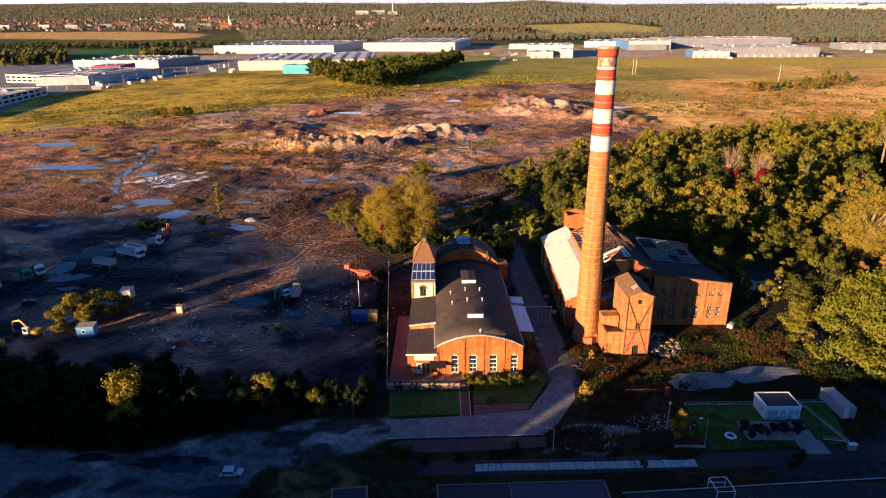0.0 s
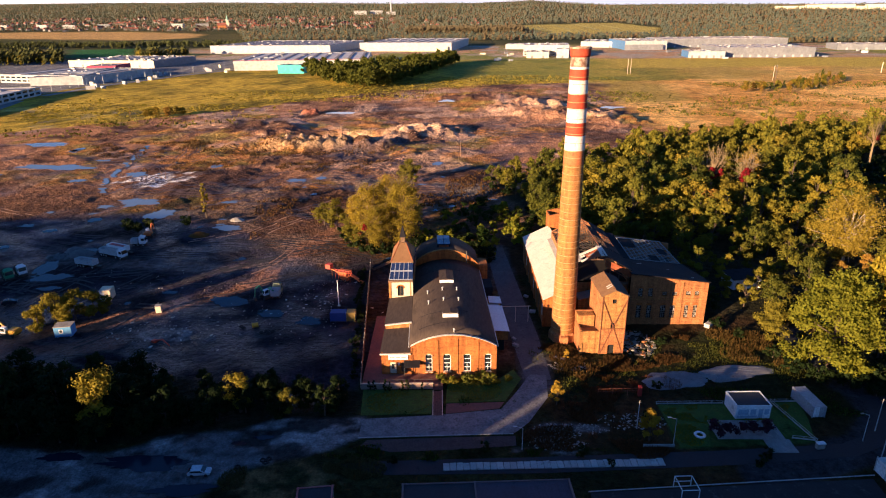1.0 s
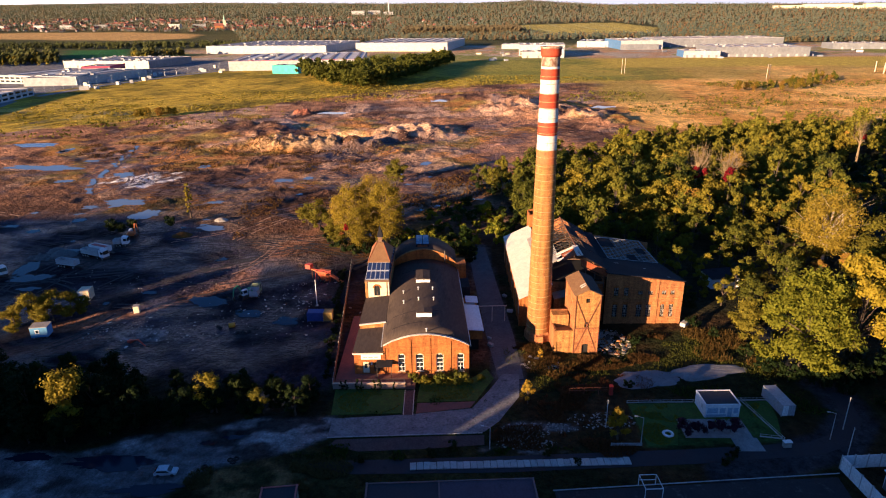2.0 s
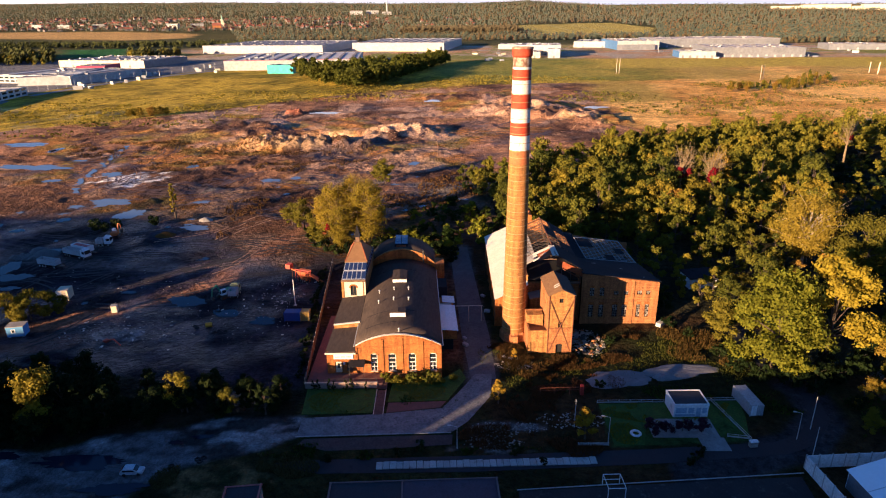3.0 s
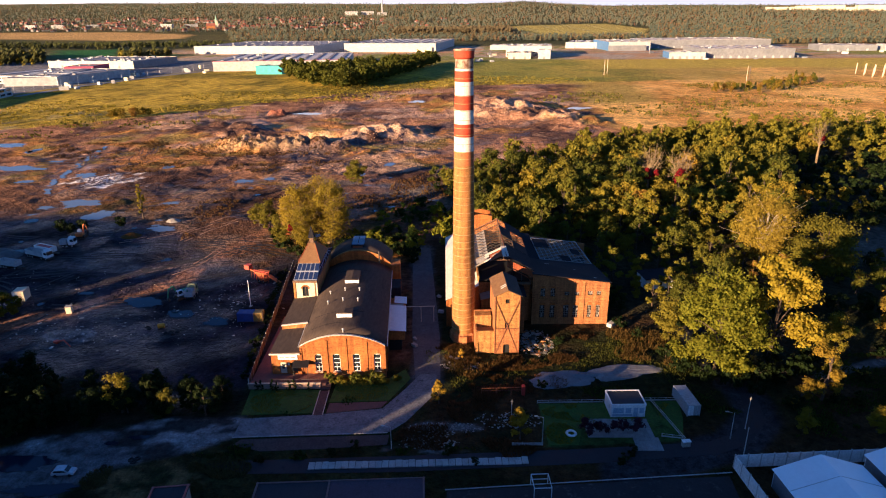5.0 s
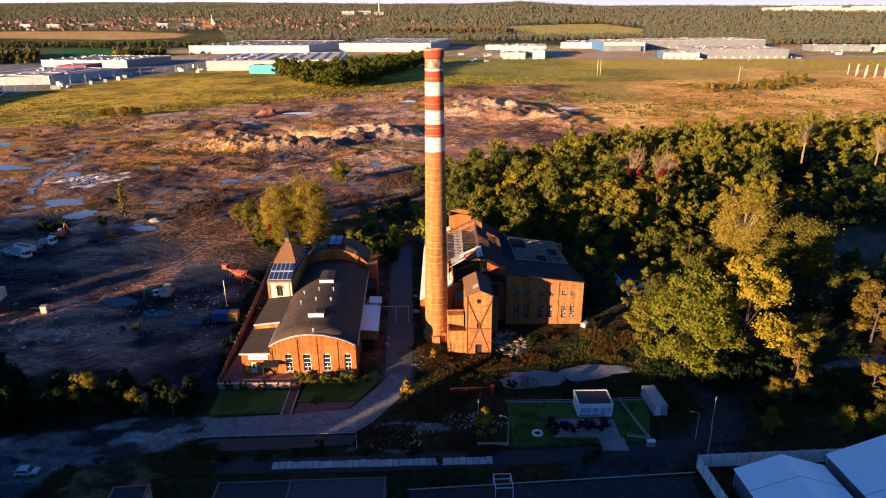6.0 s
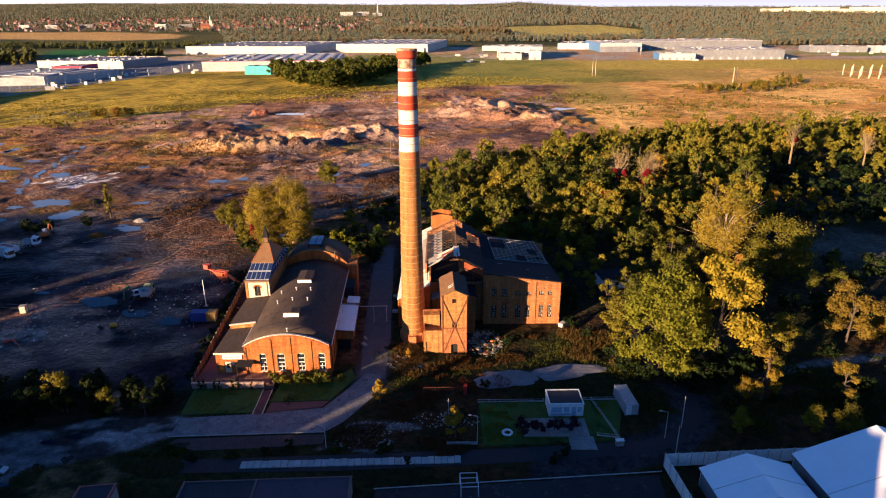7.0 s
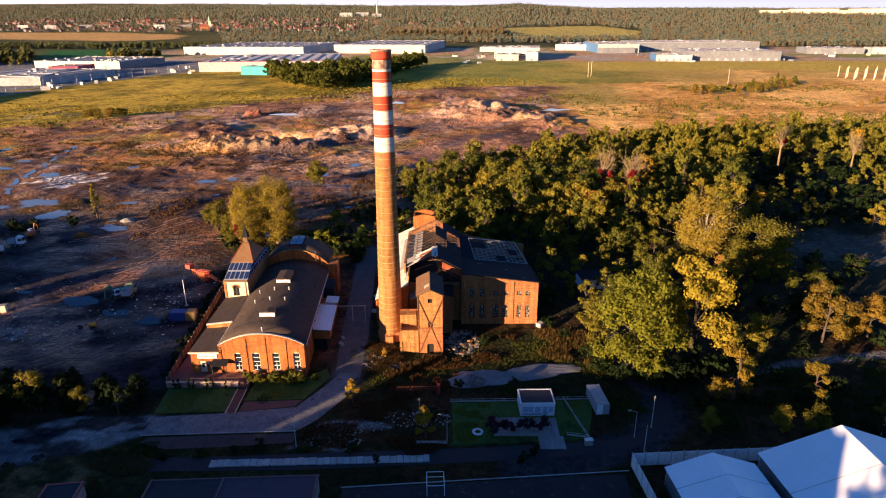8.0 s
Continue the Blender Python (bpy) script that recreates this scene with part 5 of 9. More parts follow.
    for i, (xa, xb, ya, yb, mt) in enumerate(((-9.4, -7.2, 0.5, 5.0, SHEET_RUST), (-11.0, -9.4, 0.2, 4.6, SHEET_RUST), (-12.2, -7.4, 5.0, 6.4, SHEET_WHITE), (-12.6, -10.8, 1.0, 2.1, SHEET_WHITE), (-13.4, -11.2, 3.4, 4.4, SHEET_WHITE), (-14.6, -12.4, 2.2, 5.5, SHEET_GREY), (-10.6, -9.0, 2.6, 3.2, SHEET_GREY))):
        z = lambda x: rz - (rx - x) * 0.47 + 0.06 + 0.03 * i
        part("loose_sheet", roof_slab(bmesh.new(), (xa, yc0 + ya, z(xa)), (xb, yc0 + ya + 0.2, z(xb)), (xb, yc0 + yb + 0.2, z(xb)), (xa, yc0 + yb, z(xa)), 0.05), mt, bh)
    part("truss_ridge", tubed((rx, yc0 + 6, rz), (rx, yc1, rz), 0.14, None, 4), RUST, bh)
    for i in range(11):
        y = yc0 + 7.0 + i * 2.35
        bm = bmesh.new()
        tube(bm, (el + 0.3, y, ez), (rx, y, rz - 0.1), 0.085, None, 4)
        tube(bm, (er - 0.2, y, ez), (rx, y, rz - 0.1), 0.085, None, 4)
        tube(bm, (el + 0.3, y, ez), (er - 0.2, y, ez), 0.10, None, 4)
        tube(bm, (rx, y, ez), (rx, y, rz), 0.08, None, 4)
        tube(bm, (rx, y, ez), (el / 2 + rx / 2, y, (ez + rz) / 2), 0.07, None, 4)
        tube(bm, (rx, y, ez), (er / 2 + rx / 2, y, (ez + rz) / 2), 0.07, None, 4)
        part("roof_truss", bm, STEEL if i % 3 else TIMBER, bh)
    for i in range(4):
        for side, xe in ((-1, el + 0.3), (1, er - 0.2)):
            f = (i + 0.5) / 4
            x, z = xe + (rx - xe) * f, ez + (rz - ez) * f + 0.1
            a, b = yc0 + 7 + rng.uniform(0, 3), yc1 - rng.uniform(0, 5)
            if side == 1:
                a = yc0 + 9.5
            part("purlin", tubed((x, a, z), (x, b, z + rng.uniform(-0.3, 0.1)), 0.05, None, 4), TIMBER if i % 2 else STEEL, bh)
    # torn east slope behind: some dark felt left
    for ya, yb, f0, f1 in ((9.5, 16, 0.45, 1.0), (16, 24, 0.0, 0.45), (24, 31, 0.3, 1.0)):
        xa, xb = rx + (er - rx) * f0, rx + (er - rx) * f1
        za, zb = rz + (ez - rz) * f0, rz + (ez - rz) * f1
        part("torn_felt", roof_slab(bmesh.new(), (xa, yc0 + ya, za + 0.2), (xb, yc0 + ya, zb + 0.2), (xb, yc0 + yb, zb + 0.2), (xa, yc0 + yb, za + 0.2), 0.08), BITUMEN, bh)

    # west aisle under a pale sheet roof
    wx0, wx1, wy0, wy1 = -22.4, -14.2, -1.0, 47.0
    part("aisle_wall", boxed(wx0, wx0 + 0.45, wy0, wy1, 0, 7.9), BRICK, bh)
    part("aisle_front", wall_panel(wx0, wx1, lambda x: 7.9 + (x - wx0) * 0.5, [(-19.5, -17.5, 0, 3.2, 0.4)], wy0, 0.45), BRICK, bh)
    part("aisle_end", wall_panel(wx0, wx1, lambda x: 7.9 + (x - wx0) * 0.5, (), wy1 - 0.45, 0.45), BRICK, bh)
    sheets = [(y, min(y + 6.0, wy1 + 0.3)) for y in np.arange(wy0 - 0.3, wy1, 6.0)]
    for i, (a, b) in enumerate(sheets):
        mt = SHEET_WHITE
        part("roof_sheet", roof_slab(bmesh.new(), (wx0 - 0.4, a, 7.9 + 0.01 * (i % 2)), (wx1, a, 12.0 + 0.01 * (i % 2)), (wx1, b, 12.0 + 0.01 * (i % 2)), (wx0 - 0.4, b, 7.9 + 0.01 * (i % 2)), 0.1), mt, bh)
    for i in range(8):
        y = 1.0 + i * 5.8
        part("aisle_window", boxed(wx0 - 0.03, wx0 + 0.1, y, y + 1.5, 2.2, 5.4), DARK_IN if i % 3 else SHEET_WHITE, bh)
        part("buttress", boxed(wx0 - 0.25, wx0, y - 2.0, y - 1.3, 0, 7.4), BRICK, bh)
    # grey slope between aisle and trusses
    part("grey_slope", roof_slab(bmesh.new(), (wx1 - 2.6, 8.0, 12.2), (wx1 + 3.2, 8.0, 15.4), (wx1 + 3.2, 33.0, 15.4), (wx1 - 2.6, 33.0, 12.2), 0.1), SHEET_GREY, bh)
    part("upper_wall", boxed(wx1 - 0.2, wx1 + 0.2, 1.5, 8.0, 8, 13.4), BRICK_PALE, bh)
    part("upper_wall", boxed(wx1 + 0.6, wx1 + 4.2, -1.6, 1.8, 0, 8.2), BRICK_PALE, bh)
    part("upper_roof", roof_slab(bmesh.new(), (wx1 + 0.4, -1.9, 8.2), (wx1 + 4.4, -1.9, 9.2), (wx1 + 4.4, 2.2, 9.2), (wx1 + 0.4, 2.2, 8.2), 0.12), SHEET_GREY, bh)
    # brick bunker behind the trusses, its front gabled
    part("bunker_front", wall_panel(-14.6, -7.6, lambda x: 15.9 + 0.75 * (1 - abs(x + 11.1) / 3.5), (), 45.4, 0.4), BRICK, bh)
    part("bunker_back", wall_panel(-14.6, -7.6, lambda x: 15.9 + 0.75 * (1 - abs(x + 11.1) / 3.5), (), 51.0, 0.4), BRICK, bh)
    for x in (-14.6, -8.0):
        part("bunker_wall", boxed(x, x + 0.4, 45.8, 51.0, 0, 15.9), BRICK, bh)
    part("bunker_floor", boxed(-14.2, -8.0, 45.8, 51.0, 13.5, 13.8), DARK_IN, bh)

    # link between hoist tower and centre block
    part("link", boxed(-9.6, -2.6, -5.0, 1.9, 0, 10.5), BRICK_OLD, bh)
    part("link_roof", roof_slab(bmesh.new(), (-9.9, -5.0, 12.4), (-2.2, -5.0, 10.4), (-2.2, 1.9, 10.4), (-9.9, 1.9, 12.4), 0.15), BITUMEN, bh)
    return bh


build_boiler()


def build_hoist_tower():
    ht = base_of("hoist_tower", pose(37.9, 133.9, 0, 0, 0, 4.0), "tall narrow brick tower with crossed iron braces", "tower")
    W, D, ez, pz = 6.1, 10.6, 15.4, 16.9
    top = lambda x: ez + (pz - ez) * (1 - abs(x - W / 2) / (W / 2))
    ops = [(2.2, 3.8, 0, 2.5, 0.3), (2.5, 3.5, 13.4, 14.5, 0), (2.5, 3.6, 6.9, 8.3, 0)]
    part("wall", wall_panel(0, W, top, ops, 0, 0.4), BRICK_PALE, ht)
    part("lower_facing", wall_panel(0.02, W - 0.02, lambda x: 6.6 + 0.3 * math.sin(x * 3), [(2.2, 3.8, 0, 2.5, 0.3)], -0.06, 0.06), BRICK_OLD, ht)
    for xa, xb, za, zb, _ in ops:
        part("dark_opening", boxed(xa, xb, 0.35, 0.38, za, zb), DARK_IN, ht)
    side = part("side_wall", wall_panel(0, D - 0.4, lambda x: ez, [(1.0, 1.9, 12.6, 13.8, 0), (3.6, 4.5, 11.3, 12.5, 0), (6.0, 6.9, 12.6, 13.8, 0), (2.0, 2.9, 8.6, 9.8, 0)], 0, 0.4), BRICK_OLD, ht)
    side.matrix_local = Matrix.Translation((0.4, 0.4, 0)) @ Matrix.Rotation(radians(90), 4, "Z")
    part("inner_dark", boxed(0.45, 0.5, 0.5, D - 0.4, 0, ez - 0.1), DARK_IN, ht)
    part("side_wall", boxed(W - 0.4, W, 0.4, D, 0, ez), BRICK_OLD, ht)
    part("back_wall", wall_panel(0, W, top, (), D, 0.4), BRICK_OLD, ht)
    for sgn in (0, 1):
        xa, xb = (-0.35, W / 2) if sgn == 0 else (W / 2, W + 0.35)
        za, zb = (ez - 0.15, pz) if sgn == 0 else (pz, ez - 0.15)
        # west slope takes a lighter brown to show it sunlit
        part("roof_slope", roof_slab(bmesh.new(), (xa, -0.3, za + 0.12), (xb, -0.3, zb + 0.12), (xb, D + 0.6, zb + 0.12), (xa, D + 0.6, za + 0.12), 0.14), ROOF_FELT if sgn else SPIRE_TILE, ht)
    for k in range(2):
        part("roof_patch", roof_slab(bmesh.new(), (1.6, 2.0 + k * 0.9, 16.35), (2.9, 2.3 + k * 0.9, 16.98), (2.9, 2.75 + k * 0.9, 16.98), (1.6, 2.45 + k * 0.9, 16.35), 0.04), SHEET_WHITE, ht)
    y = -0.14
    for p, q in (((0.15, 14.4), (3.05, 7.4)), ((5.95, 14.4), (3.05, 7.4)), ((3.05, 7.4), (0.4, 0.3)), ((3.05, 7.4), (5.7, 0.3)), ((0.1, 6.8), (6.0, 6.8)), ((0.12, 0), (0.12, 15.3)), ((5.98, 0), (5.98, 15.3))):
        part("brace", tubed((p[0], y, p[1]), (q[0], y, q[1]), 0.10, None, 4), RUST, ht)
    # low wing beside it
    part("low_wall", wall_panel(-4.5, -0.02, lambda x: 6.0, [(-3.9, -1.9, 0, 3.0, 0)], 0.3, 0.4), BRICK_PALE, ht)
    part("low_door", boxed(-3.85, -1.95, 0.5, 0.58, 0, 2.95), BRICK_PALE, ht)
    part("low_wall", boxed(-4.5, -4.1, 0.7, 7.0, 0, 6.2), BRICK_OLD, ht)
    part("low_wall", boxed(-4.5, -0.02, 6.6, 7.0, 0, 8.6), BRICK_OLD, ht)
    part("low_upper", boxed(-4.4, -0.4, 4.0, 6.6, 5.2, 8.4), BRICK_PALE, ht)
    part("low_roof", boxed(-4.1, -0.02, 0.7, 6.6, 5.0, 5.25), SPIRE_TILE, ht)
    return ht


build_hoist_tower()

# ---- trees, bushes, weeds ----
def leaf_quads(rng, centres, radii, count, size, flat=0.85, out=0.72, spread=0.3):
    """Leaf sprays: bent diamonds round clump centres, facing more or less outwards."""
    k = rng.integers(0, len(centres), count)
    d = rng.normal(size=(count, 3))
    d /= np.linalg.norm(d, axis=1)[:, None]
    d[:, 2] = d[:, 2] * 0.8 + 0.2
    rad = radii[k] * (0.72 + spread * rng.normal(size=count)).clip(0.15, 1.25)
    p = centres[k] + d * rad[:, None] * np.array([1, 1, flat])
    nrm = d * out + rng.normal(size=(count, 3)) * (1 - out) * 0.9
    nrm /= np.linalg.norm(nrm, axis=1)[:, None] + 1e-9
    a = np.cross(nrm, rng.normal(size=(count, 3)))
    a /= np.linalg.norm(a, axis=1)[:, None] + 1e-9
    b = np.cross(nrm, a)
    s = size * rng.uniform(0.6, 1.35, count)[:, None]
    a, b = a * s, b * s * 0.62
    v = np.stack([p - a, p - b * 0.9 + nrm * s * 0.1, p + a, p + b + nrm * s * 0.1], 1).reshape(-1, 3)
    return v, np.arange(4 * count).reshape(-1, 4)


def crown_clumps(rng, shape, n, h, r, low):
    """Clump centres in an uneven crown between low * h and h."""
    pts, rad = [], []
    mid, half = h * (1 + low) / 2, h * (1 - low) / 2
    if shape == "lobed":
        # a few rounded boughs of uneven size, each hung with clumps
        lobes = []
        for k in range(max(5, n // 11)):
            u = (k + rng.random()) / max(5, n // 11)
            a, w = 2.4 * k + rng.normal() * 0.5, r * (0.76 - 0.52 * max(0.0, u - 0.45) / 0.55) * rng.uniform(0.55, 1.0)
            lobes.append((math.cos(a) * w, math.sin(a) * w, h * low + half * 2 * (0.12 + 0.76 * u), r * rng.uniform(0.27, 0.45)))
        for k in range(n):
            x, y, z, b = lobes[k % len(lobes)]
            d = rng.normal(size=3)
            d = d / np.linalg.norm(d) * b * rng.uniform(0.45, 0.95)
            pts.append((x + d[0], y + d[1], min(h, z + d[2] * 0.75 + b * 0.15)))
            rad.append(b * rng.uniform(0.34, 0.58))
    while len(pts) < n:
        q = rng.uniform(-1, 1, 3)
        m = np.linalg.norm(q)
        if not 0.3 < m < 1:
            continue
        z = mid + q[2] * half * 0.88
        u = (z - h * low) / (h * (1 - low))
        w = {"round": 1.0, "slim": 1.25 - 0.9 * u, "broad": 1.05, "vase": 0.55 + 0.75 * u, "cone": 1.35 - 1.25 * u}[shape]
        pts.append((q[0] * r * 0.8 * w, q[1] * r * 0.8 * w, z))
        rad.append(r * rng.uniform(0.2, 0.4) * (0.6 if shape in ("slim", "cone") else 1.0))
    return np.array(pts), np.array(rad)


def tree_base(name, label, category, seed, shape, h, r, low, leaves, size, leaf_mat, clumps=22, bark=None, group="", trunk_r=None, bare=0):
    """A tree as a thing: trunk with limbs, crown of leaf sprays. Stands at the origin until it is put in place."""
    rng = np.random.default_rng(seed)
    thing = base_of(name, Matrix(), label, category, group)
    pts, rad = crown_clumps(rng, shape, clumps, h, r, low)
    bm = bmesh.new()
    tr = trunk_r or 0.022 * h
    lean = rng.normal(size=2) * 0.02 * h
    heads = [Vector((0, 0, -0.3)), Vector((lean[0] * 0.3, lean[1] * 0.3, h * max(low, 0.15))), Vector((lean[0], lean[1], h * 0.8))]
    tube(bm, heads[0], heads[1], tr * 1.25, tr * 0.8, 7, False)
    tube(bm, heads[1], heads[2], tr * 0.8, tr * 0.25, 6, False)
    for p in pts[: (len(pts) if bare else min(len(pts), 14))]:
        f = min(0.95, max(0.05, (p[2] / h - low) * 0.7))
        root = heads[1].lerp(heads[2], f)
        knee = root.lerp(Vector(p), 0.5) + Vector((0, 0, 0.05 * h))
        tube(bm, root, knee, tr * 0.36, tr * 0.22, 5, False)
        tube(bm, knee, Vector(p), tr * 0.22, tr * 0.06, 4, False)
        for _ in range(bare):
            q = Vector(p) + Vector(rng.normal(size=3)) * r * 0.3 + Vector((0, 0, r * 0.25))
            tube(bm, knee.lerp(Vector(p), rng.uniform(0.2, 1)), q, tr * 0.1, tr * 0.03, 3, False)
    part("trunk", bm, bark or BARK, thing)
    if leaves:
        v, f = leaf_quads(rng, pts, rad, leaves, size)
        part_of("crown", array_mesh("crown", v, f, leaf_mat), leaf_mat, thing)
    return thing


placed_once = set()


def put_tree(proto, x, y, s=1.0, turn=0.0, sz=None, label="", z=None):
    """Sets the first one in place, and copies it from then on."""
    zz = ground_at(x, y) if z is None else z
    m = pose(x, y, zz - 0.05, 0, 0, turn) @ Matrix.Diagonal((s, s, sz or s, 1))
    if proto.name not in placed_once:
        placed_once.add(proto.name)
        proto.matrix_basis = m
        return proto
    src = proto.scale.copy()
    proto.scale = (1, 1, 1)
    ob = copy_thing(proto, m)
    proto.scale = src
    if label:
        ob["label"] = label
    return ob


dice = random.Random(21)
W = "trees of the wood"
WOOD = [tree_base("tree", "leafy green broadleaf tree in dense woodland", "tree", 100 + i, sh, h, r, lo, int(n * 2.3), 0.40, mt, int(cl * 1.5), group=W)
        for i, (sh, h, r, lo, n, mt, cl) in enumerate((("lobed", 15, 5.8, 0.04, 1150, LEAF_GREEN, 40), ("lobed", 14, 6.4, 0.05, 1200, LEAF_OLIVE, 44), ("round", 16, 5.2, 0.05, 1100, LEAF_GREEN, 24),
                                                       ("lobed", 12, 5.0, 0.02, 950, LEAF_OLIVE, 36), ("slim", 16, 4.6, 0.03, 950, LEAF_GREEN, 26), ("round", 13, 4.8, 0.02, 1000, LEAF_GREEN, 22)))]
WOOD_AUTUMN = [tree_base("tree", "yellowing broadleaf tree in the autumn wood", "tree", 130 + i, sh, h, r, 0.05, int(n * 2.3), 0.39, mt, int(cl * 1.5), group=W)
               for i, (sh, h, r, n, mt, cl) in enumerate((("round", 16, 5.6, 1100, LEAF_YELLOW, 26), ("round", 13, 4.6, 950, LEAF_ORANGE, 20), ("broad", 14, 5.4, 1050, LEAF_GOLD, 24)))]
UNDER = [tree_base("bush", "undergrowth at the foot of the wood, leaves darkened for shade", "bush", 150 + i, "round", 5, 3.4, 0.0, 520, 0.42, LEAF_DARK, 10, group="undergrowth") for i in range(2)]
DEAD = tree_base("dead_tree", "bare grey tree overgrown with red creeper", "tree", 170, "vase", 20, 5.0, 0.4, 0, 0.5, None, 30, BARK_TWIG, bare=7)
spots = []


seeds = [(dice.uniform(4, 345), dice.uniform(150, 415)) for _ in range(14000)]
fits = dict(zip(seeds, inside(WOODS, np.array([q[0] for q in seeds]), np.array([q[1] for q in seeds]))))
tries = 0
while tries < 14000 and len(spots) < 520:
    x, y = seeds[tries]
    tries += 1
    if x > 60 + (y - 100) * 0.78 + 45:
        continue
    if fits[(x, y)] < 1 or any((x - a) ** 2 + (y - b) ** 2 < (6.6 if b < 260 else 8.2) ** 2 for a, b in spots):
        continue
    if min((x - 117) ** 2 + (y - 246) ** 2, (x - 105) ** 2 + (y - 251) ** 2) < 42:
        continue
    if ((x - 190) / 40) ** 2 + ((y - 212) / 22) ** 2 < 1:
        continue
    spots.append((x, y))
spots.sort(key=lambda q: (q[0] - 40) ** 2 + q[1] ** 2)
joined = {}


def join_tree(proto, x, y, s, turn, sz):
    """Notes a far tree for one of the joined stands of foliage."""
    joined.setdefault(proto.name, (proto, []))[1].append((x, y, s, radians(turn), sz))


def plant_joined(name, label):
    """Lays all noted trees as one object of foliage for each leaf colour."""
    by_mat = {}
    for proto, rows in joined.values():
        crown = next(c for c in proto.children if c.name.startswith("crown"))
        co = np.empty(len(crown.data.vertices) * 3, np.float32)
        crown.data.vertices.foreach_get("co", co)
        full = co.reshape(-1, 3)
        for x, y, s, t, sz in rows:
            every = 2 if y < 420 else 8
            keep = full.reshape(-1, 4, 3)[::every]
            mid = keep.mean(1, keepdims=True)
            co = (mid + (keep - mid) * (1.36 if every == 2 else 2.5)).reshape(-1, 3)
            c, sn = math.cos(t), math.sin(t)
            v = np.stack([(co[:, 0] * c - co[:, 1] * sn) * s + x, (co[:, 0] * sn + co[:, 1] * c) * s + y, co[:, 2] * sz + ground_at(x, y)], 1)
            by_mat.setdefault(crown.data.materials[0].name, []).append(v)
    for key, vs in by_mat.items():
        v = np.concatenate(vs)
        ob = part_of(name, array_mesh(name, v, np.arange(len(v)).reshape(-1, 4), bpy.data.materials[key]), bpy.data.materials[key])
        tagged(ob, label, "woodland", kind="stuff")
    joined.clear()


for k, (x, y) in enumerate(spots):
    deep = fits[(x, y)]
    tone = float(fbm(np.array([x]), np.array([y]), 45, 2, 301)[0])
    s = dice.uniform(0.85, 1.3) * (0.78 if deep < 6 else 1.0) * (1.12 if tone > 0.1 else 1.0)
    if 62 < x < 140 and y < 232:
        s *= 0.58 + 0.4 * min(1.0, max(0.0, (y - 205) / 27))
    flank = x > 138 + 0.36 * (y - 190) and y < 345
    if flank:
        s *= 0.55
    if dice.random() < 0.06 + 0.24 * max(0, tone) + (0.14 if x > 110 and y < 230 else 0):
        proto = dice.choice(WOOD_AUTUMN[:2]) if dice.random() < 0.35 else WOOD_AUTUMN[2]
    else:
        proto = dice.choice(WOOD)
    turn, sz = dice.uniform(0, 360), s * dice.uniform(0.9, 1.15)
    # dark-leaved bushes mixed in to darken this flank like trees in shadow
    if flank and dice.random() < 0.6:
        proto, s, sz = dice.choice(UNDER), 2.2 * s, 2.0 * s
    if k < 215:
        put_tree(proto, x, y, s, turn, sz)
    else:
        join_tree(proto, x, y, s, turn, sz)
    if deep < 5 and dice.random() < 0.9:
        put_tree(dice.choice(UNDER), x + dice.uniform(-3, 3), y - dice.uniform(1, 4), dice.uniform(0.7, 1.3), dice.uniform(0, 360))
plant_joined("woodland", "mixed green and yellowing woodland behind the ruins")
put_tree(DEAD, 117, 252, 1.3, 20)
put_tree(DEAD, 106, 257, 1.3, 140)
put_tree(DEAD, 213, 330, 1.3, 60)
put_tree(DEAD, 246, 322, 1.1, 260)
CREEPER = tree_base("creeper", "scarlet creeper climbing a bare tree", "climbing plant", 180, "cone", 7, 2.6, 0.05, 1300, 0.32, LEAF_RED, 48)
for x, y, s, z in ((116.5, 249.5, 1.3, 11), (104.5, 254, 1.0, 12), (108.5, 255, 0.7, 13), (213, 327, 0.6, 14)):
    put_tree(CREEPER, x, y, s, x, z=z)

# trees standing by themselves
MAPLE = tree_base("maple_tree", "large green maple turning yellow on one side", "tree", 200, "lobed", 25, 11.8, -0.06, 17000, 0.36, LEAF_BIG, 170)
put_tree(MAPLE, 89, 128, 0.95, 30)
MAPLE_Y = tree_base("maple_tree", "golden yellow maple beside a green one", "tree", 201, "lobed", 24, 10.0, 0.16, 10500, 0.37, LEAF_GLOW, 110)
put_tree(MAPLE_Y, 102.5, 131.5, 1.12, 0)
for x, y, s in ((84, 122.5, 0.9), (90, 120.5, 1.0), (96, 122, 1.1), (101, 123, 1.0), (106, 125, 1.1), (94, 117.5, 0.7), (80, 126, 0.8)):
    put_tree(UNDER[int(x) % 2], x, y, s, x * 3, label="dark shaded bush under the large maple")
YELLOW = tree_base("birch_tree", "slender birch with thin yellow autumn leaves", "tree", 203, "lobed", 14, 5.0, -0.04, 4600, 0.23, LEAF_YELLOW, 56, None, "autumn trees")
put_tree(YELLOW, 107, 116, 1.05, 10)
put_tree(YELLOW, 124, 116.5, 0.72, 70)
put_tree(YELLOW, 101, 113, 0.55, 190)
put_tree(YELLOW, 146, 118, 0.7, 260)
# unseen birches added on the ridge to dapple the sun on the tents
for x, s in ((2, 1.0), (8.5, 0.8), (14, 1.1), (21, 0.85), (27, 1.05), (34, 0.9), (40, 1.0)):
    put_tree(YELLOW, x, -30 + s, s, x * 23)
AMBER = tree_base("tree", "amber autumn tree with open twiggy crown", "tree", 204, "lobed", 15, 7.8, -0.05, 10500, 0.27, LEAF_AMBER, 80, group="autumn trees")
put_tree(AMBER, 139, 142, 1.05, 0)
put_tree(AMBER, 152, 145, 0.8, 90)
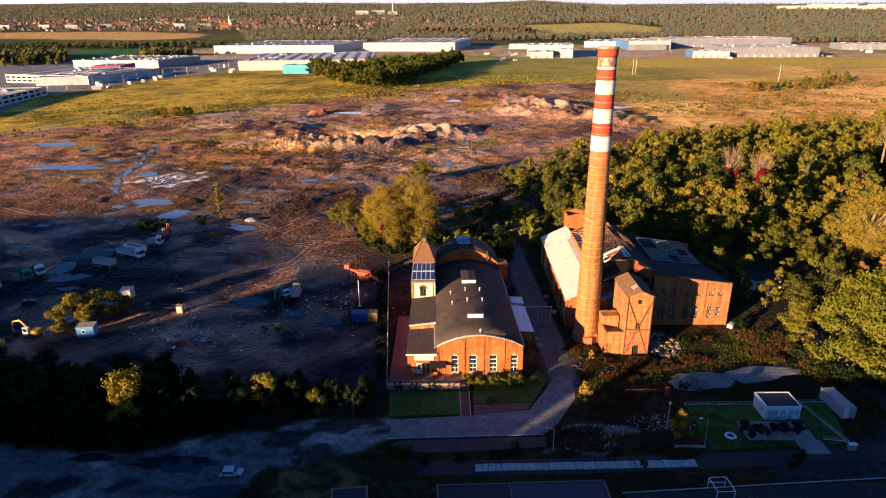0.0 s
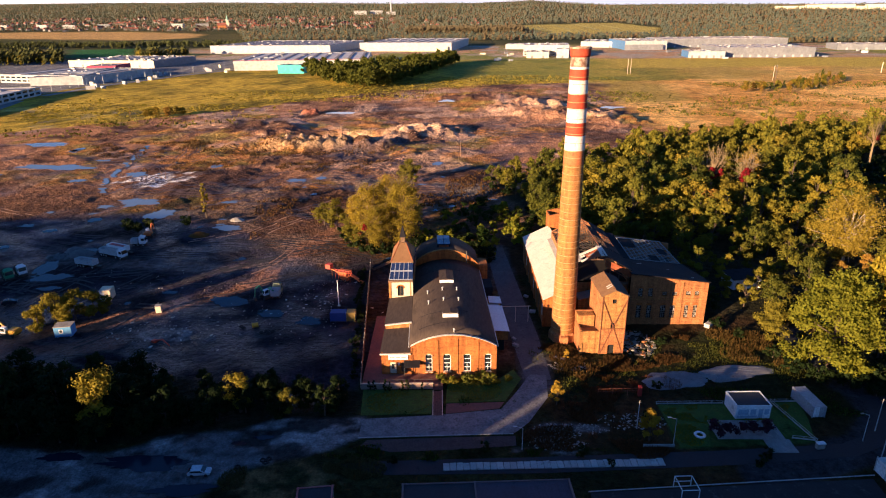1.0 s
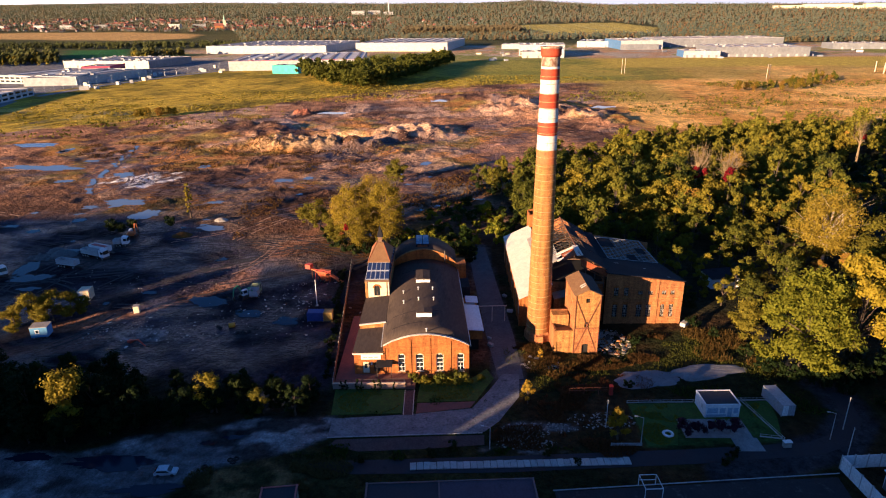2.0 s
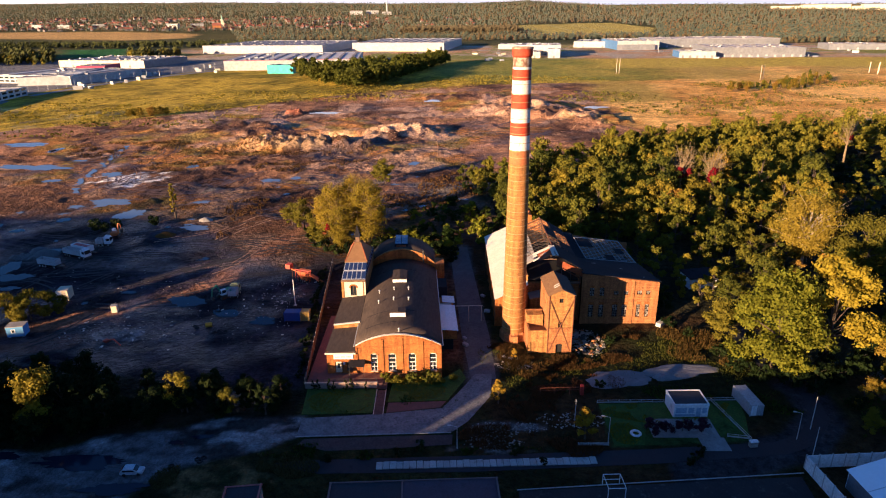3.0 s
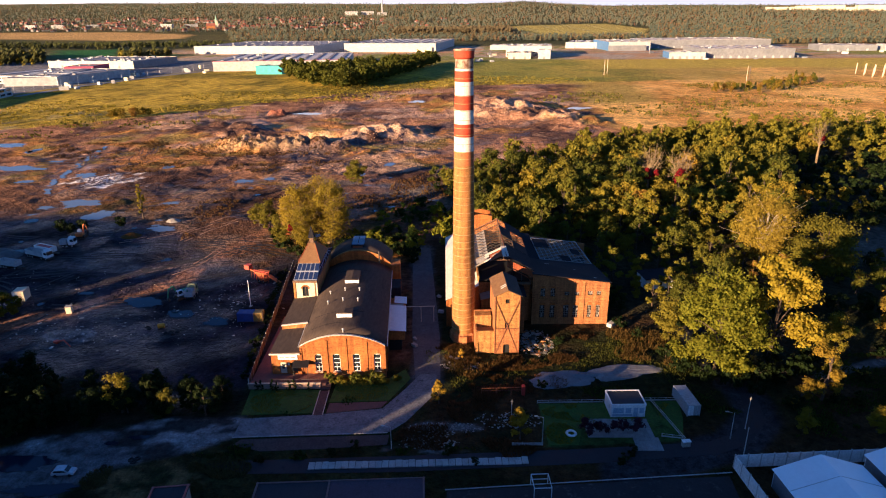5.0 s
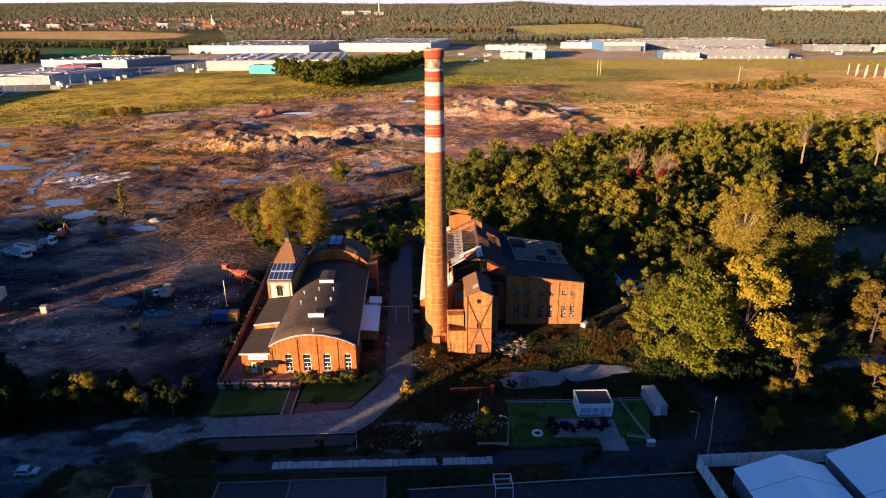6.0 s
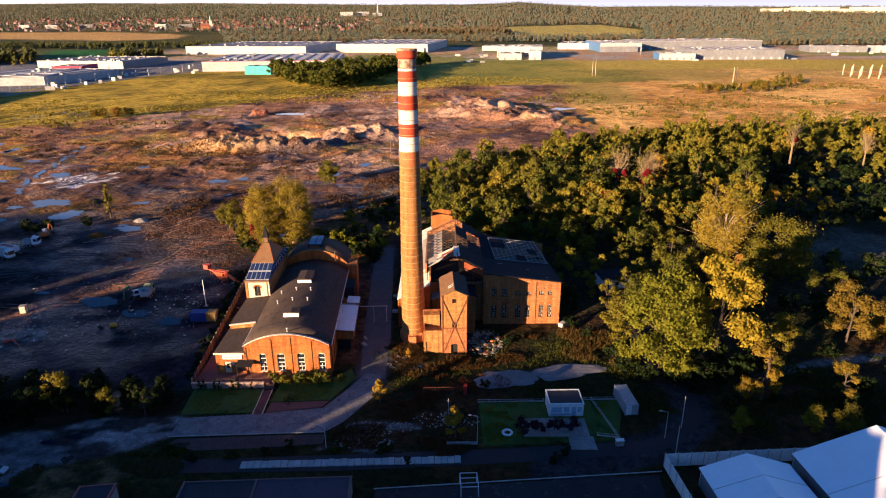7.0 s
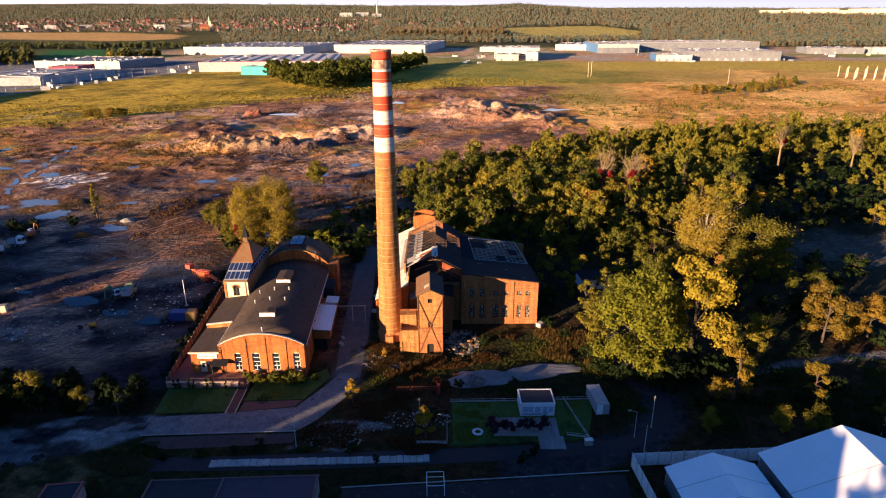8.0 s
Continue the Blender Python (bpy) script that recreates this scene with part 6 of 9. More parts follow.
GREENISH = tree_base("tree", "olive green tree at the edge of the wood", "tree", 205, "round", 15, 6.0, 0.02, 5200, 0.32, LEAF_OLIVE, 30, group="autumn trees")
put_tree(GREENISH, 121, 137, 0.68, 0)
put_tree(GREENISH, 82, 141, 0.8, 40)
BIG_Y = tree_base("tree", "tall spreading tree with dusty yellow crown", "tree", 206, "vase", 26, 10.5, 0.10, 15000, 0.30, LEAF_DUSTY, 80, BARK_PALE, bare=1)
put_tree(BIG_Y, 125, 190, 1.0, 0)
BIG_O = tree_base("tree", "broad olive tree with orange outer leaves", "tree", 207, "broad", 20, 10, 0.05, 9500, 0.38, LEAF_OLIVE, 50)
put_tree(BIG_O, 140, 182, 1.0, 120)
for x, y, s in ((160, 122, 0.5), (133, 107, 0.4), (112, 105, 0.42), (118, 104, 0.5), (98, 104.5, 0.38), (150, 112, 0.45), (128, 124, 0.35), (113, 124, 0.4)):
    put_tree(GREENISH, x, y, s, x * 7)
# clump behind the tower
CLUMP = tree_base("tree", "yellowish green tree with bare twigs showing", "tree", 210, "round", 25, 7.4, 0.0, 17000, 0.24, LEAF_FEATHER, 110, BARK_TWIG, "trees behind the hall", bare=2)
for x, y, s, t in ((-29, 213, 0.95, 0), (-17, 207, 1.04, 80), (-22, 220, 1.0, 300), (-25, 203, 0.72, 200), (-36, 224, 0.66, 160)):
    put_tree(CLUMP, x, y, s, t)
# dark leaf copies for bushes in shade, a brighter copy for lit ones
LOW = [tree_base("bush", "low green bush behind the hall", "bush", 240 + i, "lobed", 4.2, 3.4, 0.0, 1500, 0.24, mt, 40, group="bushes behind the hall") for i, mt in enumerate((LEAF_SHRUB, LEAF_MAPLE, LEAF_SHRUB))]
NOTCH = [(-14, 200), (-12, 224), (-6, 244), (8, 262), (20, 262), (30, 238), (32, 212), (24, 203), (10, 200)]
brush = random.Random(91)
k = 0
while k < 56:
    x, y = brush.uniform(-14, 32), brush.uniform(198, 264)
    if float(inside(NOTCH, np.array([x]), np.array([y]))[0]) > 0:
        put_tree(brush.choice(LOW), x, y, brush.uniform(0.5, 1.05), brush.uniform(0, 360))
        k += 1
for x, y, s in ((14, 201, 1.3), (22, 214, 1.5), (27, 206, 1.4), (4, 204, 1.1), (19, 240, 1.6), (-3, 210, 1.2)):
    put_tree(LOW[1], x, y, s, x * 11, label="rounded green bush, brighter leaves for its sunlit top")
put_tree(DEAD, -19, 211.5, 1.3, 200, label="bare pale tree among yellowing ones")
put_tree(CREEPER, -29.5, 200, 0.5, 20, z=8, label="scarlet creeper on a yellowing tree")
for x, y, s in ((-45, 226, 0.8), (-51, 231, 0.62), (-37, 212, 0.62), (-55, 236, 0.4), (-33, 205, 0.5)):
    put_tree(GREENISH, x, y, s, x * 9, label="green bushy tree behind the hall")
SLIM = tree_base("poplar_tree", "slim young poplar on the waste ground", "tree", 211, "slim", 17, 2.6, 0.05, 1500, 0.38, LEAF_OLIVE, 22)
put_tree(SLIM, -101, 238, 1.0)
put_tree(GREENISH, -22.5, 296, 0.85, 40, label="young olive green tree on the waste ground")
put_tree(GREENISH, -27, 300, 0.6, 90, label="young olive green tree on the waste ground")
# bushes in the yard
YARD_BUSH = tree_base("bush", "olive bushes growing in the coal yard", "bush", 212, "lobed", 9, 5.4, -0.03, 6500, 0.25, LEAF_OLIVE, 60)
put_tree(YARD_BUSH, -104, 146, 0.95)
put_tree(YARD_BUSH, -98, 151.5, 0.8, 70)
put_tree(YARD_BUSH, -108, 142.5, 0.75, 170)
put_tree(YARD_BUSH, -101, 148, 0.9, 250)
for x, y, s in ((-125, 222, 0.35), (-118, 224, 0.3), (-121, 221, 0.28), (-105, 228, 0.3)):
    put_tree(UNDER[0], x, y, s * 3.0, x)
# the belt before the dusty road, its shade put into the leaf colour
SHADE = [tree_base("tree", "dense tree by the road, leaves darkened for its shade", "tree", 220 + i, sh, h, r, 0.0, 3600, 0.34, LEAF_DARK, 28, group="roadside trees") for i, (sh, h, r) in enumerate((("round", 11, 4.8), ("round", 10, 5.2), ("slim", 12, 4.4)))]
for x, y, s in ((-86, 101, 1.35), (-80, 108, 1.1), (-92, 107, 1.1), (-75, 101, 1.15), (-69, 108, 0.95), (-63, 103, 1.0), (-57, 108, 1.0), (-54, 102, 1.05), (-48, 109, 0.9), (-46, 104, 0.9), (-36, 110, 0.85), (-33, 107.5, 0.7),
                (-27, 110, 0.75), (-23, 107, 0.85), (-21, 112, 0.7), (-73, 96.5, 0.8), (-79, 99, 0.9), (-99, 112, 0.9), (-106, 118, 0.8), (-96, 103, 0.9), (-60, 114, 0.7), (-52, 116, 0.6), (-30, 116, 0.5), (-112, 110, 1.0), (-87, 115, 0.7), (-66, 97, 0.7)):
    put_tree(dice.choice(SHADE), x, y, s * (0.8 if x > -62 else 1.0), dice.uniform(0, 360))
BELT_ROAD = [(-104, 118), (-99, 98), (-88, 94.5), (-72, 94.8), (-60, 98.5), (-44, 102.6), (-20, 106), (-18, 114), (-34, 118), (-60, 118), (-84, 119)]
grove = random.Random(64)
k = 0
while k < 62:
    x, y = grove.uniform(-104, -18), grove.uniform(94, 119)
    if float(inside(BELT_ROAD, np.array([x]), np.array([y]))[0]) < 0.8:
        continue
    k += 1
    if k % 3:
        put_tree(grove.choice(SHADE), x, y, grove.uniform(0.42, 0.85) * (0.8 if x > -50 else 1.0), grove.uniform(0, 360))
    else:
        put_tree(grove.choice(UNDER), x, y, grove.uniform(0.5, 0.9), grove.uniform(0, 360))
# lighter leaf colour stands for the sunlit trees of the belt
LIT = tree_base("tree", "tree among dark ones, lighter leaves for the sun on it", "tree", 230, "round", 14.5, 4.8, 0.05, 4600, 0.3, LEAF_OLIVE, 28, group="roadside trees")
put_tree(LIT, -66.5, 100.5, 1.0, 0)
put_tree(LIT, -41, 107.5, 0.66, 130, label="olive tree with sunlit top among dark ones")
put_tree(LIT, -30.5, 107, 0.44, 240, label="olive tree with sunlit top among dark ones")
# small bright bushes by the drive and the plot
GOLD = tree_base("bush", "small golden bush beside the drive", "bush", 231, "cone", 6.4, 2.5, 0.0, 1500, 0.26, LEAF_YELLOW, 18)
put_tree(GOLD, 25.4, 112.5, 1.0)
put_tree(GOLD, 41.8, 101, 1.3, 60, label="narrow golden bush by a low wall")
put_tree(GOLD, 30, 131, 0.5, 30, label="green sapling at the chimney foot")
for x, y, s in ((72, 148.5, 0.5), (75, 143, 0.45), (54, 139, 0.4), (79, 133, 0.5), (48, 119, 0.3), (43, 107, 0.35), (10, 97, 0.3), (6, 95, 0.25), (-7, 93, 0.28), (28, 96, 0.3), (60, 94.5, 0.32), (33, 93.6, 0.2), (62.5, 97, 0.3)):
    put_tree(dice.choice(UNDER), x, y, s * 1.4, x * 13)
HEDGE = tree_base("bush", "rounded clipped shrub before the brick front", "bush", 232, "round", 3.4, 2.1, 0.0, 900, 0.22, LEAF_GREEN, 12, group="shrubs before the hall")
for x, y, s in ((1.2, 119.6, 0.95), (3.4, 119.4, 0.9), (5.8, 119.8, 1.05), (8.0, 120.2, 0.8), (10.6, 119.8, 1.0), (12.6, 120, 0.9), (15.6, 121, 0.7)):
    put_tree(HEDGE, x, y, s, x * 31)
PURPLE = tree_base("bush", "dark purple-leaved shrub on the paved plot", "bush", 233, "round", 3.2, 2.0, 0.05, 800, 0.22, LEAF_PURPLE, 12, group="purple shrubs")
for x, y, s in ((55.6, 103, 1.15), (58.2, 103.6, 0.9), (61.4, 104, 1.05), (64.4, 104, 1.05)):
    put_tree(PURPLE, x, y, s, x * 17)
THUJA = tree_base("thuja", "small dark columnar conifer", "conifer", 234, "cone", 3.0, 0.9, 0.0, 1300, 0.13, LEAF_DARK, 14, group="conifers along the terrace")
for i, x in enumerate((-15.2, -14.1, -11.6, -10.7, -8.0, -6.8, -3.4)):
    put_tree(THUJA, x, 116.3, 0.85 + 0.1 * (i % 3), x * 40)


def tufts(name, label, category, places, material, count, size, seed, height=0.8):
    """Weeds too many to count: upright sprays over a few patches (x, y, rx, ry)."""
    rng = np.random.default_rng(seed)
    area = np.array([a * b for _, _, a, b in places], float)
    k = rng.choice(len(places), count, p=area / area.sum())
    pl = np.array(places)[k]
    ang, rr = rng.uniform(0, 2 * np.pi, count), np.sqrt(rng.uniform(0, 1, count))
    x, y = pl[:, 0] + pl[:, 2] * rr * np.cos(ang), pl[:, 1] + pl[:, 3] * rr * np.sin(ang)
    keep = fbm(x, y, 6, 3, seed) + 0.5 * fbm(x, y, 40, 2, seed + 1) > 0.05
    x, y = x[keep], y[keep]
    n = len(x)
    z = land_z(x, y)
    t = rng.uniform(0, np.pi, n)
    s, h = size * rng.uniform(0.5, 1.4, n), height * rng.uniform(0.4, 1.5, n)
    dx, dy = np.cos(t) * s, np.sin(t) * s
    lx, ly = rng.normal(size=n) * h * 0.35, rng.normal(size=n) * h * 0.35
    v = np.stack([np.stack([x - dx, y - dy, z - 0.05], 1), np.stack([x + dx, y + dy, z - 0.05], 1), np.stack([x + dx * 0.7 + lx, y + dy * 0.7 + ly, z + h], 1), np.stack([x - dx * 0.7 + lx, y - dy * 0.7 + ly, z + h * 0.8], 1)], 1).reshape(-1, 3)
    ob = part_of(name, array_mesh(name, v, np.arange(4 * n).reshape(-1, 4), material), material)
    return tagged(ob, label, category, kind="stuff")


tufts("weeds", "dry rust-brown weeds round the ruins", "weeds", [(38, 129, 12, 3.5), (28, 133, 5, 5), (60, 139, 10, 4), (50, 131, 8, 3), (34, 121, 9, 3)], WEED_DRY, 30000, 0.06, 41, 0.6)
tufts("weeds", "reddish dry weeds by the paved plot", "weeds", [(34, 111, 7, 6), (25, 101, 8, 4), (40, 117, 8, 3), (48, 121, 6, 3), (36, 98, 9, 3)], WEED_RED, 20000, 0.06, 42, 0.45)
tufts("grass", "rough green grass on verges and lawns", "grass", [(-8, 111, 7, 3.5), (10, 113, 7, 3), (16, 119, 3, 6), (5, 95.5, 18, 2), (30, 96, 14, 2), (60, 117, 14, 2.5), (85, 118, 8, 8), (125, 112, 30, 8), (130, 128, 24, 8), (100, 106, 10, 4), (-6, 94.4, 14, 1.2), (20, 97, 12, 1.0), (-10, 96.5, 5, 1.5)], LEAF_SHRUB, 22000, 0.13, 43, 0.4)
tufts("grass", "straggling dry grass on the road verge", "grass", [(-26, 87.5, 12, 5), (-14, 91, 6, 3), (-20, 94, 6, 2)], WEED_VERGE, 14000, 0.06, 49, 0.4)
tufts("grass", "tall dry grass on the waste ground", "grass", [(-85, 250, 30, 10), (-60, 262, 30, 9), (-100, 372, 60, 14), (-150, 330, 26, 16), (-78, 218, 8, 5), (-84, 236, 8, 5), (-20, 255, 30, 20), (-60, 330, 40, 16), (-195, 380, 40, 30), (10, 290, 16, 30)], WEED_DRY, 26000, 0.22, 44, 0.6)
tufts("grass", "scrubby grass and young growth on the dry field", "grass", [(200, 540, 60, 40), (300, 600, 90, 50), (150, 620, 60, 40), (380, 720, 120, 40), (330, 480, 90, 60), (250, 440, 70, 25), (-230, 470, 60, 20), (-300, 430, 60, 14)], LEAF_OLIVE, 9000, 0.7, 45, 1.1)
tufts("weeds", "tall golden grasses beside the ruin", "weeds", [(76, 141, 6, 6), (72, 134, 5, 4), (80, 133, 4, 6), (70, 144, 3, 3), (32, 126, 8, 3)], WEED_GOLD, 5000, 0.05, 50, 0.8)
tufts("weeds", "low green scrub among the dry weeds", "weeds", [(40, 127.5, 13, 4), (60, 137, 13, 7), (74, 133, 9, 10), (54, 128, 9, 4), (82, 122, 6, 6), (33, 119, 8, 5), (24, 136, 3, 10)], LEAF_GREEN, 9000, 0.06, 46, 0.35)
tufts("grass", "tall golden grass standing in the meadow", "grass", [(-260, 520, 120, 60), (-150, 640, 120, 50), (-330, 560, 60, 70), (-60, 740, 90, 60), (60, 790, 120, 50)], LEAF_GOLD, 9000, 0.9, 47, 0.8)
for x, y, s in ((-23, 201, 0.9), (-27, 200, 0.8), (-31, 203, 1.0), (-17, 199, 0.9), (-36, 207, 0.8), (-13, 200, 1.0), (-40, 216, 1.0)):
    put_tree(UNDER[1], x, y, s, x * 5)
tufts("grass", "short green lawn grass", "grass", [(-8.5, 112, 7, 4.5), (8, 117, 6, 4), (58, 110, 11, 3.5), (50, 103, 3, 3.5), (73.5, 110, 2.5, 4)], LEAF_GREEN, 14000, 0.09, 48, 0.2)
# thicket at the foot of the near trees
for i in range(58):
    x, y = dice.uniform(78, 165), dice.uniform(103, 160)
    if (x < 95 and y < 121) or abs(y - (126 + (x - 112) * 0.2)) < 3.5 or (x < 86 and y > 128):
        continue
    put_tree(dice.choice(UNDER), x, y, dice.uniform(0.5, 1.0), dice.uniform(0, 360))
for i in range(16):
    put_tree(dice.choice(UNDER), dice.uniform(-26, 14), dice.uniform(190, 216), dice.uniform(0.6, 1.1), dice.uniform(0, 360))

# ---- terrace, paths, fences and plots near the hall ----
for i in range(22):
    put_tree(grove.choice(UNDER), -19.5 - i * 0.37 + grove.uniform(-1.2, 0.3), 121 + i * 3.0, grove.uniform(0.22, 0.5), grove.uniform(0, 360), label="dark weedy bush along the yard fence")
# asphalt set darker than its own tone to deepen the shade on it
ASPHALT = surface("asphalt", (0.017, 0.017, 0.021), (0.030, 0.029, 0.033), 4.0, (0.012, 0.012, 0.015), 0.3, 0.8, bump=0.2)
ROAD_WORN = surface("worn_concrete_road", (0.095, 0.093, 0.10), (0.235, 0.228, 0.222), 2.6, (0.05, 0.049, 0.053), 0.5, 0.75, bump=0.4, grain=(0.55, 1.4))
DRIVE_DARK = surface("dark_drive", (0.07, 0.068, 0.072), (0.13, 0.124, 0.122), 3.0, (0.045, 0.044, 0.047), 0.5, 0.85, bump=0.3, grain=(0.6, 1.35))
PAVER_RED = surface("red_paving", (0.11, 0.052, 0.045), (0.165, 0.075, 0.058), 1.5, (0.085, 0.045, 0.04), 0.2, 0.9, obj=0.15)
PAVER_GREY = surface("grey_paving", (0.20, 0.195, 0.19), (0.27, 0.26, 0.25), 1.5, (0.15, 0.145, 0.14), 0.2, 0.9, obj=0.12)
WALL_PINK = surface("pink_render", (0.36, 0.22, 0.17), (0.45, 0.29, 0.22), 1.5, (0.28, 0.16, 0.12), 0.2, 0.9)
TENT_WHITE = surface("tent_white", (0.88, 0.89, 0.9), (0.93, 0.94, 0.95), 5.0, None, 0.6, 0.4, bump=0.03, grain=(0.96, 1.03))
TENT_GREY = surface("tent_wall_grey", (0.13, 0.13, 0.14), (0.18, 0.18, 0.19), 3.0, None, 0.4, 0.7)
CABIN_BLUE = surface("cabin_blue", (0.30, 0.38, 0.48), (0.36, 0.44, 0.55), 1.5, None, 0.3, 0.5)
ROOF_BROWN = surface("roof_brown", (0.06, 0.045, 0.06), (0.085, 0.06, 0.075), 4.0, (0.045, 0.035, 0.045), 0.3, 0.8)
ROOF_BLACK = surface("roof_black", (0.02, 0.021, 0.026), (0.034, 0.034, 0.04), 3.0, None, 0.3, 0.7)
CONT_GREY = surface("container_grey", (0.30, 0.29, 0.30), (0.38, 0.37, 0.37), 1.5, (0.24, 0.2, 0.18), 0.3, 0.55)


def sheet(name, outline, z, t, material, label, category, kind="structure"):
    bm = prismed(outline, z - t, z, "z")
    return single(name, bm, material, label, category, kind=kind)


sheet("road", [(-14.8, 99.9), (0, 101), (16, 102.6), (19, 106), (23.8, 115), (24.4, 124), (20.6, 124), (17.5, 117.5), (13.6, 110.4), (0, 107.8), (-15, 106)], 0.04, 0.3, ROAD_WORN, "worn pale concrete road before the hall", "road")
sheet("road", [(25.3, 122), (24.3, 142), (18.0, 207), (11.8, 207), (17.2, 142), (19.6, 122)], 0.035, 0.3, DRIVE_DARK, "worn concrete drive between hall and ruin", "road")
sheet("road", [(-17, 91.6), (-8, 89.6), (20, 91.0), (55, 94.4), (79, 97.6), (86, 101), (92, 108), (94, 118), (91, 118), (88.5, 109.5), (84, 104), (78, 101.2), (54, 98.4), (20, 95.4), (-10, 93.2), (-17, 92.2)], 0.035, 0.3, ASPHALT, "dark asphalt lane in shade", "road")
sheet("pavement", [(-14, 97.6), (-8, 95.9), (4, 97), (16, 98.6), (16, 101.6), (0, 100.4), (-13, 99.3)], 0.03, 0.3, surface("red_grit", (0.04, 0.031, 0.03), (0.075, 0.056, 0.052), 2.0, (0.03, 0.027, 0.025), 0.4, 0.95, bump=0.4, grain=(0.5, 1.4)), "reddish gritted strip beside the road", "pavement")
# kerbs along the concrete road
kerb_group = "kerb stones along the road"
for i in range(30):
    x = -14.4 + i * 1.02
    y = 100.15 + (x + 14.4) * 0.078
    if x < 15.5:
        ob = part("kerb", boxed(-0.49, 0.49, -0.09, 0.09, -0.05, 0.14, 0.02), CONCRETE)
        ob.matrix_world = pose(x, y - 0.25, 0, 0, 0, 4.4)
        tagged(ob, "concrete kerb stone along the worn road", "kerb", kerb_group, "structure")

# row of concrete slabs along the lane
slab_me = None
strip = base_of("slab_strip", pose(2.3, 91.0, 0, 0, 0, 3.9), "row of tilted pale concrete slabs along the lane", "slab row")
for i in range(33):
    if slab_me is None:
        first = part("slab", boxed(0.04, 1.19, 0, 1.9, -0.1, 0.17, 0.03), CONCRETE, strip)
        slab_me = first.data
        ob = first
    else:
        ob = part_of("slab", slab_me, CONCRETE, strip)
    ob.matrix_local = pose(i * 1.235, dice.uniform(-0.06, 0.06), dice.uniform(-0.03, 0.06), dice.uniform(-2.5, 2.5), dice.uniform(-2, 2), dice.uniform(-1.5, 1.5))

# brick path to the steps, terrace with its pink wall and steps
path = base_of("brick_path", pose(0.35, 107.7, 0, 0, 0, 3), "narrow red brick path between pale edgings", "path", kind="structure")
pav = None
for j in range(20):
    for i in range(4):
        if pav is None:
            ob = part("paver", boxed(0.01, 0.44, 0.01, 0.44, -0.05, 0.06), PAVER_RED, path)
            pav = ob.data
        else:
            ob = part_of("paver", pav, PAVER_RED, path)
        ob.matrix_local = pose(-0.9 + i * 0.45, j * 0.45, dice.uniform(-0.008, 0.008), dice.uniform(-0.6, 0.6), dice.uniform(-0.6, 0.6), 0)
for s in (-1.08, 0.92):
    part("edging", boxed(s, s + 0.16, 0, 9.1, -0.05, 0.16), STONE_TRIM, path)
ter = base_of("terrace", pose(-7.6, 117.2, 0, 0, 0, 2.6), "raised red terrace with pink retaining wall and steps", "terrace", kind="structure")
part("slab", boxed(-9.4, 7.6, 0.35, 5.0, 0, 1.05), PAVER_RED, ter)
part("retaining_wall", boxed(-9.6, 6.4, 0.0, 0.35, 0, 1.35), WALL_PINK, ter)
part("coping", boxed(-9.7, 6.5, -0.06, 0.42, 1.35, 1.45), STONE_TRIM, ter)
for i in range(6):
    part("step", boxed(6.4, 8.6, -0.4 + i * 0.32, 0.4 + i * 0.32, 0, 0.17 * (i + 1)), PAVER_RED, ter)
part("side_paving", boxed(-9.4, -5.2, 5.0, 34, 0, 0.9), PAVER_RED, ter)
bm = bmesh.new()
for x in np.arange(-9.3, 6.4, 1.3):
    tube(bm, (x, 0.2, 1.45), (x, 0.2, 2.3), 0.03, None, 4)
tube(bm, (-9.3, 0.2, 2.3), (6.3, 0.2, 2.3), 0.035, None, 5)
part("railing", bm, STEEL, ter)

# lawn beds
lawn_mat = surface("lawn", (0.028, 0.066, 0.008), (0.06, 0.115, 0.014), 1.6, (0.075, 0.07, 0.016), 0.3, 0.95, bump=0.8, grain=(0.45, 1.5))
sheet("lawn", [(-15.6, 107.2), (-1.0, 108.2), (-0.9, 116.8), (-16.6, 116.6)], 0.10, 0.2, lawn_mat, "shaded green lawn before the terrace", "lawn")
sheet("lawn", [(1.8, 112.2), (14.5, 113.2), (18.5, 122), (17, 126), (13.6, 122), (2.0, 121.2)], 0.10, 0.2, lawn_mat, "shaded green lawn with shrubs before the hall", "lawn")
sheet("pavement", [(2.0, 108.3), (13.2, 110.6), (14.3, 112.9), (2.0, 111.9)], 0.07, 0.2, PAVER_RED, "patchy red paved strip by the lawn", "pavement")

# fence on the west side of the hall
fence = base_of("fence", pose(-17.3, 117.5, 0, 0, 0, 7.0), "leaning boarded yard fence along the hall", "fence")
for i in range(31):
    part("post", boxed(-0.08, 0.08, i * 2.4 - 0.08, i * 2.4 + 0.08, 0, 2.3), CONCRETE, fence)
    if i < 30:
        pb = part("panel", boxed(-0.04, 0.04, i * 2.4 + 0.08, (i + 1) * 2.4 - 0.08, 0.1, 2.1), TIMBER if i % 4 else STEEL, fence)
        pb.rotation_euler = (0, radians(dice.uniform(-2, 2)), 0)

# shed plot with lawn, fence, cabin, container
sheet("lawn", [(46.6, 112.8), (70.2, 114.3), (70.9, 107.5), (69, 106.5), (55.2, 107.4), (53, 99.6), (47.2, 99.2)], 0.06, 0.2, lawn_mat, "trim dark lawn round the white cabin", "lawn")
sheet("lawn", [(70.8, 114.4), (76.6, 114.9), (75.6, 108.8), (73.6, 102), (70.9, 107.5)], 0.06, 0.2, lawn_mat, "trim dark lawn beside the grey container", "lawn")
pv = base_of("paved_plot", pose(55.2, 101.9, 0, 0, 0, 1.5), "grey slab paving before the white cabin", "pavement", kind="structure")
slab = None
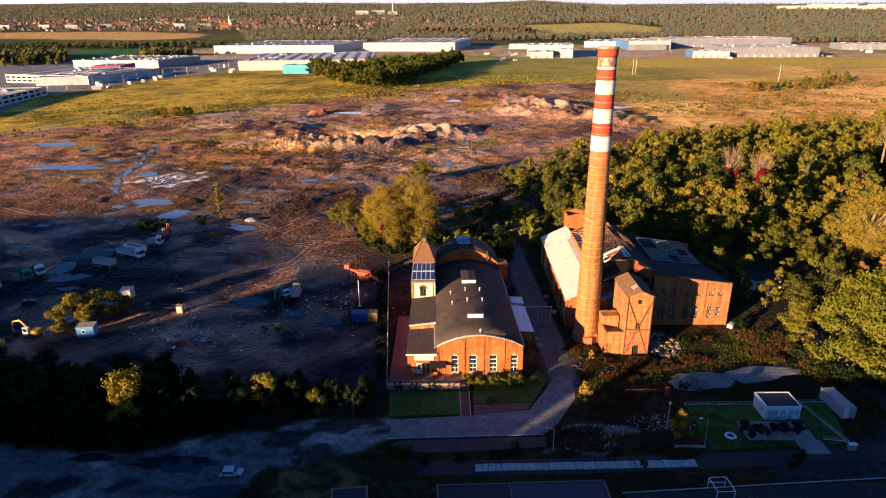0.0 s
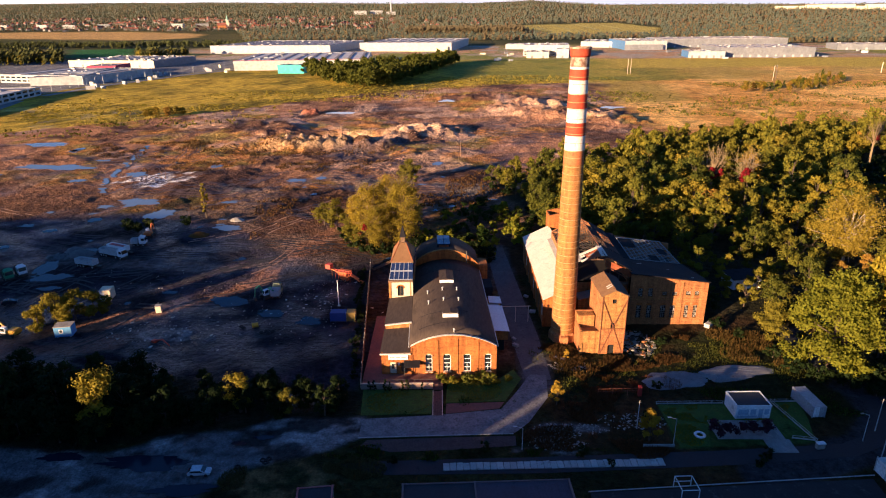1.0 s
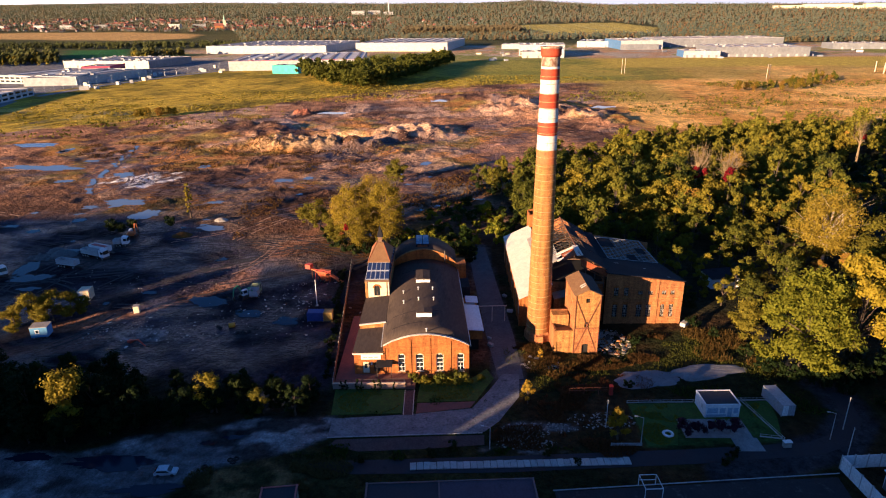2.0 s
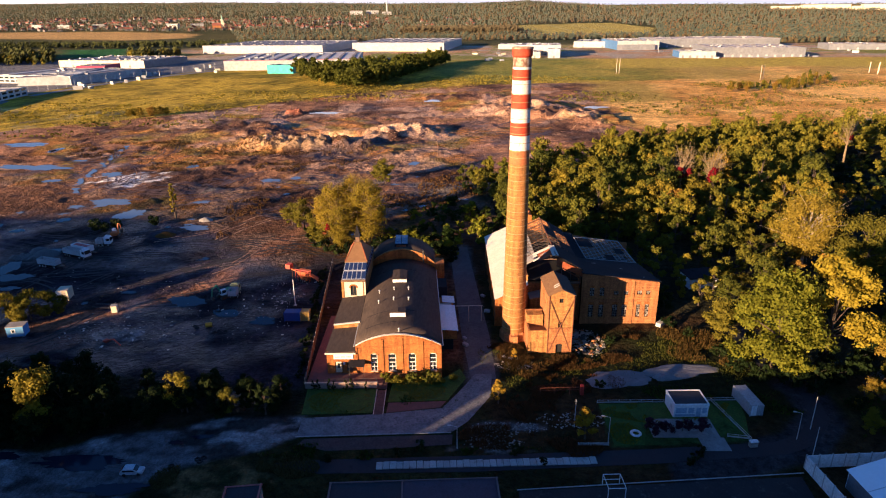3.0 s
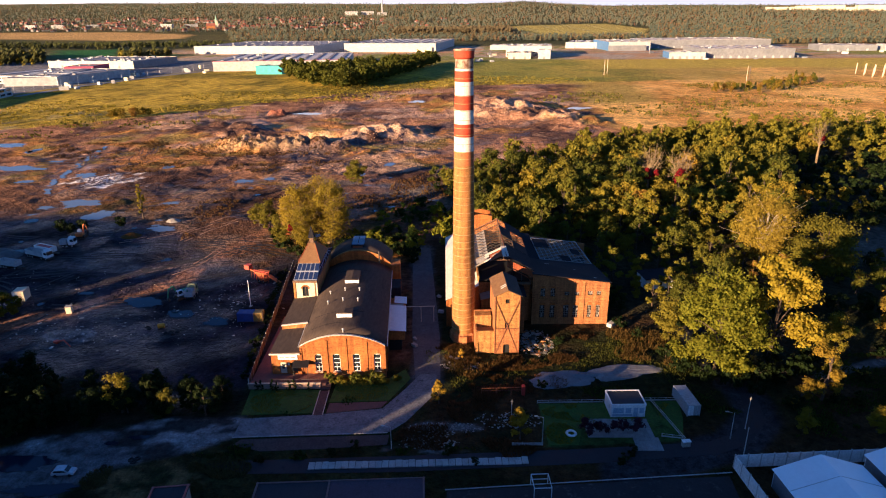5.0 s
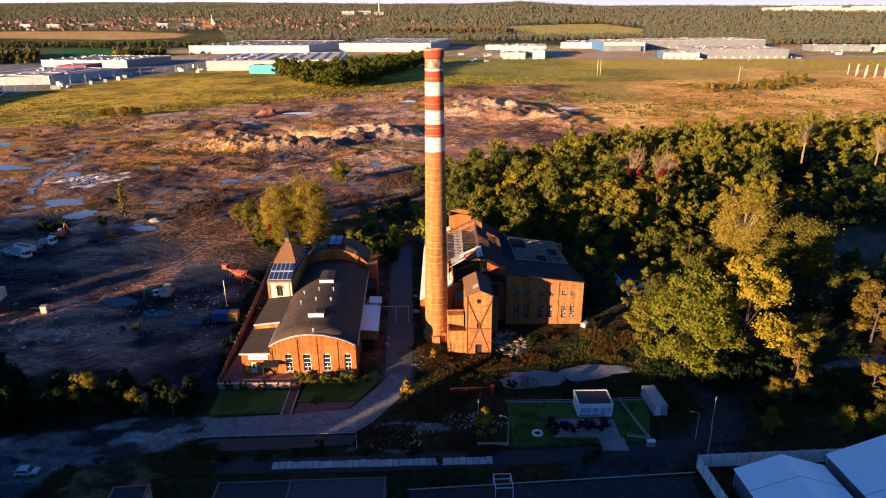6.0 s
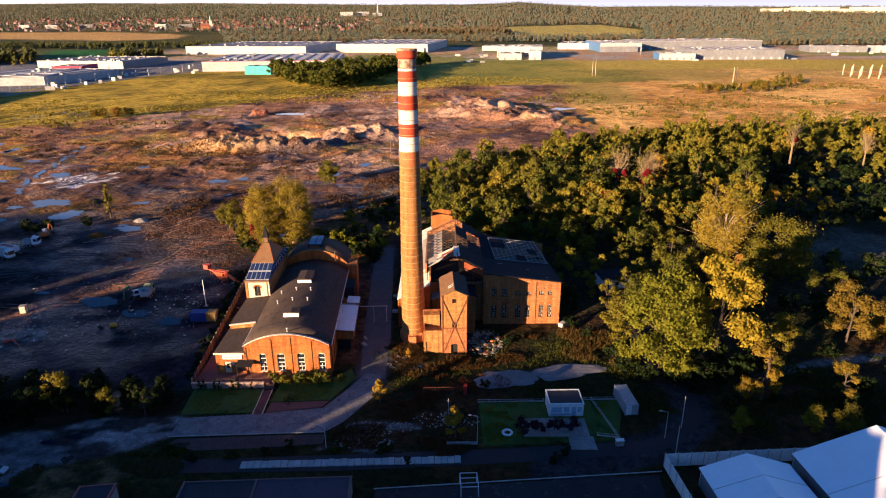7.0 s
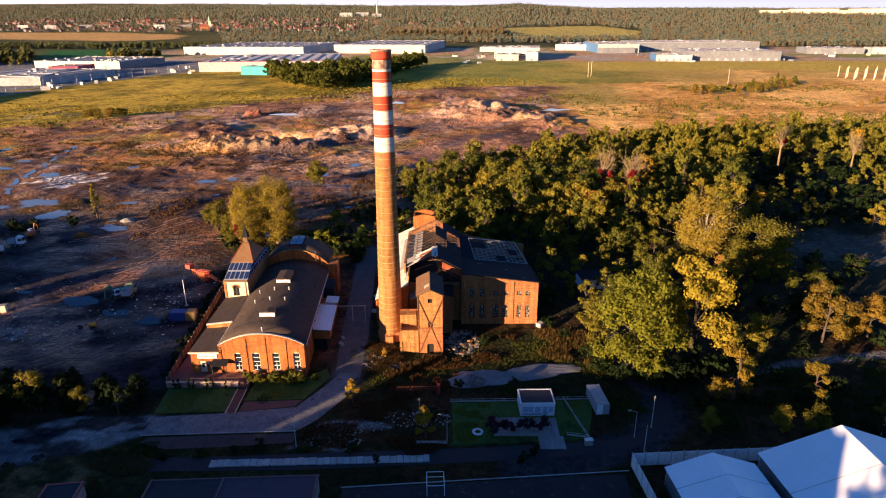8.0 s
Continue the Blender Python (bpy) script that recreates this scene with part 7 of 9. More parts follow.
for i in range(13):
    for j in range(6):
        if slab is None:
            ob = part("paver", boxed(0.015, 0.985, 0.015, 0.985, -0.1, 0.09), PAVER_GREY, pv)
            slab = ob.data
        else:
            ob = part_of("paver", slab, PAVER_GREY, pv)
        ob.matrix_local = pose(i, j, dice.uniform(-0.012, 0.012), 0, 0, 0)
for i in range(5):
    for j in range(4):
        ob = part_of("paver", slab, PAVER_GREY, pv)
        ob.matrix_local = pose(8.6 + i, -4 + j, dice.uniform(-0.012, 0.012), 0, 0, 0)


def rail_fence(name, a, b, n, h, label, slats=True):
    """A low fence: posts and one length of rail a bay."""
    a, b = Vector((*a, 0)), Vector((*b, 0))
    yaw = math.degrees(math.atan2(b.y - a.y, b.x - a.x))
    f = base_of(name, pose(a.x, a.y, 0, 0, 0, yaw), label, "fence", "fences of the cabin plot")
    L = (b - a).length
    for i in range(n + 1):
        part("post", boxed(L * i / n - 0.06, L * i / n + 0.06, -0.06, 0.06, 0, h), CONCRETE, f)
        if i < n:
            part("panel", boxed(L * i / n + 0.06, L * (i + 1) / n - 0.06, -0.03, 0.03, 0.05, h * (0.42 if slats else 0.9)), CONCRETE, f)
            part("rail", boxed(L * i / n + 0.06, L * (i + 1) / n - 0.06, -0.025, 0.025, h * 0.85, h * 0.93), STEEL_PALE, f)
    return f


rail_fence("fence", (46.4, 113.2), (60.4, 113.9), 6, 0.8, "low pale concrete fence behind the lawn")
rail_fence("fence", (69.0, 114.7), (76.4, 115.1), 3, 0.8, "low pale concrete fence behind the lawn")
rail_fence("fence", (70.6, 114.8), (73.7, 101.6), 6, 0.8, "low pale concrete fence between two lawns")
rail_fence("fence", (69.6, 102.6), (73.5, 102.0), 2, 0.8, "low pale concrete fence between two lawns")
rail_fence("fence", (40.2, 99.0), (46.0, 99.2), 3, 0.75, "low white wall by a golden bush", False)


def build_cabin():
    c = base_of("site_cabin", pose(60.9, 108.5, 0, 0, 0, 3), "white flat-roofed office cabin with blue windows", "cabin")
    w, d, h = 7.0, 5.2, 3.0
    ops = [(0.35, 2.6, 1.0, 2.3, 0), (2.9, 4.1, 1.0, 2.3, 0), (4.5, 5.5, 0.1, 2.3, 0), (5.7, 6.7, 1.0, 2.3, 0)]
    part("wall", wall_panel(0, w, lambda x: h, ops, 0, 0.15, 0.1), PAINT_WHITE, c)
    for s in ((0, 0.15, 0.15, d), (w - 0.15, w, 0.15, d), (0.15, w - 0.15, d - 0.15, d)):
        part("side_wall", boxed(*s, 0.1, h), PAINT_WHITE, c)
    for xa, xb, za, zb, _ in ops:
        p = part("window" if za > 0.5 else "door", boxed(xa, xb, 0.06, 0.10, za, zb), CABIN_BLUE, c)
        part("frame", boxed(xa, xa + 0.07, 0.03, 0.06, za, zb), PAINT_WHITE, p)
    part("sign_panel", boxed(0.3, 4.4, -0.03, 0.0, 0.35, 0.85), CABIN_BLUE, c)
    part("roof", boxed(0.18, w - 0.18, 0.18, d - 0.18, h - 0.05, h + 0.06), ROOF_BLACK, c, "black felt flat roof")
    for s in ((-0.08, w + 0.08, -0.08, 0.16), (-0.08, w + 0.08, d - 0.16, d + 0.08), (-0.08, 0.16, 0.16, d - 0.16), (w - 0.16, w + 0.08, 0.16, d - 0.16)):
        part("roof_edge", boxed(*s, h - 0.2, h + 0.2), PAINT_WHITE, c)
    part("side_vent", boxed(-0.03, 0.0, 1.2, 2.0, 1.4, 2.2), STEEL_PALE, c)
    for s in ((0.1, 0.5), (6.5, 6.9)):
        part("foot", boxed(*s, 0.2, d - 0.2, 0, 0.1), CONCRETE, c)
    return c


build_cabin()


def build_container(m, label, material, w=2.5, d=6.1, h=2.6, group=""):
    c = base_of("container", m, label, "container", group)
    n = 26
    for sx in (0, w):
        pts = [(sx + ((0.03 if i % 4 in (1, 2) else -0.03) if sx == 0 else (-0.03 if i % 4 in (1, 2) else 0.03)), 0.1 + (d - 0.2) * i / (2 * n)) for i in range(2 * n + 1)]
        inner = [(0.08 if sx == 0 else w - 0.08, y) for _, y in pts]
        part("side_panel", prismed(pts + inner[::-1], 0.15, h - 0.1, "z"), material, c)
    part("roof", boxed(-0.02, w + 0.02, 0.0, d, h - 0.1, h), material, c)
    part("floor", boxed(0, w, 0, d, 0.0, 0.15), STEEL, c)
    part("end_panel", boxed(0.05, w - 0.05, d - 0.06, d, 0.15, h - 0.1), material, c)
    for k in (0, 1):
        dr = part("door", boxed(0.08 + k * (w / 2 - 0.05), w / 2 - 0.02 + k * (w / 2 - 0.06), -0.02, 0.05, 0.18, h - 0.14), material if k else PAINT_WHITE, c)
        part("lock_bar", tubed((w / 4 + k * w / 2, -0.06, 0.2), (w / 4 + k * w / 2, -0.06, h - 0.2), 0.025, None, 5), STEEL_PALE, dr)
    for x in (0, w):
        for y in (0, d):
            part("corner_post", boxed(x - 0.08, x + 0.08, y - 0.08, y + 0.08, 0, h + 0.02), material, c)
    return c


build_container(pose(76.6, 109.4, 0, 0, 0, 6), "pale grey steel storage container with a white door", CONT_GREY, 2.6, 7.4)


def lamp_post(m, h, label, arm=1.2):
    p = base_of("street_lamp", m, label, "street lamp", "lamps of the plot")
    part("pole", tubed((0, 0, 0), (0, 0, h), 0.09, 0.05, 8), CONCRETE, p)
    part("arm", tubed((0, 0, h - 0.05), (-arm, -0.1, h + 0.35), 0.04, 0.035, 6), STEEL_PALE, p)
    part("lamp_head", boxed(-arm - 0.6, -arm + 0.05, -0.24, 0.04, h + 0.3, h + 0.46, 0.04), STEEL_PALE, p)
    return p


lamp_post(pose(17.0, 97.4, 0, 0, 0, 0), 5.0, "grey street lamp with a pale head")
lamp_post(pose(46.0, 99.8, 0, 0, 0, 0), 6.0, "grey street lamp with a pale head")
lamp_post(pose(82.6, 102.2, 0, 0, 0, 0), 6.0, "grey street lamp with a pale head")
for x, y, h in ((86.8, 105.5, 7.5), (83.2, 97.3, 6.5), (131.3, 104.6, 5.5), (40.3, 104.8, 6.5)):
    p = base_of("pole", pose(x, y, 0), "slim grey concrete pole", "pole", "poles")
    part("shaft", tubed((0, 0, 0), (0, 0, h), 0.11, 0.06, 8), CONCRETE, p)
    part("cap", boxed(-0.35, 0.35, -0.05, 0.05, h - 0.5, h - 0.4), STEEL, p)
# pipe gate over the drive
gate = base_of("gantry", pose(22.3, 150.5, 0, 0, 0, 4), "yellowish pipe frame beside the drive", "gantry")
for x in (0, -3.4):
    part("leg", tubed((x, 0, 0), (x, 0, 4.6), 0.1, None, 8), STONE_TRIM, gate)
part("crossbar", tubed((-7, 0, 4.6), (0.4, 0, 4.6), 0.11, None, 8), STONE_TRIM, gate)
# round bowl on the lawn
bowl = base_of("tyre", pose(52, 102.8, 0.06), "white painted tyre lying on the lawn", "tyre")
part("ring", lathe(bmesh.new(), [(0.75, 0.0), (1.05, 0.06), (1.15, 0.2), (1.05, 0.36), (0.75, 0.42), (0.62, 0.3), (0.62, 0.1), (0.75, 0.0)], 24, False), PAINT_WHITE, bowl, smooth=True)
bin_ = base_of("waste_bin", pose(72.6, 99.2, 0, 0, 0, 8), "small pale electricity cabinet by the lane", "cabinet")
part("body", boxed(0, 1.5, 0, 0.8, 0.1, 1.25, 0.03), SHEET_GREY, bin_)
part("lid", boxed(-0.06, 1.56, -0.06, 0.86, 1.25, 1.36), PAINT_WHITE, bin_)
# red pipe rack and pallet rubbish beside the plot
rack = base_of("pipe_rack", pose(34.6, 115.8, 0, 0, 0, 4), "rusty red pipe rack among weeds", "rack")
for x in (0, 3.2, 6.4, 9.0):
    part("leg", tubed((x, 0, 0), (x, 0, 1.8), 0.07, None, 6), RUST, rack)
part("rail", tubed((0, 0, 1.8), (9, 0, 1.8), 0.08, None, 6), RUST, rack)
part("rail", tubed((0, 0, 1.2), (9, 0, 1.2), 0.06, None, 6), RUST, rack)
part("red_box", boxed(8.7, 9.4, -0.4, 0.4, 0, 2.3), surface("red_paint", (0.35, 0.03, 0.02), (0.42, 0.05, 0.03), 0.8), rack)

# storage tents inside a pale wall
wall_m = surface("pale_wall", (0.62, 0.61, 0.59), (0.70, 0.69, 0.67), 3.0, (0.42, 0.4, 0.37), 0.4, 0.85)
yw = base_of("boundary_wall", pose(80.1, 94.0, 0), "pale precast concrete boundary wall with posts", "wall", kind="structure")
L1, L2 = 29.0, 26.0
for i in range(12):
    seg = part("wall_panel", boxed(L1 * i / 12 + 0.1, L1 * (i + 1) / 12 - 0.1, -0.08, 0.08, 0, 2.7), wall_m, yw)
    seg.matrix_local = Matrix.Rotation(radians(5.4), 4, "Z")
    pst = part("post", boxed(L1 * i / 12 - 0.1, L1 * i / 12 + 0.1, -0.13, 0.13, 0, 2.9), CONCRETE, yw)
    pst.matrix_local = Matrix.Rotation(radians(5.4), 4, "Z")
for i in range(10):
    seg = part("wall_panel", boxed(-0.08, 0.08, -L2 * (i + 1) / 10 + 0.1, -L2 * i / 10 - 0.1, 0, 2.7), wall_m, yw)
    seg.matrix_local = Matrix.Rotation(radians(5.9), 4, "Z")
    pst = part("post", boxed(-0.13, 0.13, -L2 * (i + 1) / 10 - 0.1, -L2 * (i + 1) / 10 + 0.1, 0, 2.9), CONCRETE, yw)
    pst.matrix_local = Matrix.Rotation(radians(5.9), 4, "Z")


def build_tent(m, w, d, eave, ridge, label, purlins):
    t = base_of("storage_tent", m, label, "storage tent", "storage tents")
    top = lambda x: eave + (ridge - eave) * (1 - abs(x - w / 2) / (w / 2))
    part("front_wall", wall_panel(0, w, top, (), d - 0.1, 0.1), TENT_WHITE, t)
    part("back_wall", wall_panel(0, w, top, (), 0, 0.1), TENT_WHITE, t)
    for x in (0, w - 0.1):
        part("side_wall", boxed(x, x + 0.1, 0.1, d - 0.1, 0, eave), TENT_GREY, t)
    k = 6
    for i in range(k):
        y0, y1 = d * i / k - (0.3 if i == 0 else 0), d * (i + 1) / k + (0.3 if i == k - 1 else 0)
        for xa, za, xb, zb in ((-0.35, eave - 0.1, w / 2, ridge + 0.05), (w / 2, ridge + 0.05, w + 0.35, eave - 0.1)):
            part("roof_sheet", roof_slab(bmesh.new(), (xa, y0 + 0.01, za + 0.06), (xb, y0 + 0.01, zb + 0.06), (xb, y1 - 0.01, zb + 0.06), (xa, y1 - 0.01, za + 0.06), 0.06), TENT_WHITE, t)
    for i in range(1, purlins):
        y = d * i / purlins
        bm = bmesh.new()
        tube(bm, (-0.3, y, eave + 0.02), (w / 2, y, ridge + 0.12), 0.05, None, 4)
        tube(bm, (w / 2, y, ridge + 0.12), (w + 0.3, y, eave + 0.02), 0.05, None, 4)
        part("roof_rib", bm, STEEL_PALE, t)
    return t


build_tent(pose(86.99, 63.3, 0, 0, 0, 5), 15.5, 26, 3.6, 6.2, "white fabric storage tent with grey side walls", 5)
build_tent(pose(104.9, 62.9, 0, 0, 0, 5.2), 28, 30, 4.2, 9.4, "large off-white storage tent with ribbed roof", 3)


# low flat-roofed sheds at the near edge
def build_shed(m, w, d, h, roof, edge, label, rails):
    s = base_of("shed", m, label, "shed", "flat-roofed sheds")
    for b in ((0, 0.3, 0, d), (w - 0.3, w, 0, d), (0.3, w - 0.3, d - 0.3, d), (0.3, w - 0.3, 0, 0.3)):
        part("wall", boxed(*b, 0, h), SHEET_GREY, s)
    part("roof", boxed(-0.1, w + 0.1, -0.1, d + 0.1, h, h + 0.16), roof, s)
    for x in rails:
        part("roof_edge", boxed(x - 0.14, x + 0.14, -0.15, d + 0.15, h + 0.16, h + 0.42), edge, s)
    part("roof_edge", boxed(-0.15, w + 0.15, d, d + 0.22, h + 0.05, h + 0.3), edge, s)
    n = int(w / 1.1)
    for i in range(1, n):
        part("roof_seam", boxed(w * i / n - 0.02, w * i / n + 0.02, 0, d, h + 0.16, h + 0.2), roof, s)
    return s


EDGE_DARK = surface("roof_edge_brown", (0.16, 0.10, 0.09), (0.2, 0.13, 0.12), 1.0)
EDGE_RED = surface("roof_edge_red", (0.34, 0.10, 0.09), (0.42, 0.14, 0.12), 1.0)
build_shed(pose(-3.2, 69.6, 0, 0, 0, 4.4), 12.4, 14, 3.0, ROOF_BLACK, EDGE_DARK, "low shed with a black flat roof", (0.1, 12.3))
build_shed(pose(9.35, 70.6, 0, 0, 0, 4.4), 15.9, 14, 3.0, ROOF_BROWN, EDGE_DARK, "low shed with a brown seamed flat roof", (15.8,))
build_shed(pose(-20.6, 73.0, 0, 0, 0, 8.5), 6.0, 9.5, 2.6, ROOF_BLACK, EDGE_RED, "small garage with red edged black roof", (0.1, 5.9))
# white frame, pale boards and edge line beside the lane
fr = base_of("steel_frame", pose(43.0, 85.0, 0, 0, 0, 4), "white painted steel frame beside stacked boards", "frame")
for a, b in (((0, 0, 0), (0, 0, 2.2)), ((3, 0, 0), (3, 0, 2.2)), ((0, 3.5, 0), (0, 3.5, 2.2)), ((3, 3.5, 0), (3, 3.5, 2.2)), ((0, 0, 2.2), (3, 0, 2.2)), ((0, 3.5, 2.2), (3, 3.5, 2.2)), ((0, 0, 2.2), (0, 3.5, 2.2)), ((3, 0, 2.2), (3, 3.5, 2.2)), ((0, 3.5, 1.1), (3, 3.5, 1.1))):
    part("bar", tubed(a, b, 0.07, None, 6), PAINT_WHITE, fr)
bst = base_of("board_stack", pose(31.0, 82.5, 0, 0, 0, 4), "stack of pale boards on the ground", "boards")
for i in range(4):
    part("board", boxed(0.1 * i, 4.6 - 0.1 * i, 0.35 * i, 0.3 + 0.35 * i, 0, 0.14), CONCRETE, bst)
kerb2 = base_of("edging", pose(27.7, 86.6, 0, 0, 0, 6.6), "thin pale concrete edging along the lane", "edging", kind="structure")
for i in range(26):
    ob = part("edge_stone", boxed(i * 2.0, i * 2.0 + 1.94, -0.09, 0.09, 0, 0.12), CONCRETE, kerb2)
sheet("pavement", [(28, 80), (78, 84), (78.5, 91.6), (28, 86.4)], 0.03, 0.2, surface("yard_dirt", (0.018, 0.018, 0.02), (0.035, 0.033, 0.033), 5.0, (0.085, 0.08, 0.075), 0.4, 0.95, bump=0.5), "dark gritty yard with pale spill", "yard")
# rubble and pale blocks by the boiler house and chimney
rub = random.Random(9)
# darker materials than the rubble's own, standing in for shade on it
rubble_mats = [SHEET_GREY, BRICK_OLD, STEEL, SHEET_GREY]
for i in range(150):
    a, r = rub.uniform(0, 6.28), rub.random() ** 0.6
    x, y = 48.6 + 4.2 * r * math.cos(a), 139.5 + 6.5 * r * math.sin(a)
    s = rub.uniform(0.15, 0.5)
    bm = boxed(-s, s, -s * 0.7, s * 0.7, -0.15, s * rub.uniform(0.4, 0.9))
    for v in bm.verts:
        v.co += Vector((rub.uniform(-1, 1), rub.uniform(-1, 1), rub.uniform(-0.6, 0.6))) * s * 0.3
    single("rubble", bm, rub.choice(rubble_mats), "broken pale building rubble before the ruin", "rubble", "rubble heap", "", pose(x, y, 0, 0, 0, rub.uniform(0, 360)))
for x, y, s in ((27.5, 131.2, 0.6), (29, 130.4, 0.7), (30.6, 130.6, 0.5), (69.4, 149, 1.2), (24, 156, 0.8), (23, 166, 0.7), (18.2, 137, 0.8), (18, 140.5, 0.6)):
    bm = boxed(-s, s, -s * 0.6, s * 0.6, 0, s * 0.9, 0.08)
    single("concrete_block", bm, CONCRETE, "pale concrete block lying in weeds", "block", "concrete blocks", "", pose(x, y, 0, 0, 0, x * 37))
# white-walled shed behind the wood's edge
sh = base_of("shed", pose(84.5, 172.5, 0, 0, 0, 12), "low whitewashed shed with grey roof", "shed")
part("wall", wall_panel(0, 9, lambda x: 3.4, [(1, 2.2, 0, 2.2, 0), (4, 5.2, 1.0, 2.2, 0)], 0, 0.3), PAINT_WHITE, sh)
part("side_wall", boxed(0, 0.3, 0.3, 6, 0, 3.4), PAINT_WHITE, sh)
part("side_wall", boxed(8.7, 9, 0.3, 6, 0, 3.4), PAINT_WHITE, sh)
part("door", boxed(1, 2.2, 0.1, 0.2, 0, 2.2), DARK_IN, sh)
part("window", boxed(4, 5.2, 0.1, 0.2, 1, 2.2), GLASS, sh)
part("roof", roof_slab(bmesh.new(), (-0.4, -0.5, 3.4), (9.4, -0.5, 3.4), (9.4, 6.2, 3.9), (-0.4, 6.2, 3.9), 0.15), BITUMEN, sh)


# loose stones and scraps, too many to count
def scatter(name, label, places, count, size, material, seed):
    rng = np.random.default_rng(seed)
    pl = np.array(places)[rng.integers(0, len(places), count)]
    ang, rr = rng.uniform(0, 2 * np.pi, count), np.sqrt(rng.uniform(0, 1, count))
    x, y = pl[:, 0] + pl[:, 2] * rr * np.cos(ang), pl[:, 1] + pl[:, 3] * rr * np.sin(ang)
    s, t = size * rng.uniform(0.4, 1.6, count) ** 1.5, rng.uniform(0, np.pi, count)
    z = land_z(x, y)
    corners = []
    for k, (u, v, w) in enumerate([(-1, -1, 0), (1, -1, 0), (1, 1, 0), (-1, 1, 0), (-1, -1, 1), (1, -1, 1), (1, 1, 1), (-1, 1, 1)]):
        j = rng.uniform(0.55, 1.1, (3, count))
        a, b = u * s * j[0], v * s * 0.7 * j[1]
        corners.append(np.stack([x + a * np.cos(t) - b * np.sin(t), y + a * np.sin(t) + b * np.cos(t), z - 0.08 + w * s * 0.8 * j[2] + 0.05 * w], 1))
    v = np.stack(corners, 1).reshape(-1, 3)
    f = np.array([(3, 2, 1, 0), (4, 5, 6, 7), (0, 1, 5, 4), (1, 2, 6, 5), (2, 3, 7, 6), (3, 0, 4, 7)])
    f = (f[None] + 8 * np.arange(count)[:, None, None]).reshape(-1, 4)
    tagged(part_of(name, array_mesh(name, v, f, material), material), label, "rubble", kind="stuff")


GRAVEL_GREY = surface("gravel_grey", (0.09, 0.087, 0.085), (0.15, 0.145, 0.14), 1.5, (0.06, 0.058, 0.056), 0.2, 0.9, bump=0.6)
scatter("gravel", "broken pale stones in the weedy plot", [(24, 99.5, 6, 2.5), (27, 104, 8, 2), (40, 107, 7, 3), (48.6, 139.5, 5, 7), (30, 128, 5, 2)], 900, 0.13, SHEET_GREY, 61)
scatter("gravel", "pale scraps strewn over the coal yard", [(-73, 141, 16, 6), (-60, 150, 20, 10), (-40, 150, 12, 14), (-95, 170, 30, 20), (-36, 168, 8, 8)], 450, 0.13, SHEET_GREY, 62)
scatter("gravel", "lumps of dug earth on the waste ground", [(-92, 375, 60, 16), (-30, 425, 46, 24), (60, 520, 50, 50), (-95, 392, 50, 10), (-60, 400, 70, 60)], 1500, 0.28, surface("earth_lumps", (0.2, 0.11, 0.06), (0.36, 0.21, 0.12), 3.0, (0.1, 0.06, 0.04), 0.3, 0.95, island=0.35), 63)
scatter("gravel", "tipped grey gravel beside the trucks", [(-134.5, 194.5, 5, 3.2), (-133.5, 194.5, 3.5, 2.2)], 700, 0.34, GRAVEL_GREY, 64)

# two flat spoil heaps of pale grit
SPOIL = surface("pale_grit", (0.15, 0.145, 0.15), (0.23, 0.22, 0.22), 2.5, (0.12, 0.115, 0.115), 0.3, 0.95, bump=0.5)
for k, (x, y, a, b, h, t) in enumerate(((54.2, 122.6, 8.0, 3.6, 0.32, 8), (67.3, 125.6, 9.8, 3.3, 0.5, 10))):
    bm = bmesh.new()
    rings = []
    for f, z in ((1.0, -0.9), (0.96, -0.15), (0.86, 0.55), (0.7, 0.9), (0.45, 1.0), (0.2, 0.96)):
        ring = []
        for i in range(36):
            an = 2 * math.pi * i / 36
            w = 1 + 0.28 * noise.fractal((math.cos(an) * 1.4 + 9 * k, math.sin(an) * 1.4, 0.5), 0.7, 2.0, 4)
            ring.append(bm.verts.new((a * f * w * math.cos(an), b * f * w * math.sin(an), h * z + 0.12 * noise.noise((i * 0.9, f * 5, k)))))
        rings.append(ring)
    for p, q in zip(rings, rings[1:]):
        for i in range(36):
            bm.faces.new((p[i], p[(i + 1) % 36], q[(i + 1) % 36], q[i]))
    bm.faces.new(rings[-1])
    single("spoil_heap", bm, SPOIL, "low flat heap of pale grit among weeds", "heap", "", "", pose(x, y, ground_at(x, y), 0, 0, t))

# ---- vehicles and gear ----
RUBBER = surface("rubber", (0.016, 0.016, 0.017), (0.028, 0.027, 0.026), 0.3, None, 0.05, 0.85)
CAR_SILVER = surface("car_silver", (0.50, 0.52, 0.55), (0.55, 0.57, 0.6), 2.0, None, 0.4, 0.3, 0.3, bump=0)
TRUCK_WHITE = surface("truck_white", (0.66, 0.66, 0.66), (0.74, 0.74, 0.74), 1.2, (0.5, 0.47, 0.43), 0.3, 0.4, bump=0.03)
TRUCK_GREEN = surface("truck_green", (0.05, 0.22, 0.10), (0.07, 0.28, 0.13), 1.2, None, 0.3, 0.45, bump=0.03)
TIP_GREY = surface("tipper_grey", (0.34, 0.34, 0.35), (0.44, 0.44, 0.44), 1.2, (0.25, 0.2, 0.17), 0.3, 0.55, bump=0.08)
TIP_RED = surface("tipper_red", (0.40, 0.06, 0.05), (0.48, 0.09, 0.07), 1.0, None, 0.3, 0.5)
DIG_YELLOW = surface("digger_yellow", (0.50, 0.26, 0.02), (0.58, 0.32, 0.03), 1.0, (0.3, 0.17, 0.04), 0.2, 0.5)
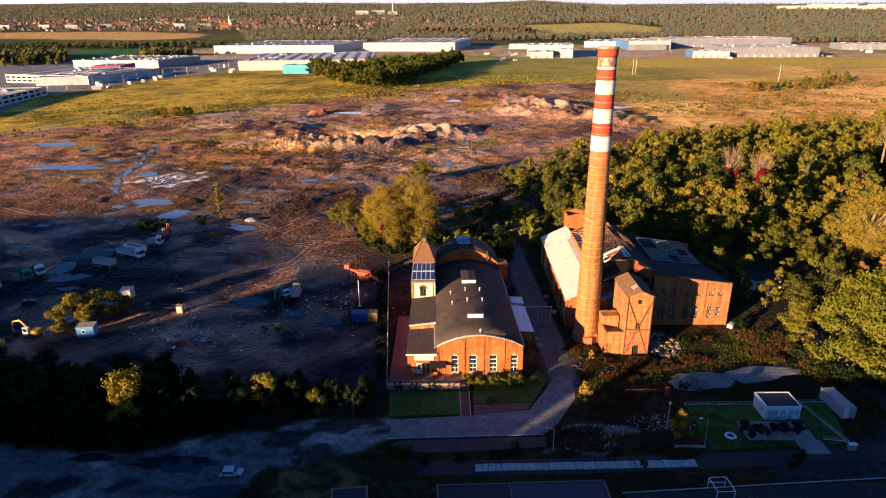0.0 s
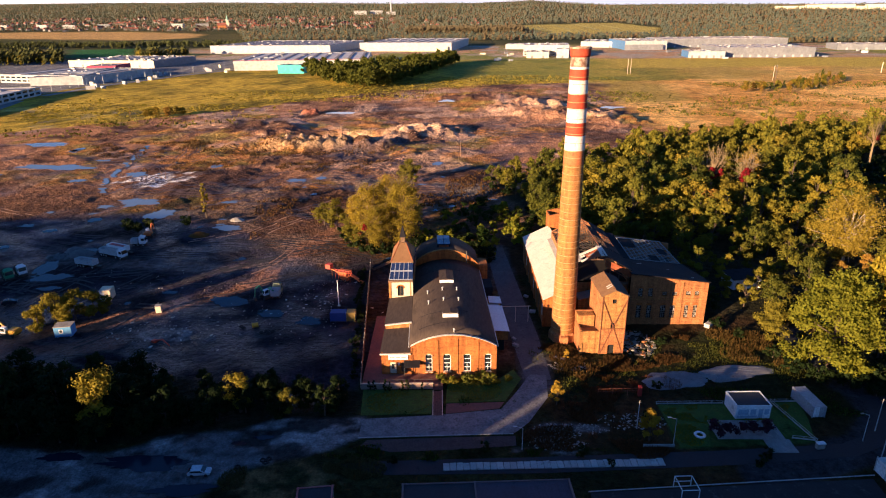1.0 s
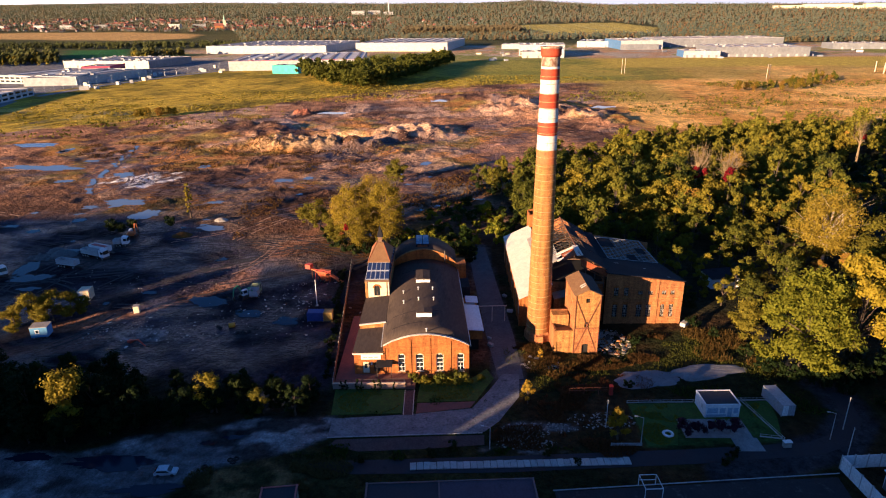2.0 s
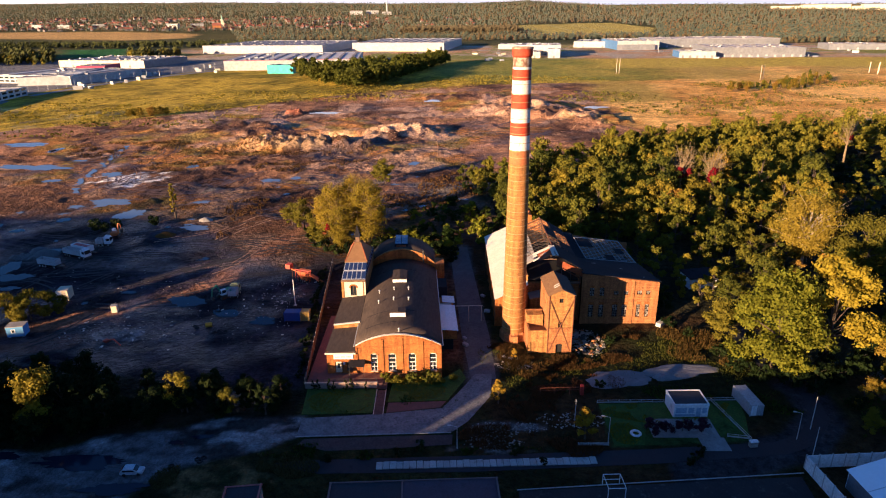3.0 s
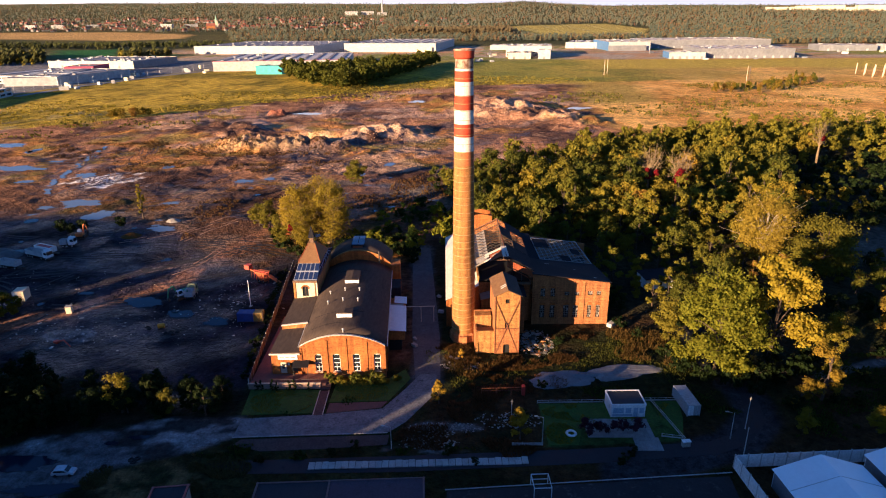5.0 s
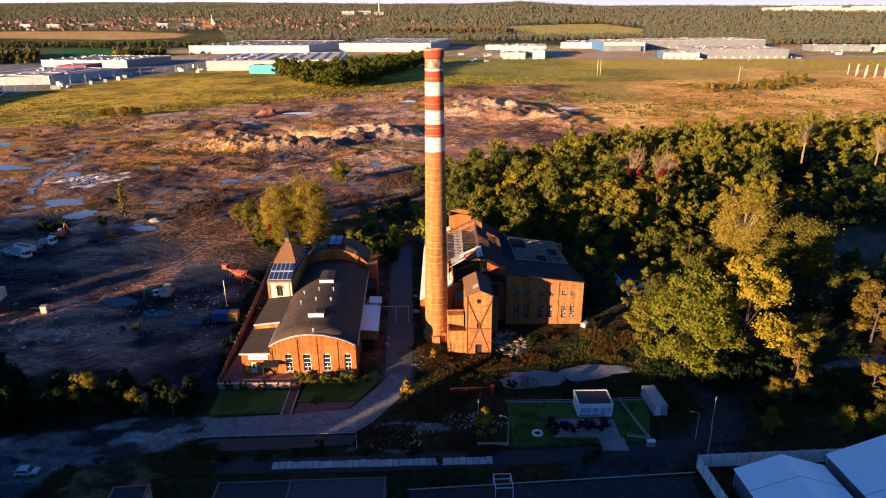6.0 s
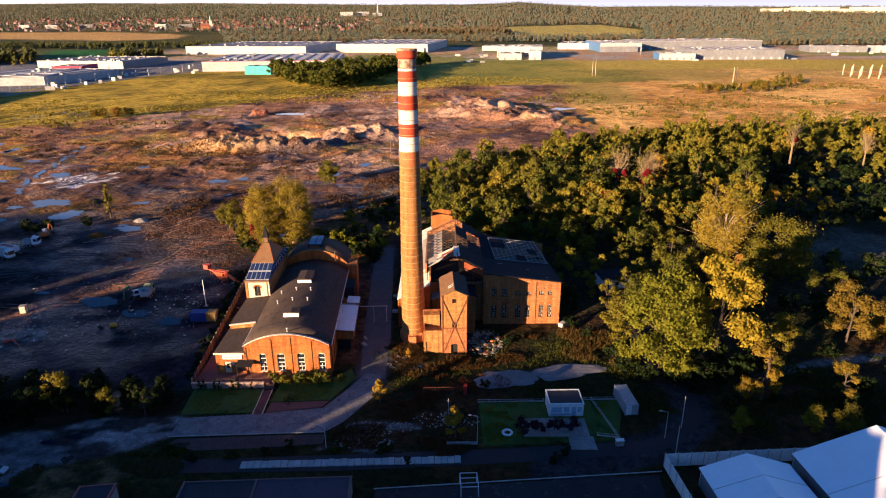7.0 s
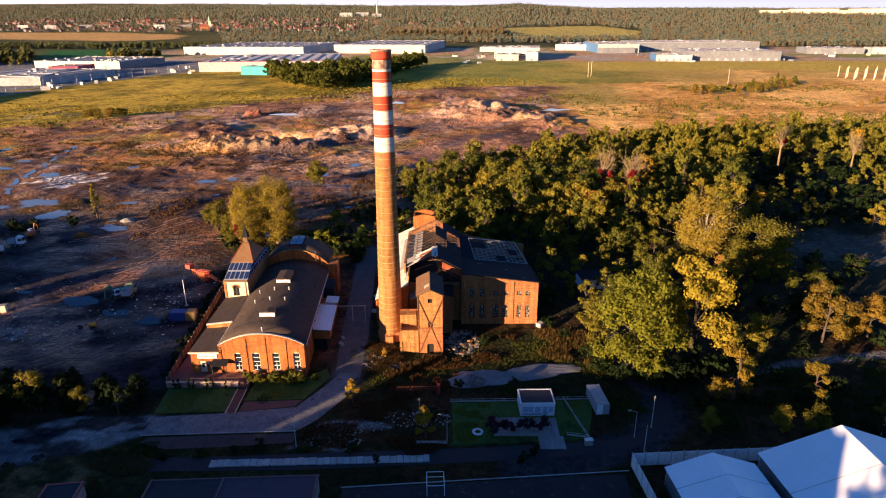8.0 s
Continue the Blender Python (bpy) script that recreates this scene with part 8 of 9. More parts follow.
GEAR_ORANGE = surface("gear_orange", (0.50, 0.12, 0.03), (0.58, 0.17, 0.04), 1.0, (0.3, 0.09, 0.03), 0.2, 0.6)
GEAR_RED = surface("gear_red", (0.46, 0.06, 0.035), (0.55, 0.09, 0.045), 0.8, None, 0.2, 0.55)
CABIN_SKY = surface("cabin_sky_blue", (0.10, 0.26, 0.48), (0.13, 0.31, 0.55), 1.0, None, 0.2, 0.5)
PALE_GREEN = surface("cab_pale_green", (0.24, 0.27, 0.13), (0.30, 0.33, 0.17), 1.0, None, 0.2, 0.55)
TARP_BLUE = surface("container_blue", (0.02, 0.05, 0.2), (0.03, 0.07, 0.25), 1.0, None, 0.2, 0.55)
OCHRE = surface("container_ochre", (0.28, 0.19, 0.05), (0.34, 0.23, 0.06), 1.0, None, 0.2, 0.6)


def wheel_on(parent, x, y, r, w):
    """A tyre with its rim, axle along x."""
    bm = bmesh.new()
    lathe(bm, [(r * 0.6, -w / 2), (r * 0.92, -w / 2), (r, -w / 3), (r, w / 3), (r * 0.92, w / 2), (r * 0.6, w / 2)], 18, False)
    bm.transform(Matrix.Translation((x, y, r)) @ Matrix.Rotation(radians(90), 4, "Y"))
    t = part("wheel", bm, RUBBER, parent, "black rubber tyre", smooth=True)
    bm = bmesh.new()
    lathe(bm, [(0.02, -w * 0.42), (r * 0.6, -w * 0.42), (r * 0.62, w * 0.42), (0.02, w * 0.42)], 14, False)
    bm.transform(Matrix.Translation((x, y, r)) @ Matrix.Rotation(radians(90), 4, "Y"))
    part("rim", bm, STEEL_PALE, t)


def build_truck(m, label, cab_mat, body_mat, trailer=False, cab=True, load=None, length=0):
    """A tipper truck, nose towards +y; trailer: an articulated one."""
    t = base_of("tipper_truck", m, label, "truck", "trucks in the yard")
    L = length or (7.6 if trailer else 5.0)
    part("chassis", boxed(-0.45, 0.45, 0.0, L + 2.4, 0.75, 1.05), STEEL, t)
    if cab:
        y = L + 0.5
        prof = [(y, 1.0), (y + 2.15, 1.0), (y + 2.2, 1.9), (y + 1.95, 3.3), (y + 1.7, 3.45), (y + 0.1, 3.45), (y, 3.3)]
        cb = part("cab", prismed(prof, -1.22, 1.22, "x"), cab_mat, t)
        part("windscreen", roof_slab(bmesh.new(), (-1.08, y + 2.23, 2.0), (1.08, y + 2.23, 2.0), (1.08, y + 2.0, 3.15), (-1.08, y + 2.0, 3.15), 0.04), GLASS, cb)
        for sx in (-1.24, 1.21):
            part("side_window", boxed(sx, sx + 0.03, y + 0.75, y + 1.85, 2.1, 3.0), GLASS, cb)
            part("mirror", boxed(sx * 1.08 - 0.06, sx * 1.08 + 0.06, y + 2.1, y + 2.2, 2.3, 2.9), STEEL, cb)
        part("bumper", boxed(-1.22, 1.22, y + 2.15, y + 2.4, 0.5, 1.05), STEEL, cb)
        part("air_deflector", prismed([(y + 0.3, 3.45), (y + 1.6, 3.5), (y + 0.4, 3.9)], -0.9, 0.9, "x"), cab_mat, cb)
        for sx in (-1.05, 1.05):
            wheel_on(t, sx, y + 1.2, 0.52, 0.36)
    # open tipping body
    z0, z1 = 1.15, 2.85
    part("body_floor", boxed(-1.2, 1.2, 0.0, L, z0, z0 + 0.12), body_mat, t)
    for sx in (-1.24, 1.14):
        sd = part("body_side", boxed(sx, sx + 0.1, 0.0, L, z0, z1), body_mat, t)
        for k in range(5):
            yy = 0.3 + (L - 0.7) * k / 4
            part("rib", boxed(sx - 0.05 if sx < 0 else sx + 0.1, sx if sx < 0 else sx + 0.15, yy, yy + 0.12, z0, z1), body_mat, sd)
    part("headboard", boxed(-1.14, 1.14, L - 0.12, L, z0, z1 + 0.25), body_mat, t)
    part("tailgate", boxed(-1.14, 1.14, 0.0, 0.12, z0, z1), body_mat, t)
    if load:
        part("load", boxed(-1.1, 1.1, 0.2, L - 0.2, z0 + 0.1, z1 - 0.3), load, t)
    for yy in ((0.9, 2.1, 3.3) if trailer else (1.0, 2.3)) + ((L - 0.6,) if trailer else ()):
        for sx in (-1.02, 1.02):
            wheel_on(t, sx, yy, 0.52, 0.42)
    for sx in (-0.95, 0.75):
        part("tail_lamp", boxed(sx, sx + 0.2, -0.05, 0.0, 0.85, 1.0), GEAR_RED, t)
    return t


build_truck(pose(-124.2, 187.2, 0, 0, 0, -105), "pale grey tipper trailer standing without a tractor", TRUCK_WHITE, TIP_GREY, True, False)
build_truck(pose(-121.6, 197.2, 0, 0, 0, -112), "white tipper truck with pale body", TRUCK_WHITE, TIP_GREY, True, length=8.6)
build_truck(pose(-121.0, 201.2, 0, 0, 0, -112), "white truck body with a red edged load bed", TRUCK_WHITE, TRUCK_WHITE, True, False, TIP_RED, 8.6)
build_truck(pose(-115.6, 206.0, 0, 0, 0, -80), "white truck with short open body", TRUCK_WHITE, TIP_GREY, length=2.4)
build_truck(pose(-142.2, 177.0, 0, 0, 0, -128), "green tractor truck with low dark deck", TRUCK_GREEN, STEEL, length=2.6)
build_truck(pose(-140.2, 180.4, 0, 0, 0, -128), "white tractor truck with low dark deck", TRUCK_WHITE, STEEL, length=2.6)
build_truck(pose(-147.0, 169.5, 0, 0, 0, -128), "white tractor truck beside another", TRUCK_WHITE, STEEL, length=2.6)
build_truck(pose(-145.8, 166.2, 0, 0, 0, -128), "white tractor truck beside another", TRUCK_WHITE, STEEL, length=2.6)


def build_car(m, label, paint):
    c = base_of("car", m, label, "car")
    prof = [(-2.0, 0.35), (1.95, 0.35), (2.02, 0.6), (1.9, 0.82), (1.15, 0.95), (0.45, 1.42), (-0.2, 1.5), (-1.35, 1.46), (-1.9, 0.98), (-2.05, 0.75)]
    bm = prismed(prof, -0.84, 0.84, "y")
    bmesh.ops.bevel(bm, geom=bm.edges[:], offset=0.07, segments=2, affect="EDGES")
    b = part("body", bm, paint, c, smooth=False)
    for s in (-0.845, 0.83):
        part("side_glass", prismed([(-1.55, 0.98), (0.85, 0.98), (0.4, 1.36), (-1.3, 1.38)], s, s + 0.015, "y"), GLASS, b)
    part("windscreen", roof_slab(bmesh.new(), (1.12, -0.7, 1.0), (0.5, -0.7, 1.43), (0.5, 0.7, 1.43), (1.12, 0.7, 1.0), -0.03), GLASS, b)
    part("rear_window", roof_slab(bmesh.new(), (-1.87, -0.7, 1.06), (-1.45, -0.7, 1.42), (-1.45, 0.7, 1.42), (-1.87, 0.7, 1.06), -0.03), GLASS, b)
    for s in (-0.65, 0.4):
        part("headlight", boxed(1.93, 2.02, s, s + 0.25, 0.62, 0.76), PAINT_WHITE, b)
        part("tail_light", boxed(-2.07, -1.98, s, s + 0.25, 0.75, 0.95), GEAR_RED, b)
    for x in (-1.25, 1.25):
        for y in (-0.78, 0.78):
            bm = bmesh.new()
            lathe(bm, [(0.02, -0.1), (0.3, -0.1), (0.32, -0.06), (0.32, 0.06), (0.3, 0.1), (0.02, 0.1)], 16, False)
            bm.transform(Matrix.Translation((x, y, 0.32)) @ Matrix.Rotation(radians(90), 4, "X"))
            part("wheel", bm, RUBBER, c)
    return c


build_car(pose(-41.8, 88.6, 0.0, 0, 0, 6), "small silver hatchback parked on the dusty road", CAR_SILVER)
build_car(pose(-126.6, 157.4, 0.0, 0, 0, 30), "dark car parked in the coal yard", surface("car_dark", (0.02, 0.022, 0.03), (0.03, 0.03, 0.04), 2.0, None, 0.4, 0.25, 0.2, bump=0))


def build_digger(m, label, paint, reach=1.0, name="excavator"):
    """A crawler excavator, boom towards +y."""
    d = base_of(name, m, label, "excavator", "excavators")
    for x in (-1.2, 1.2):
        tr = part("track", prismed([(-1.9, 0.25), (-1.5, 0.0), (1.5, 0.0), (1.9, 0.25), (1.9, 0.6), (1.5, 0.85), (-1.5, 0.85), (-1.9, 0.6)], x - 0.3, x + 0.3, "x"), STEEL, d)
        for k in range(5):
            bm = bmesh.new()
            lathe(bm, [(0.02, -0.33), (0.22, -0.33), (0.22, 0.33), (0.02, 0.33)], 10, False)
            bm.transform(Matrix.Translation((x, -1.3 + k * 0.65, 0.3)) @ Matrix.Rotation(radians(90), 4, "Y"))
            part("roller", bm, RUST, tr)
    part("deck", boxed(-1.35, 1.35, -2.2, 1.4, 0.95, 1.25), STEEL, d)
    part("engine_cover", boxed(-1.3, 1.3, -2.4, -0.2, 1.25, 2.25, 0.12), paint, d)
    part("counterweight", boxed(-1.25, 1.25, -2.8, -2.35, 1.1, 2.1, 0.12), paint, d)
    cb = part("cab", boxed(-1.3, -0.3, -0.1, 1.5, 1.25, 2.95, 0.06), PAINT_WHITE, d, "white framed cab")
    part("cab_window", boxed(-1.33, -1.29, 0.1, 1.3, 1.9, 2.8), GLASS, cb)
    part("cab_window", boxed(-1.15, -0.45, 1.49, 1.53, 1.7, 2.8), GLASS, cb)
    bm = bmesh.new()
    tube(bm, (0.4, 0.8, 1.6), (0.4, 3.2 * reach, 4.2), 0.34, 0.3, 6)
    tube(bm, (0.4, 3.2 * reach, 4.2), (0.4, 5.6 * reach, 3.6), 0.3, 0.22, 6)
    part("boom", bm, paint, d)
    part("stick", tubed((0.4, 5.5 * reach, 3.8), (0.4, 6.3 * reach, 1.2), 0.22, 0.16, 6), paint, d)
    part("bucket", prismed([(6.0 * reach, 1.3), (6.7 * reach, 1.0), (6.6 * reach, 0.2), (5.8 * reach, 0.1), (5.6 * reach, 0.6)], -0.1, 0.9, "x"), STEEL, d)
    part("cylinder", tubed((0.4, 1.0, 1.5), (0.4, 2.6 * reach, 3.3), 0.09, None, 6), STEEL_PALE, d)
    return d


build_digger(pose(-113.0, 138.5, 0, 0, 0, 82), "yellow crawler excavator with white cab", DIG_YELLOW)
build_digger(pose(-118.0, 130.8, 0, 0, 0, 130), "yellow crawler excavator with folded arm", DIG_YELLOW)
build_digger(pose(-114.2, 216.5, 0, 0, 0, 10), "small orange excavator near dark bushes", GEAR_ORANGE, 0.7)


# orange screening plant on legs
sc = base_of("screening_plant", pose(-32.4, 176.5, 0, 0, 0, -20), "orange rusted screening plant with a conveyor", "screening plant")
part("hopper", prismed([(-1.2, 2.3), (1.2, 2.3), (2.0, 3.4), (-2.0, 3.4)], -1.3, 1.3), GEAR_ORANGE, sc)
for k in range(7):
    part("guard_rail", tubed((-2.4 + k * 0.9, -1.4, 0.9), (-1.9 + k * 0.9, -1.4, 4.2), 0.06, None, 4), GEAR_RED, sc)
for z in (3.5, 4.1):
    part("hand_rail", tubed((-2.4, -1.45, z), (3.4, -1.45, z), 0.07, None, 4), GEAR_RED, sc)
part("drum", boxed(-1.4, 2.6, -1.0, 1.0, 1.5, 2.3, 0.1), SHEET_RUST, sc)
for x in (-1.5, 2.5):
    for y in (-1.0, 1.0):
        part("leg", tubed((x, y, 0), (x, y, 1.7), 0.12, None, 5), RUST, sc)
    part("brace", tubed((x, -1.0, 0.2), (x, 1.0, 1.5), 0.07, None, 4), RUST, sc)
cv = part("conveyor", roof_slab(bmesh.new(), (-1.5, -0.5, 2.8), (-1.5, 0.5, 2.8), (-4.8, 0.5, 3.8), (-4.8, -0.5, 3.8), 0.3), GEAR_ORANGE, sc)
part("conveyor_leg", tubed((-4.4, 0, 0), (-4.4, 0, 3.5), 0.1, None, 5), RUST, cv)
part("box", boxed(-6.2, -4.4, -0.9, 0.9, 3.5, 4.9, 0.05), GEAR_RED, sc)
part("ladder", boxed(2.6, 2.7, -0.3, 0.3, 0, 2.6), STEEL, sc)
part("engine_box", boxed(-0.9, 1.7, -1.15, 1.15, 0.55, 1.5, 0.06), GEAR_ORANGE, sc)
tail = part("tail_conveyor", roof_slab(bmesh.new(), (2.4, -0.6, 2.6), (2.4, 0.6, 2.6), (6.6, 0.6, 0.5), (6.6, -0.6, 0.5), 0.3), GEAR_ORANGE, sc)
for k in range(6):
    part("idler", tubed((2.7 + k * 0.7, -0.75, 2.1 - k * 0.35), (2.7 + k * 0.7, 0.75, 2.1 - k * 0.35), 0.09, None, 6), STEEL, tail)
for k in range(5):
    part("lattice_bar", tubed((-2.2 + k * 1.1, -1.42, 3.45), (-1.65 + k * 1.1, -1.42, 4.15), 0.06, None, 4), GEAR_RED, sc)
for x in (-0.6, 0.9):
    wheel_on(sc, x, -1.45, 0.55, 0.35)
beam = base_of("timber_beams", pose(-24.5, 185, 0, 0, 0, 35), "long timber beams propped on the ground", "beams")
for k in range(3):
    part("beam", tubed((0, 0.6 * k, 0.15), (8.0, 0.6 * k + 0.3, 1.6), 0.14, None, 4), TIMBER, beam)
mast = base_of("pole", pose(-30.6, 158.8, 0), "slim white pole in the yard", "pole", "poles")
part("shaft", tubed((0, 0, 0), (0, 0, 8.0), 0.13, 0.09, 8), PAINT_WHITE, mast)
part("foot", boxed(-0.4, 0.4, -0.4, 0.4, 0, 0.15), CONCRETE, mast)
build_container(pose(-26.7, 149.0, 0, 0, 0, 92), "dark blue storage container in the yard", TARP_BLUE, 2.5, 4.2)
build_container(pose(-24.3, 149.2, 0, 0, 0, 92), "ochre storage container beside a blue one", OCHRE, 2.5, 2.2)
# loader and a green tractor in the yard
build_digger(pose(-53.0, 164.0, 0, 0, 0, 140), "green wheel loader with yellow cab roof", TRUCK_GREEN, 0.6, "loader")
build_truck(pose(-50.0, 162.0, 0, 0, 0, 5), "small dark truck with pale green cab", PALE_GREEN, TIP_GREY, length=2.6)
bc = base_of("site_cabin", pose(-100.4, 137.6, 0, 0, 0, 12), "sky blue site cabin with a white window", "cabin")
part("body", boxed(0, 4.2, 0, 3.0, 0.25, 3.0, 0.05), CABIN_SKY, bc)
part("roof", boxed(-0.1, 4.3, -0.1, 3.1, 3.0, 3.15), SHEET_GREY, bc)
wn_ = part("window", boxed(1.2, 2.2, -0.05, 0.0, 1.3, 2.4), PAINT_WHITE, bc)
part("pane", boxed(1.4, 2.0, -0.07, -0.05, 1.5, 2.2), GLASS, wn_)
for x in (0.3, 3.5):
    part("foot", boxed(x, x + 0.4, 0.2, 2.8, 0, 0.25), CONCRETE, bc)
build_container(pose(-101.2, 160.0, 0, 0, 0, 10), "cream coloured box container behind bushes", PLASTER, 3.0, 3.6, 3.2)
tr_ = base_of("hut", pose(-81.0, 152.6, 0, 0, 0, 15), "small cream cabin on an earth bank", "cabin")
part("body", boxed(0, 1.5, 0, 1.4, 0, 2.0, 0.04), PLASTER, tr_)
part("roof", boxed(-0.1, 1.6, -0.1, 1.5, 2.0, 2.12), SHEET_GREY, tr_)
rb = base_of("hut", pose(-36.4, 212, 0, 0, 0, 10), "small red hut by the trees", "hut")
part("body", boxed(0, 3.2, 0, 2.6, 0, 3.0), GEAR_ORANGE, rb)
part("roof", prismed([(-0.2, 3.0), (3.4, 3.0), (1.6, 3.9)], -0.2, 2.8), SHEET_RUST, rb)
# red and yellow machine parts lying about
arm = base_of("machine_arm", pose(-73.5, 136.5, 0, 0, 0, -20), "red jointed machine arm lying on the ground", "machine part")
part("lower_arm", tubed((0, 0, 0.4), (2.8, 0, 1.3), 0.28, 0.2, 6), GEAR_RED, arm)
part("upper_arm", tubed((2.8, 0, 1.3), (5.4, -0.4, 0.3), 0.2, 0.16, 6), GEAR_RED, arm)
part("base", boxed(-0.6, 0.6, -0.6, 0.6, 0, 0.6, 0.05), GEAR_RED, arm)
drm = base_of("roller", pose(-50.3, 145.2, 0, 0, 0, 20), "yellow drum roller beside black tyres", "roller")
bm = bmesh.new()
lathe(bm, [(0.05, -0.8), (0.65, -0.8), (0.65, 0.8), (0.05, 0.8)], 18, False)
bm.transform(Matrix.Translation((0, 0, 0.65)) @ Matrix.Rotation(radians(90), 4, "Y"))
part("drum", bm, DIG_YELLOW, drm)
part("frame", boxed(-1.0, 1.0, 0.6, 1.4, 0.4, 0.8), STEEL, drm)
tyre_proto = None
tr_rng = random.Random(12)
for x, y in ((-53.2, 144.4), (-54.1, 145.2), (-46.6, 142.6), (-47.6, 142.0), (-45.8, 141.8), (-44.9, 142.8), (-31.5, 92.6), (-30.8, 92.0), (-30.5, 93.0), (-35.6, 90.6)):
    if tyre_proto is None:
        tyre_proto = tagged(part("tyre", lathe(bmesh.new(), [(0.33, 0.0), (0.52, 0.0), (0.58, 0.08), (0.58, 0.2), (0.52, 0.28), (0.33, 0.28), (0.33, 0.0)], 18, False), RUBBER), "worn black truck tyre on the ground", "tyre", "loose tyres")
        tyre_proto.matrix_basis = pose(x, y, 0.03)
    else:
        copy_thing(tyre_proto, pose(x, y, 0.03, tr_rng.uniform(-4, 4), tr_rng.uniform(-4, 4), 0))
# heaps of gravel and pale scrap
for x, y, r, h, mt, lb in ((-129, 197, 5.0, 2.0, GRAVEL_GREY, "heap of grey gravel by the trucks"), (-133.5, 200.5, 4.0, 1.6, GRAVEL_GREY, "heap of grey gravel by the trucks"), (-88, 236, 3.4, 1.3, SHEET_GREY, "heap of pale rubble with weeds"), (-96, 218, 4.2, 1.4, WEED_DRY, "low earth heap grown with dry weeds")):
    bm = bmesh.new()
    rings = []
    for k in range(7):
        f = k / 6
        rings.append([bm.verts.new((x + r * (1 - f) * (1 + 0.25 * noise.noise((i * 0.7, k * 0.5, x))) * math.cos(2 * math.pi * i / 20), y + r * 0.8 * (1 - f) * (1 + 0.25 * noise.noise((i * 0.7, k * 0.5, y))) * math.sin(2 * math.pi * i / 20),
                                    -0.25 + (h + 0.25) * (1 - (1 - f) ** 1.6) + 0.15 * noise.noise((i, k, x)))) for i in range(20)])
    for a, b in zip(rings, rings[1:]):
        for i in range(20):
            bm.faces.new((a[i], a[(i + 1) % 20], b[(i + 1) % 20], b[i]))
    single("earth_heap", bm, mt, lb, "heap", "heaps in the yard", "")
scr = random.Random(17)
for i in range(70):
    x, y = (scr.gauss(-73, 9), scr.gauss(141, 3.5)) if i % 2 else (scr.gauss(-38, 7), scr.gauss(157, 6))
    s = scr.uniform(0.15, 0.45)
    bm = boxed(-s, s, -s * 0.5, s * 0.5, -0.1, s * 0.4)
    for v in bm.verts:
        v.co += Vector((scr.uniform(-1, 1), scr.uniform(-1, 1), 0)) * s * 0.3
    single("scrap", bm, scr.choice([SHEET_WHITE, SHEET_GREY, CONCRETE]), "pale scrap pieces strewn over the coal yard", "scrap", "scrap pieces", "", pose(x, y, ground_at(x, y), 0, 0, scr.uniform(0, 360)))
# thin poles on the waste ground and in the fields
for x, y, h in ((0.1, 355, 9.0), (-262, 485, 11), (206.9, 854, 19), (212, 860, 19), (354, 767, 17), (359, 772, 17)):
    p = base_of("pole", pose(x, y, ground_at(x, y)), "slim pale pole standing in open ground", "pole", "poles")
    part("shaft", tubed((0, 0, -0.3), (0, 0, h), 0.3 if y > 700 else 0.16, 0.25 if y > 700 else 0.1, 8), STONE_TRIM if y > 700 else TIMBER, p)
    part("cap", boxed(-0.5, 0.5, -0.1, 0.1, h - 0.6, h - 0.4), STEEL, p)

# ---- works and warehouses beyond the fields ----
CLAD_WHITE = surface("cladding_white", (0.35, 0.35, 0.35), (0.43, 0.43, 0.425), 20, None, 4.0, 0.6, bump=0)
CLAD_CREAM = surface("cladding_cream", (0.58, 0.50, 0.34), (0.66, 0.58, 0.40), 20, None, 4.0, 0.6, bump=0)
CLAD_GREY = surface("cladding_grey", (0.15, 0.16, 0.18), (0.21, 0.215, 0.23), 20, None, 4.0, 0.6, bump=0)
CLAD_TEAL = surface("cladding_teal", (0.05, 0.40, 0.36), (0.07, 0.46, 0.42), 20, None, 4.0, 0.6, bump=0)
CLAD_CRIMSON = surface("cladding_crimson", (0.30, 0.02, 0.06), (0.36, 0.03, 0.08), 20, None, 4.0, 0.6, bump=0)
CLAD_BLUE = surface("cladding_blue", (0.06, 0.14, 0.30), (0.08, 0.18, 0.36), 20, None, 4.0, 0.6, bump=0)
ROOF_LIGHT = surface("roof_light_grey", (0.46, 0.44, 0.43), (0.56, 0.54, 0.52), 25, (0.40, 0.38, 0.37), 3.0, 0.7, bump=0)
ROOF_MID = surface("roof_mid_grey", (0.20, 0.18, 0.18), (0.27, 0.24, 0.23), 25, (0.16, 0.14, 0.14), 3.0, 0.7, bump=0)
ROOF_TILE = surface("roof_tile_red", (0.17, 0.06, 0.042), (0.24, 0.085, 0.055), 30, (0.13, 0.06, 0.045), 3.0, 0.85, bump=0, obj=0.25)
WALL_TOWN = surface("town_plaster", (0.17, 0.16, 0.145), (0.27, 0.25, 0.23), 30, None, 3.0, 0.85, bump=0, obj=0.2)


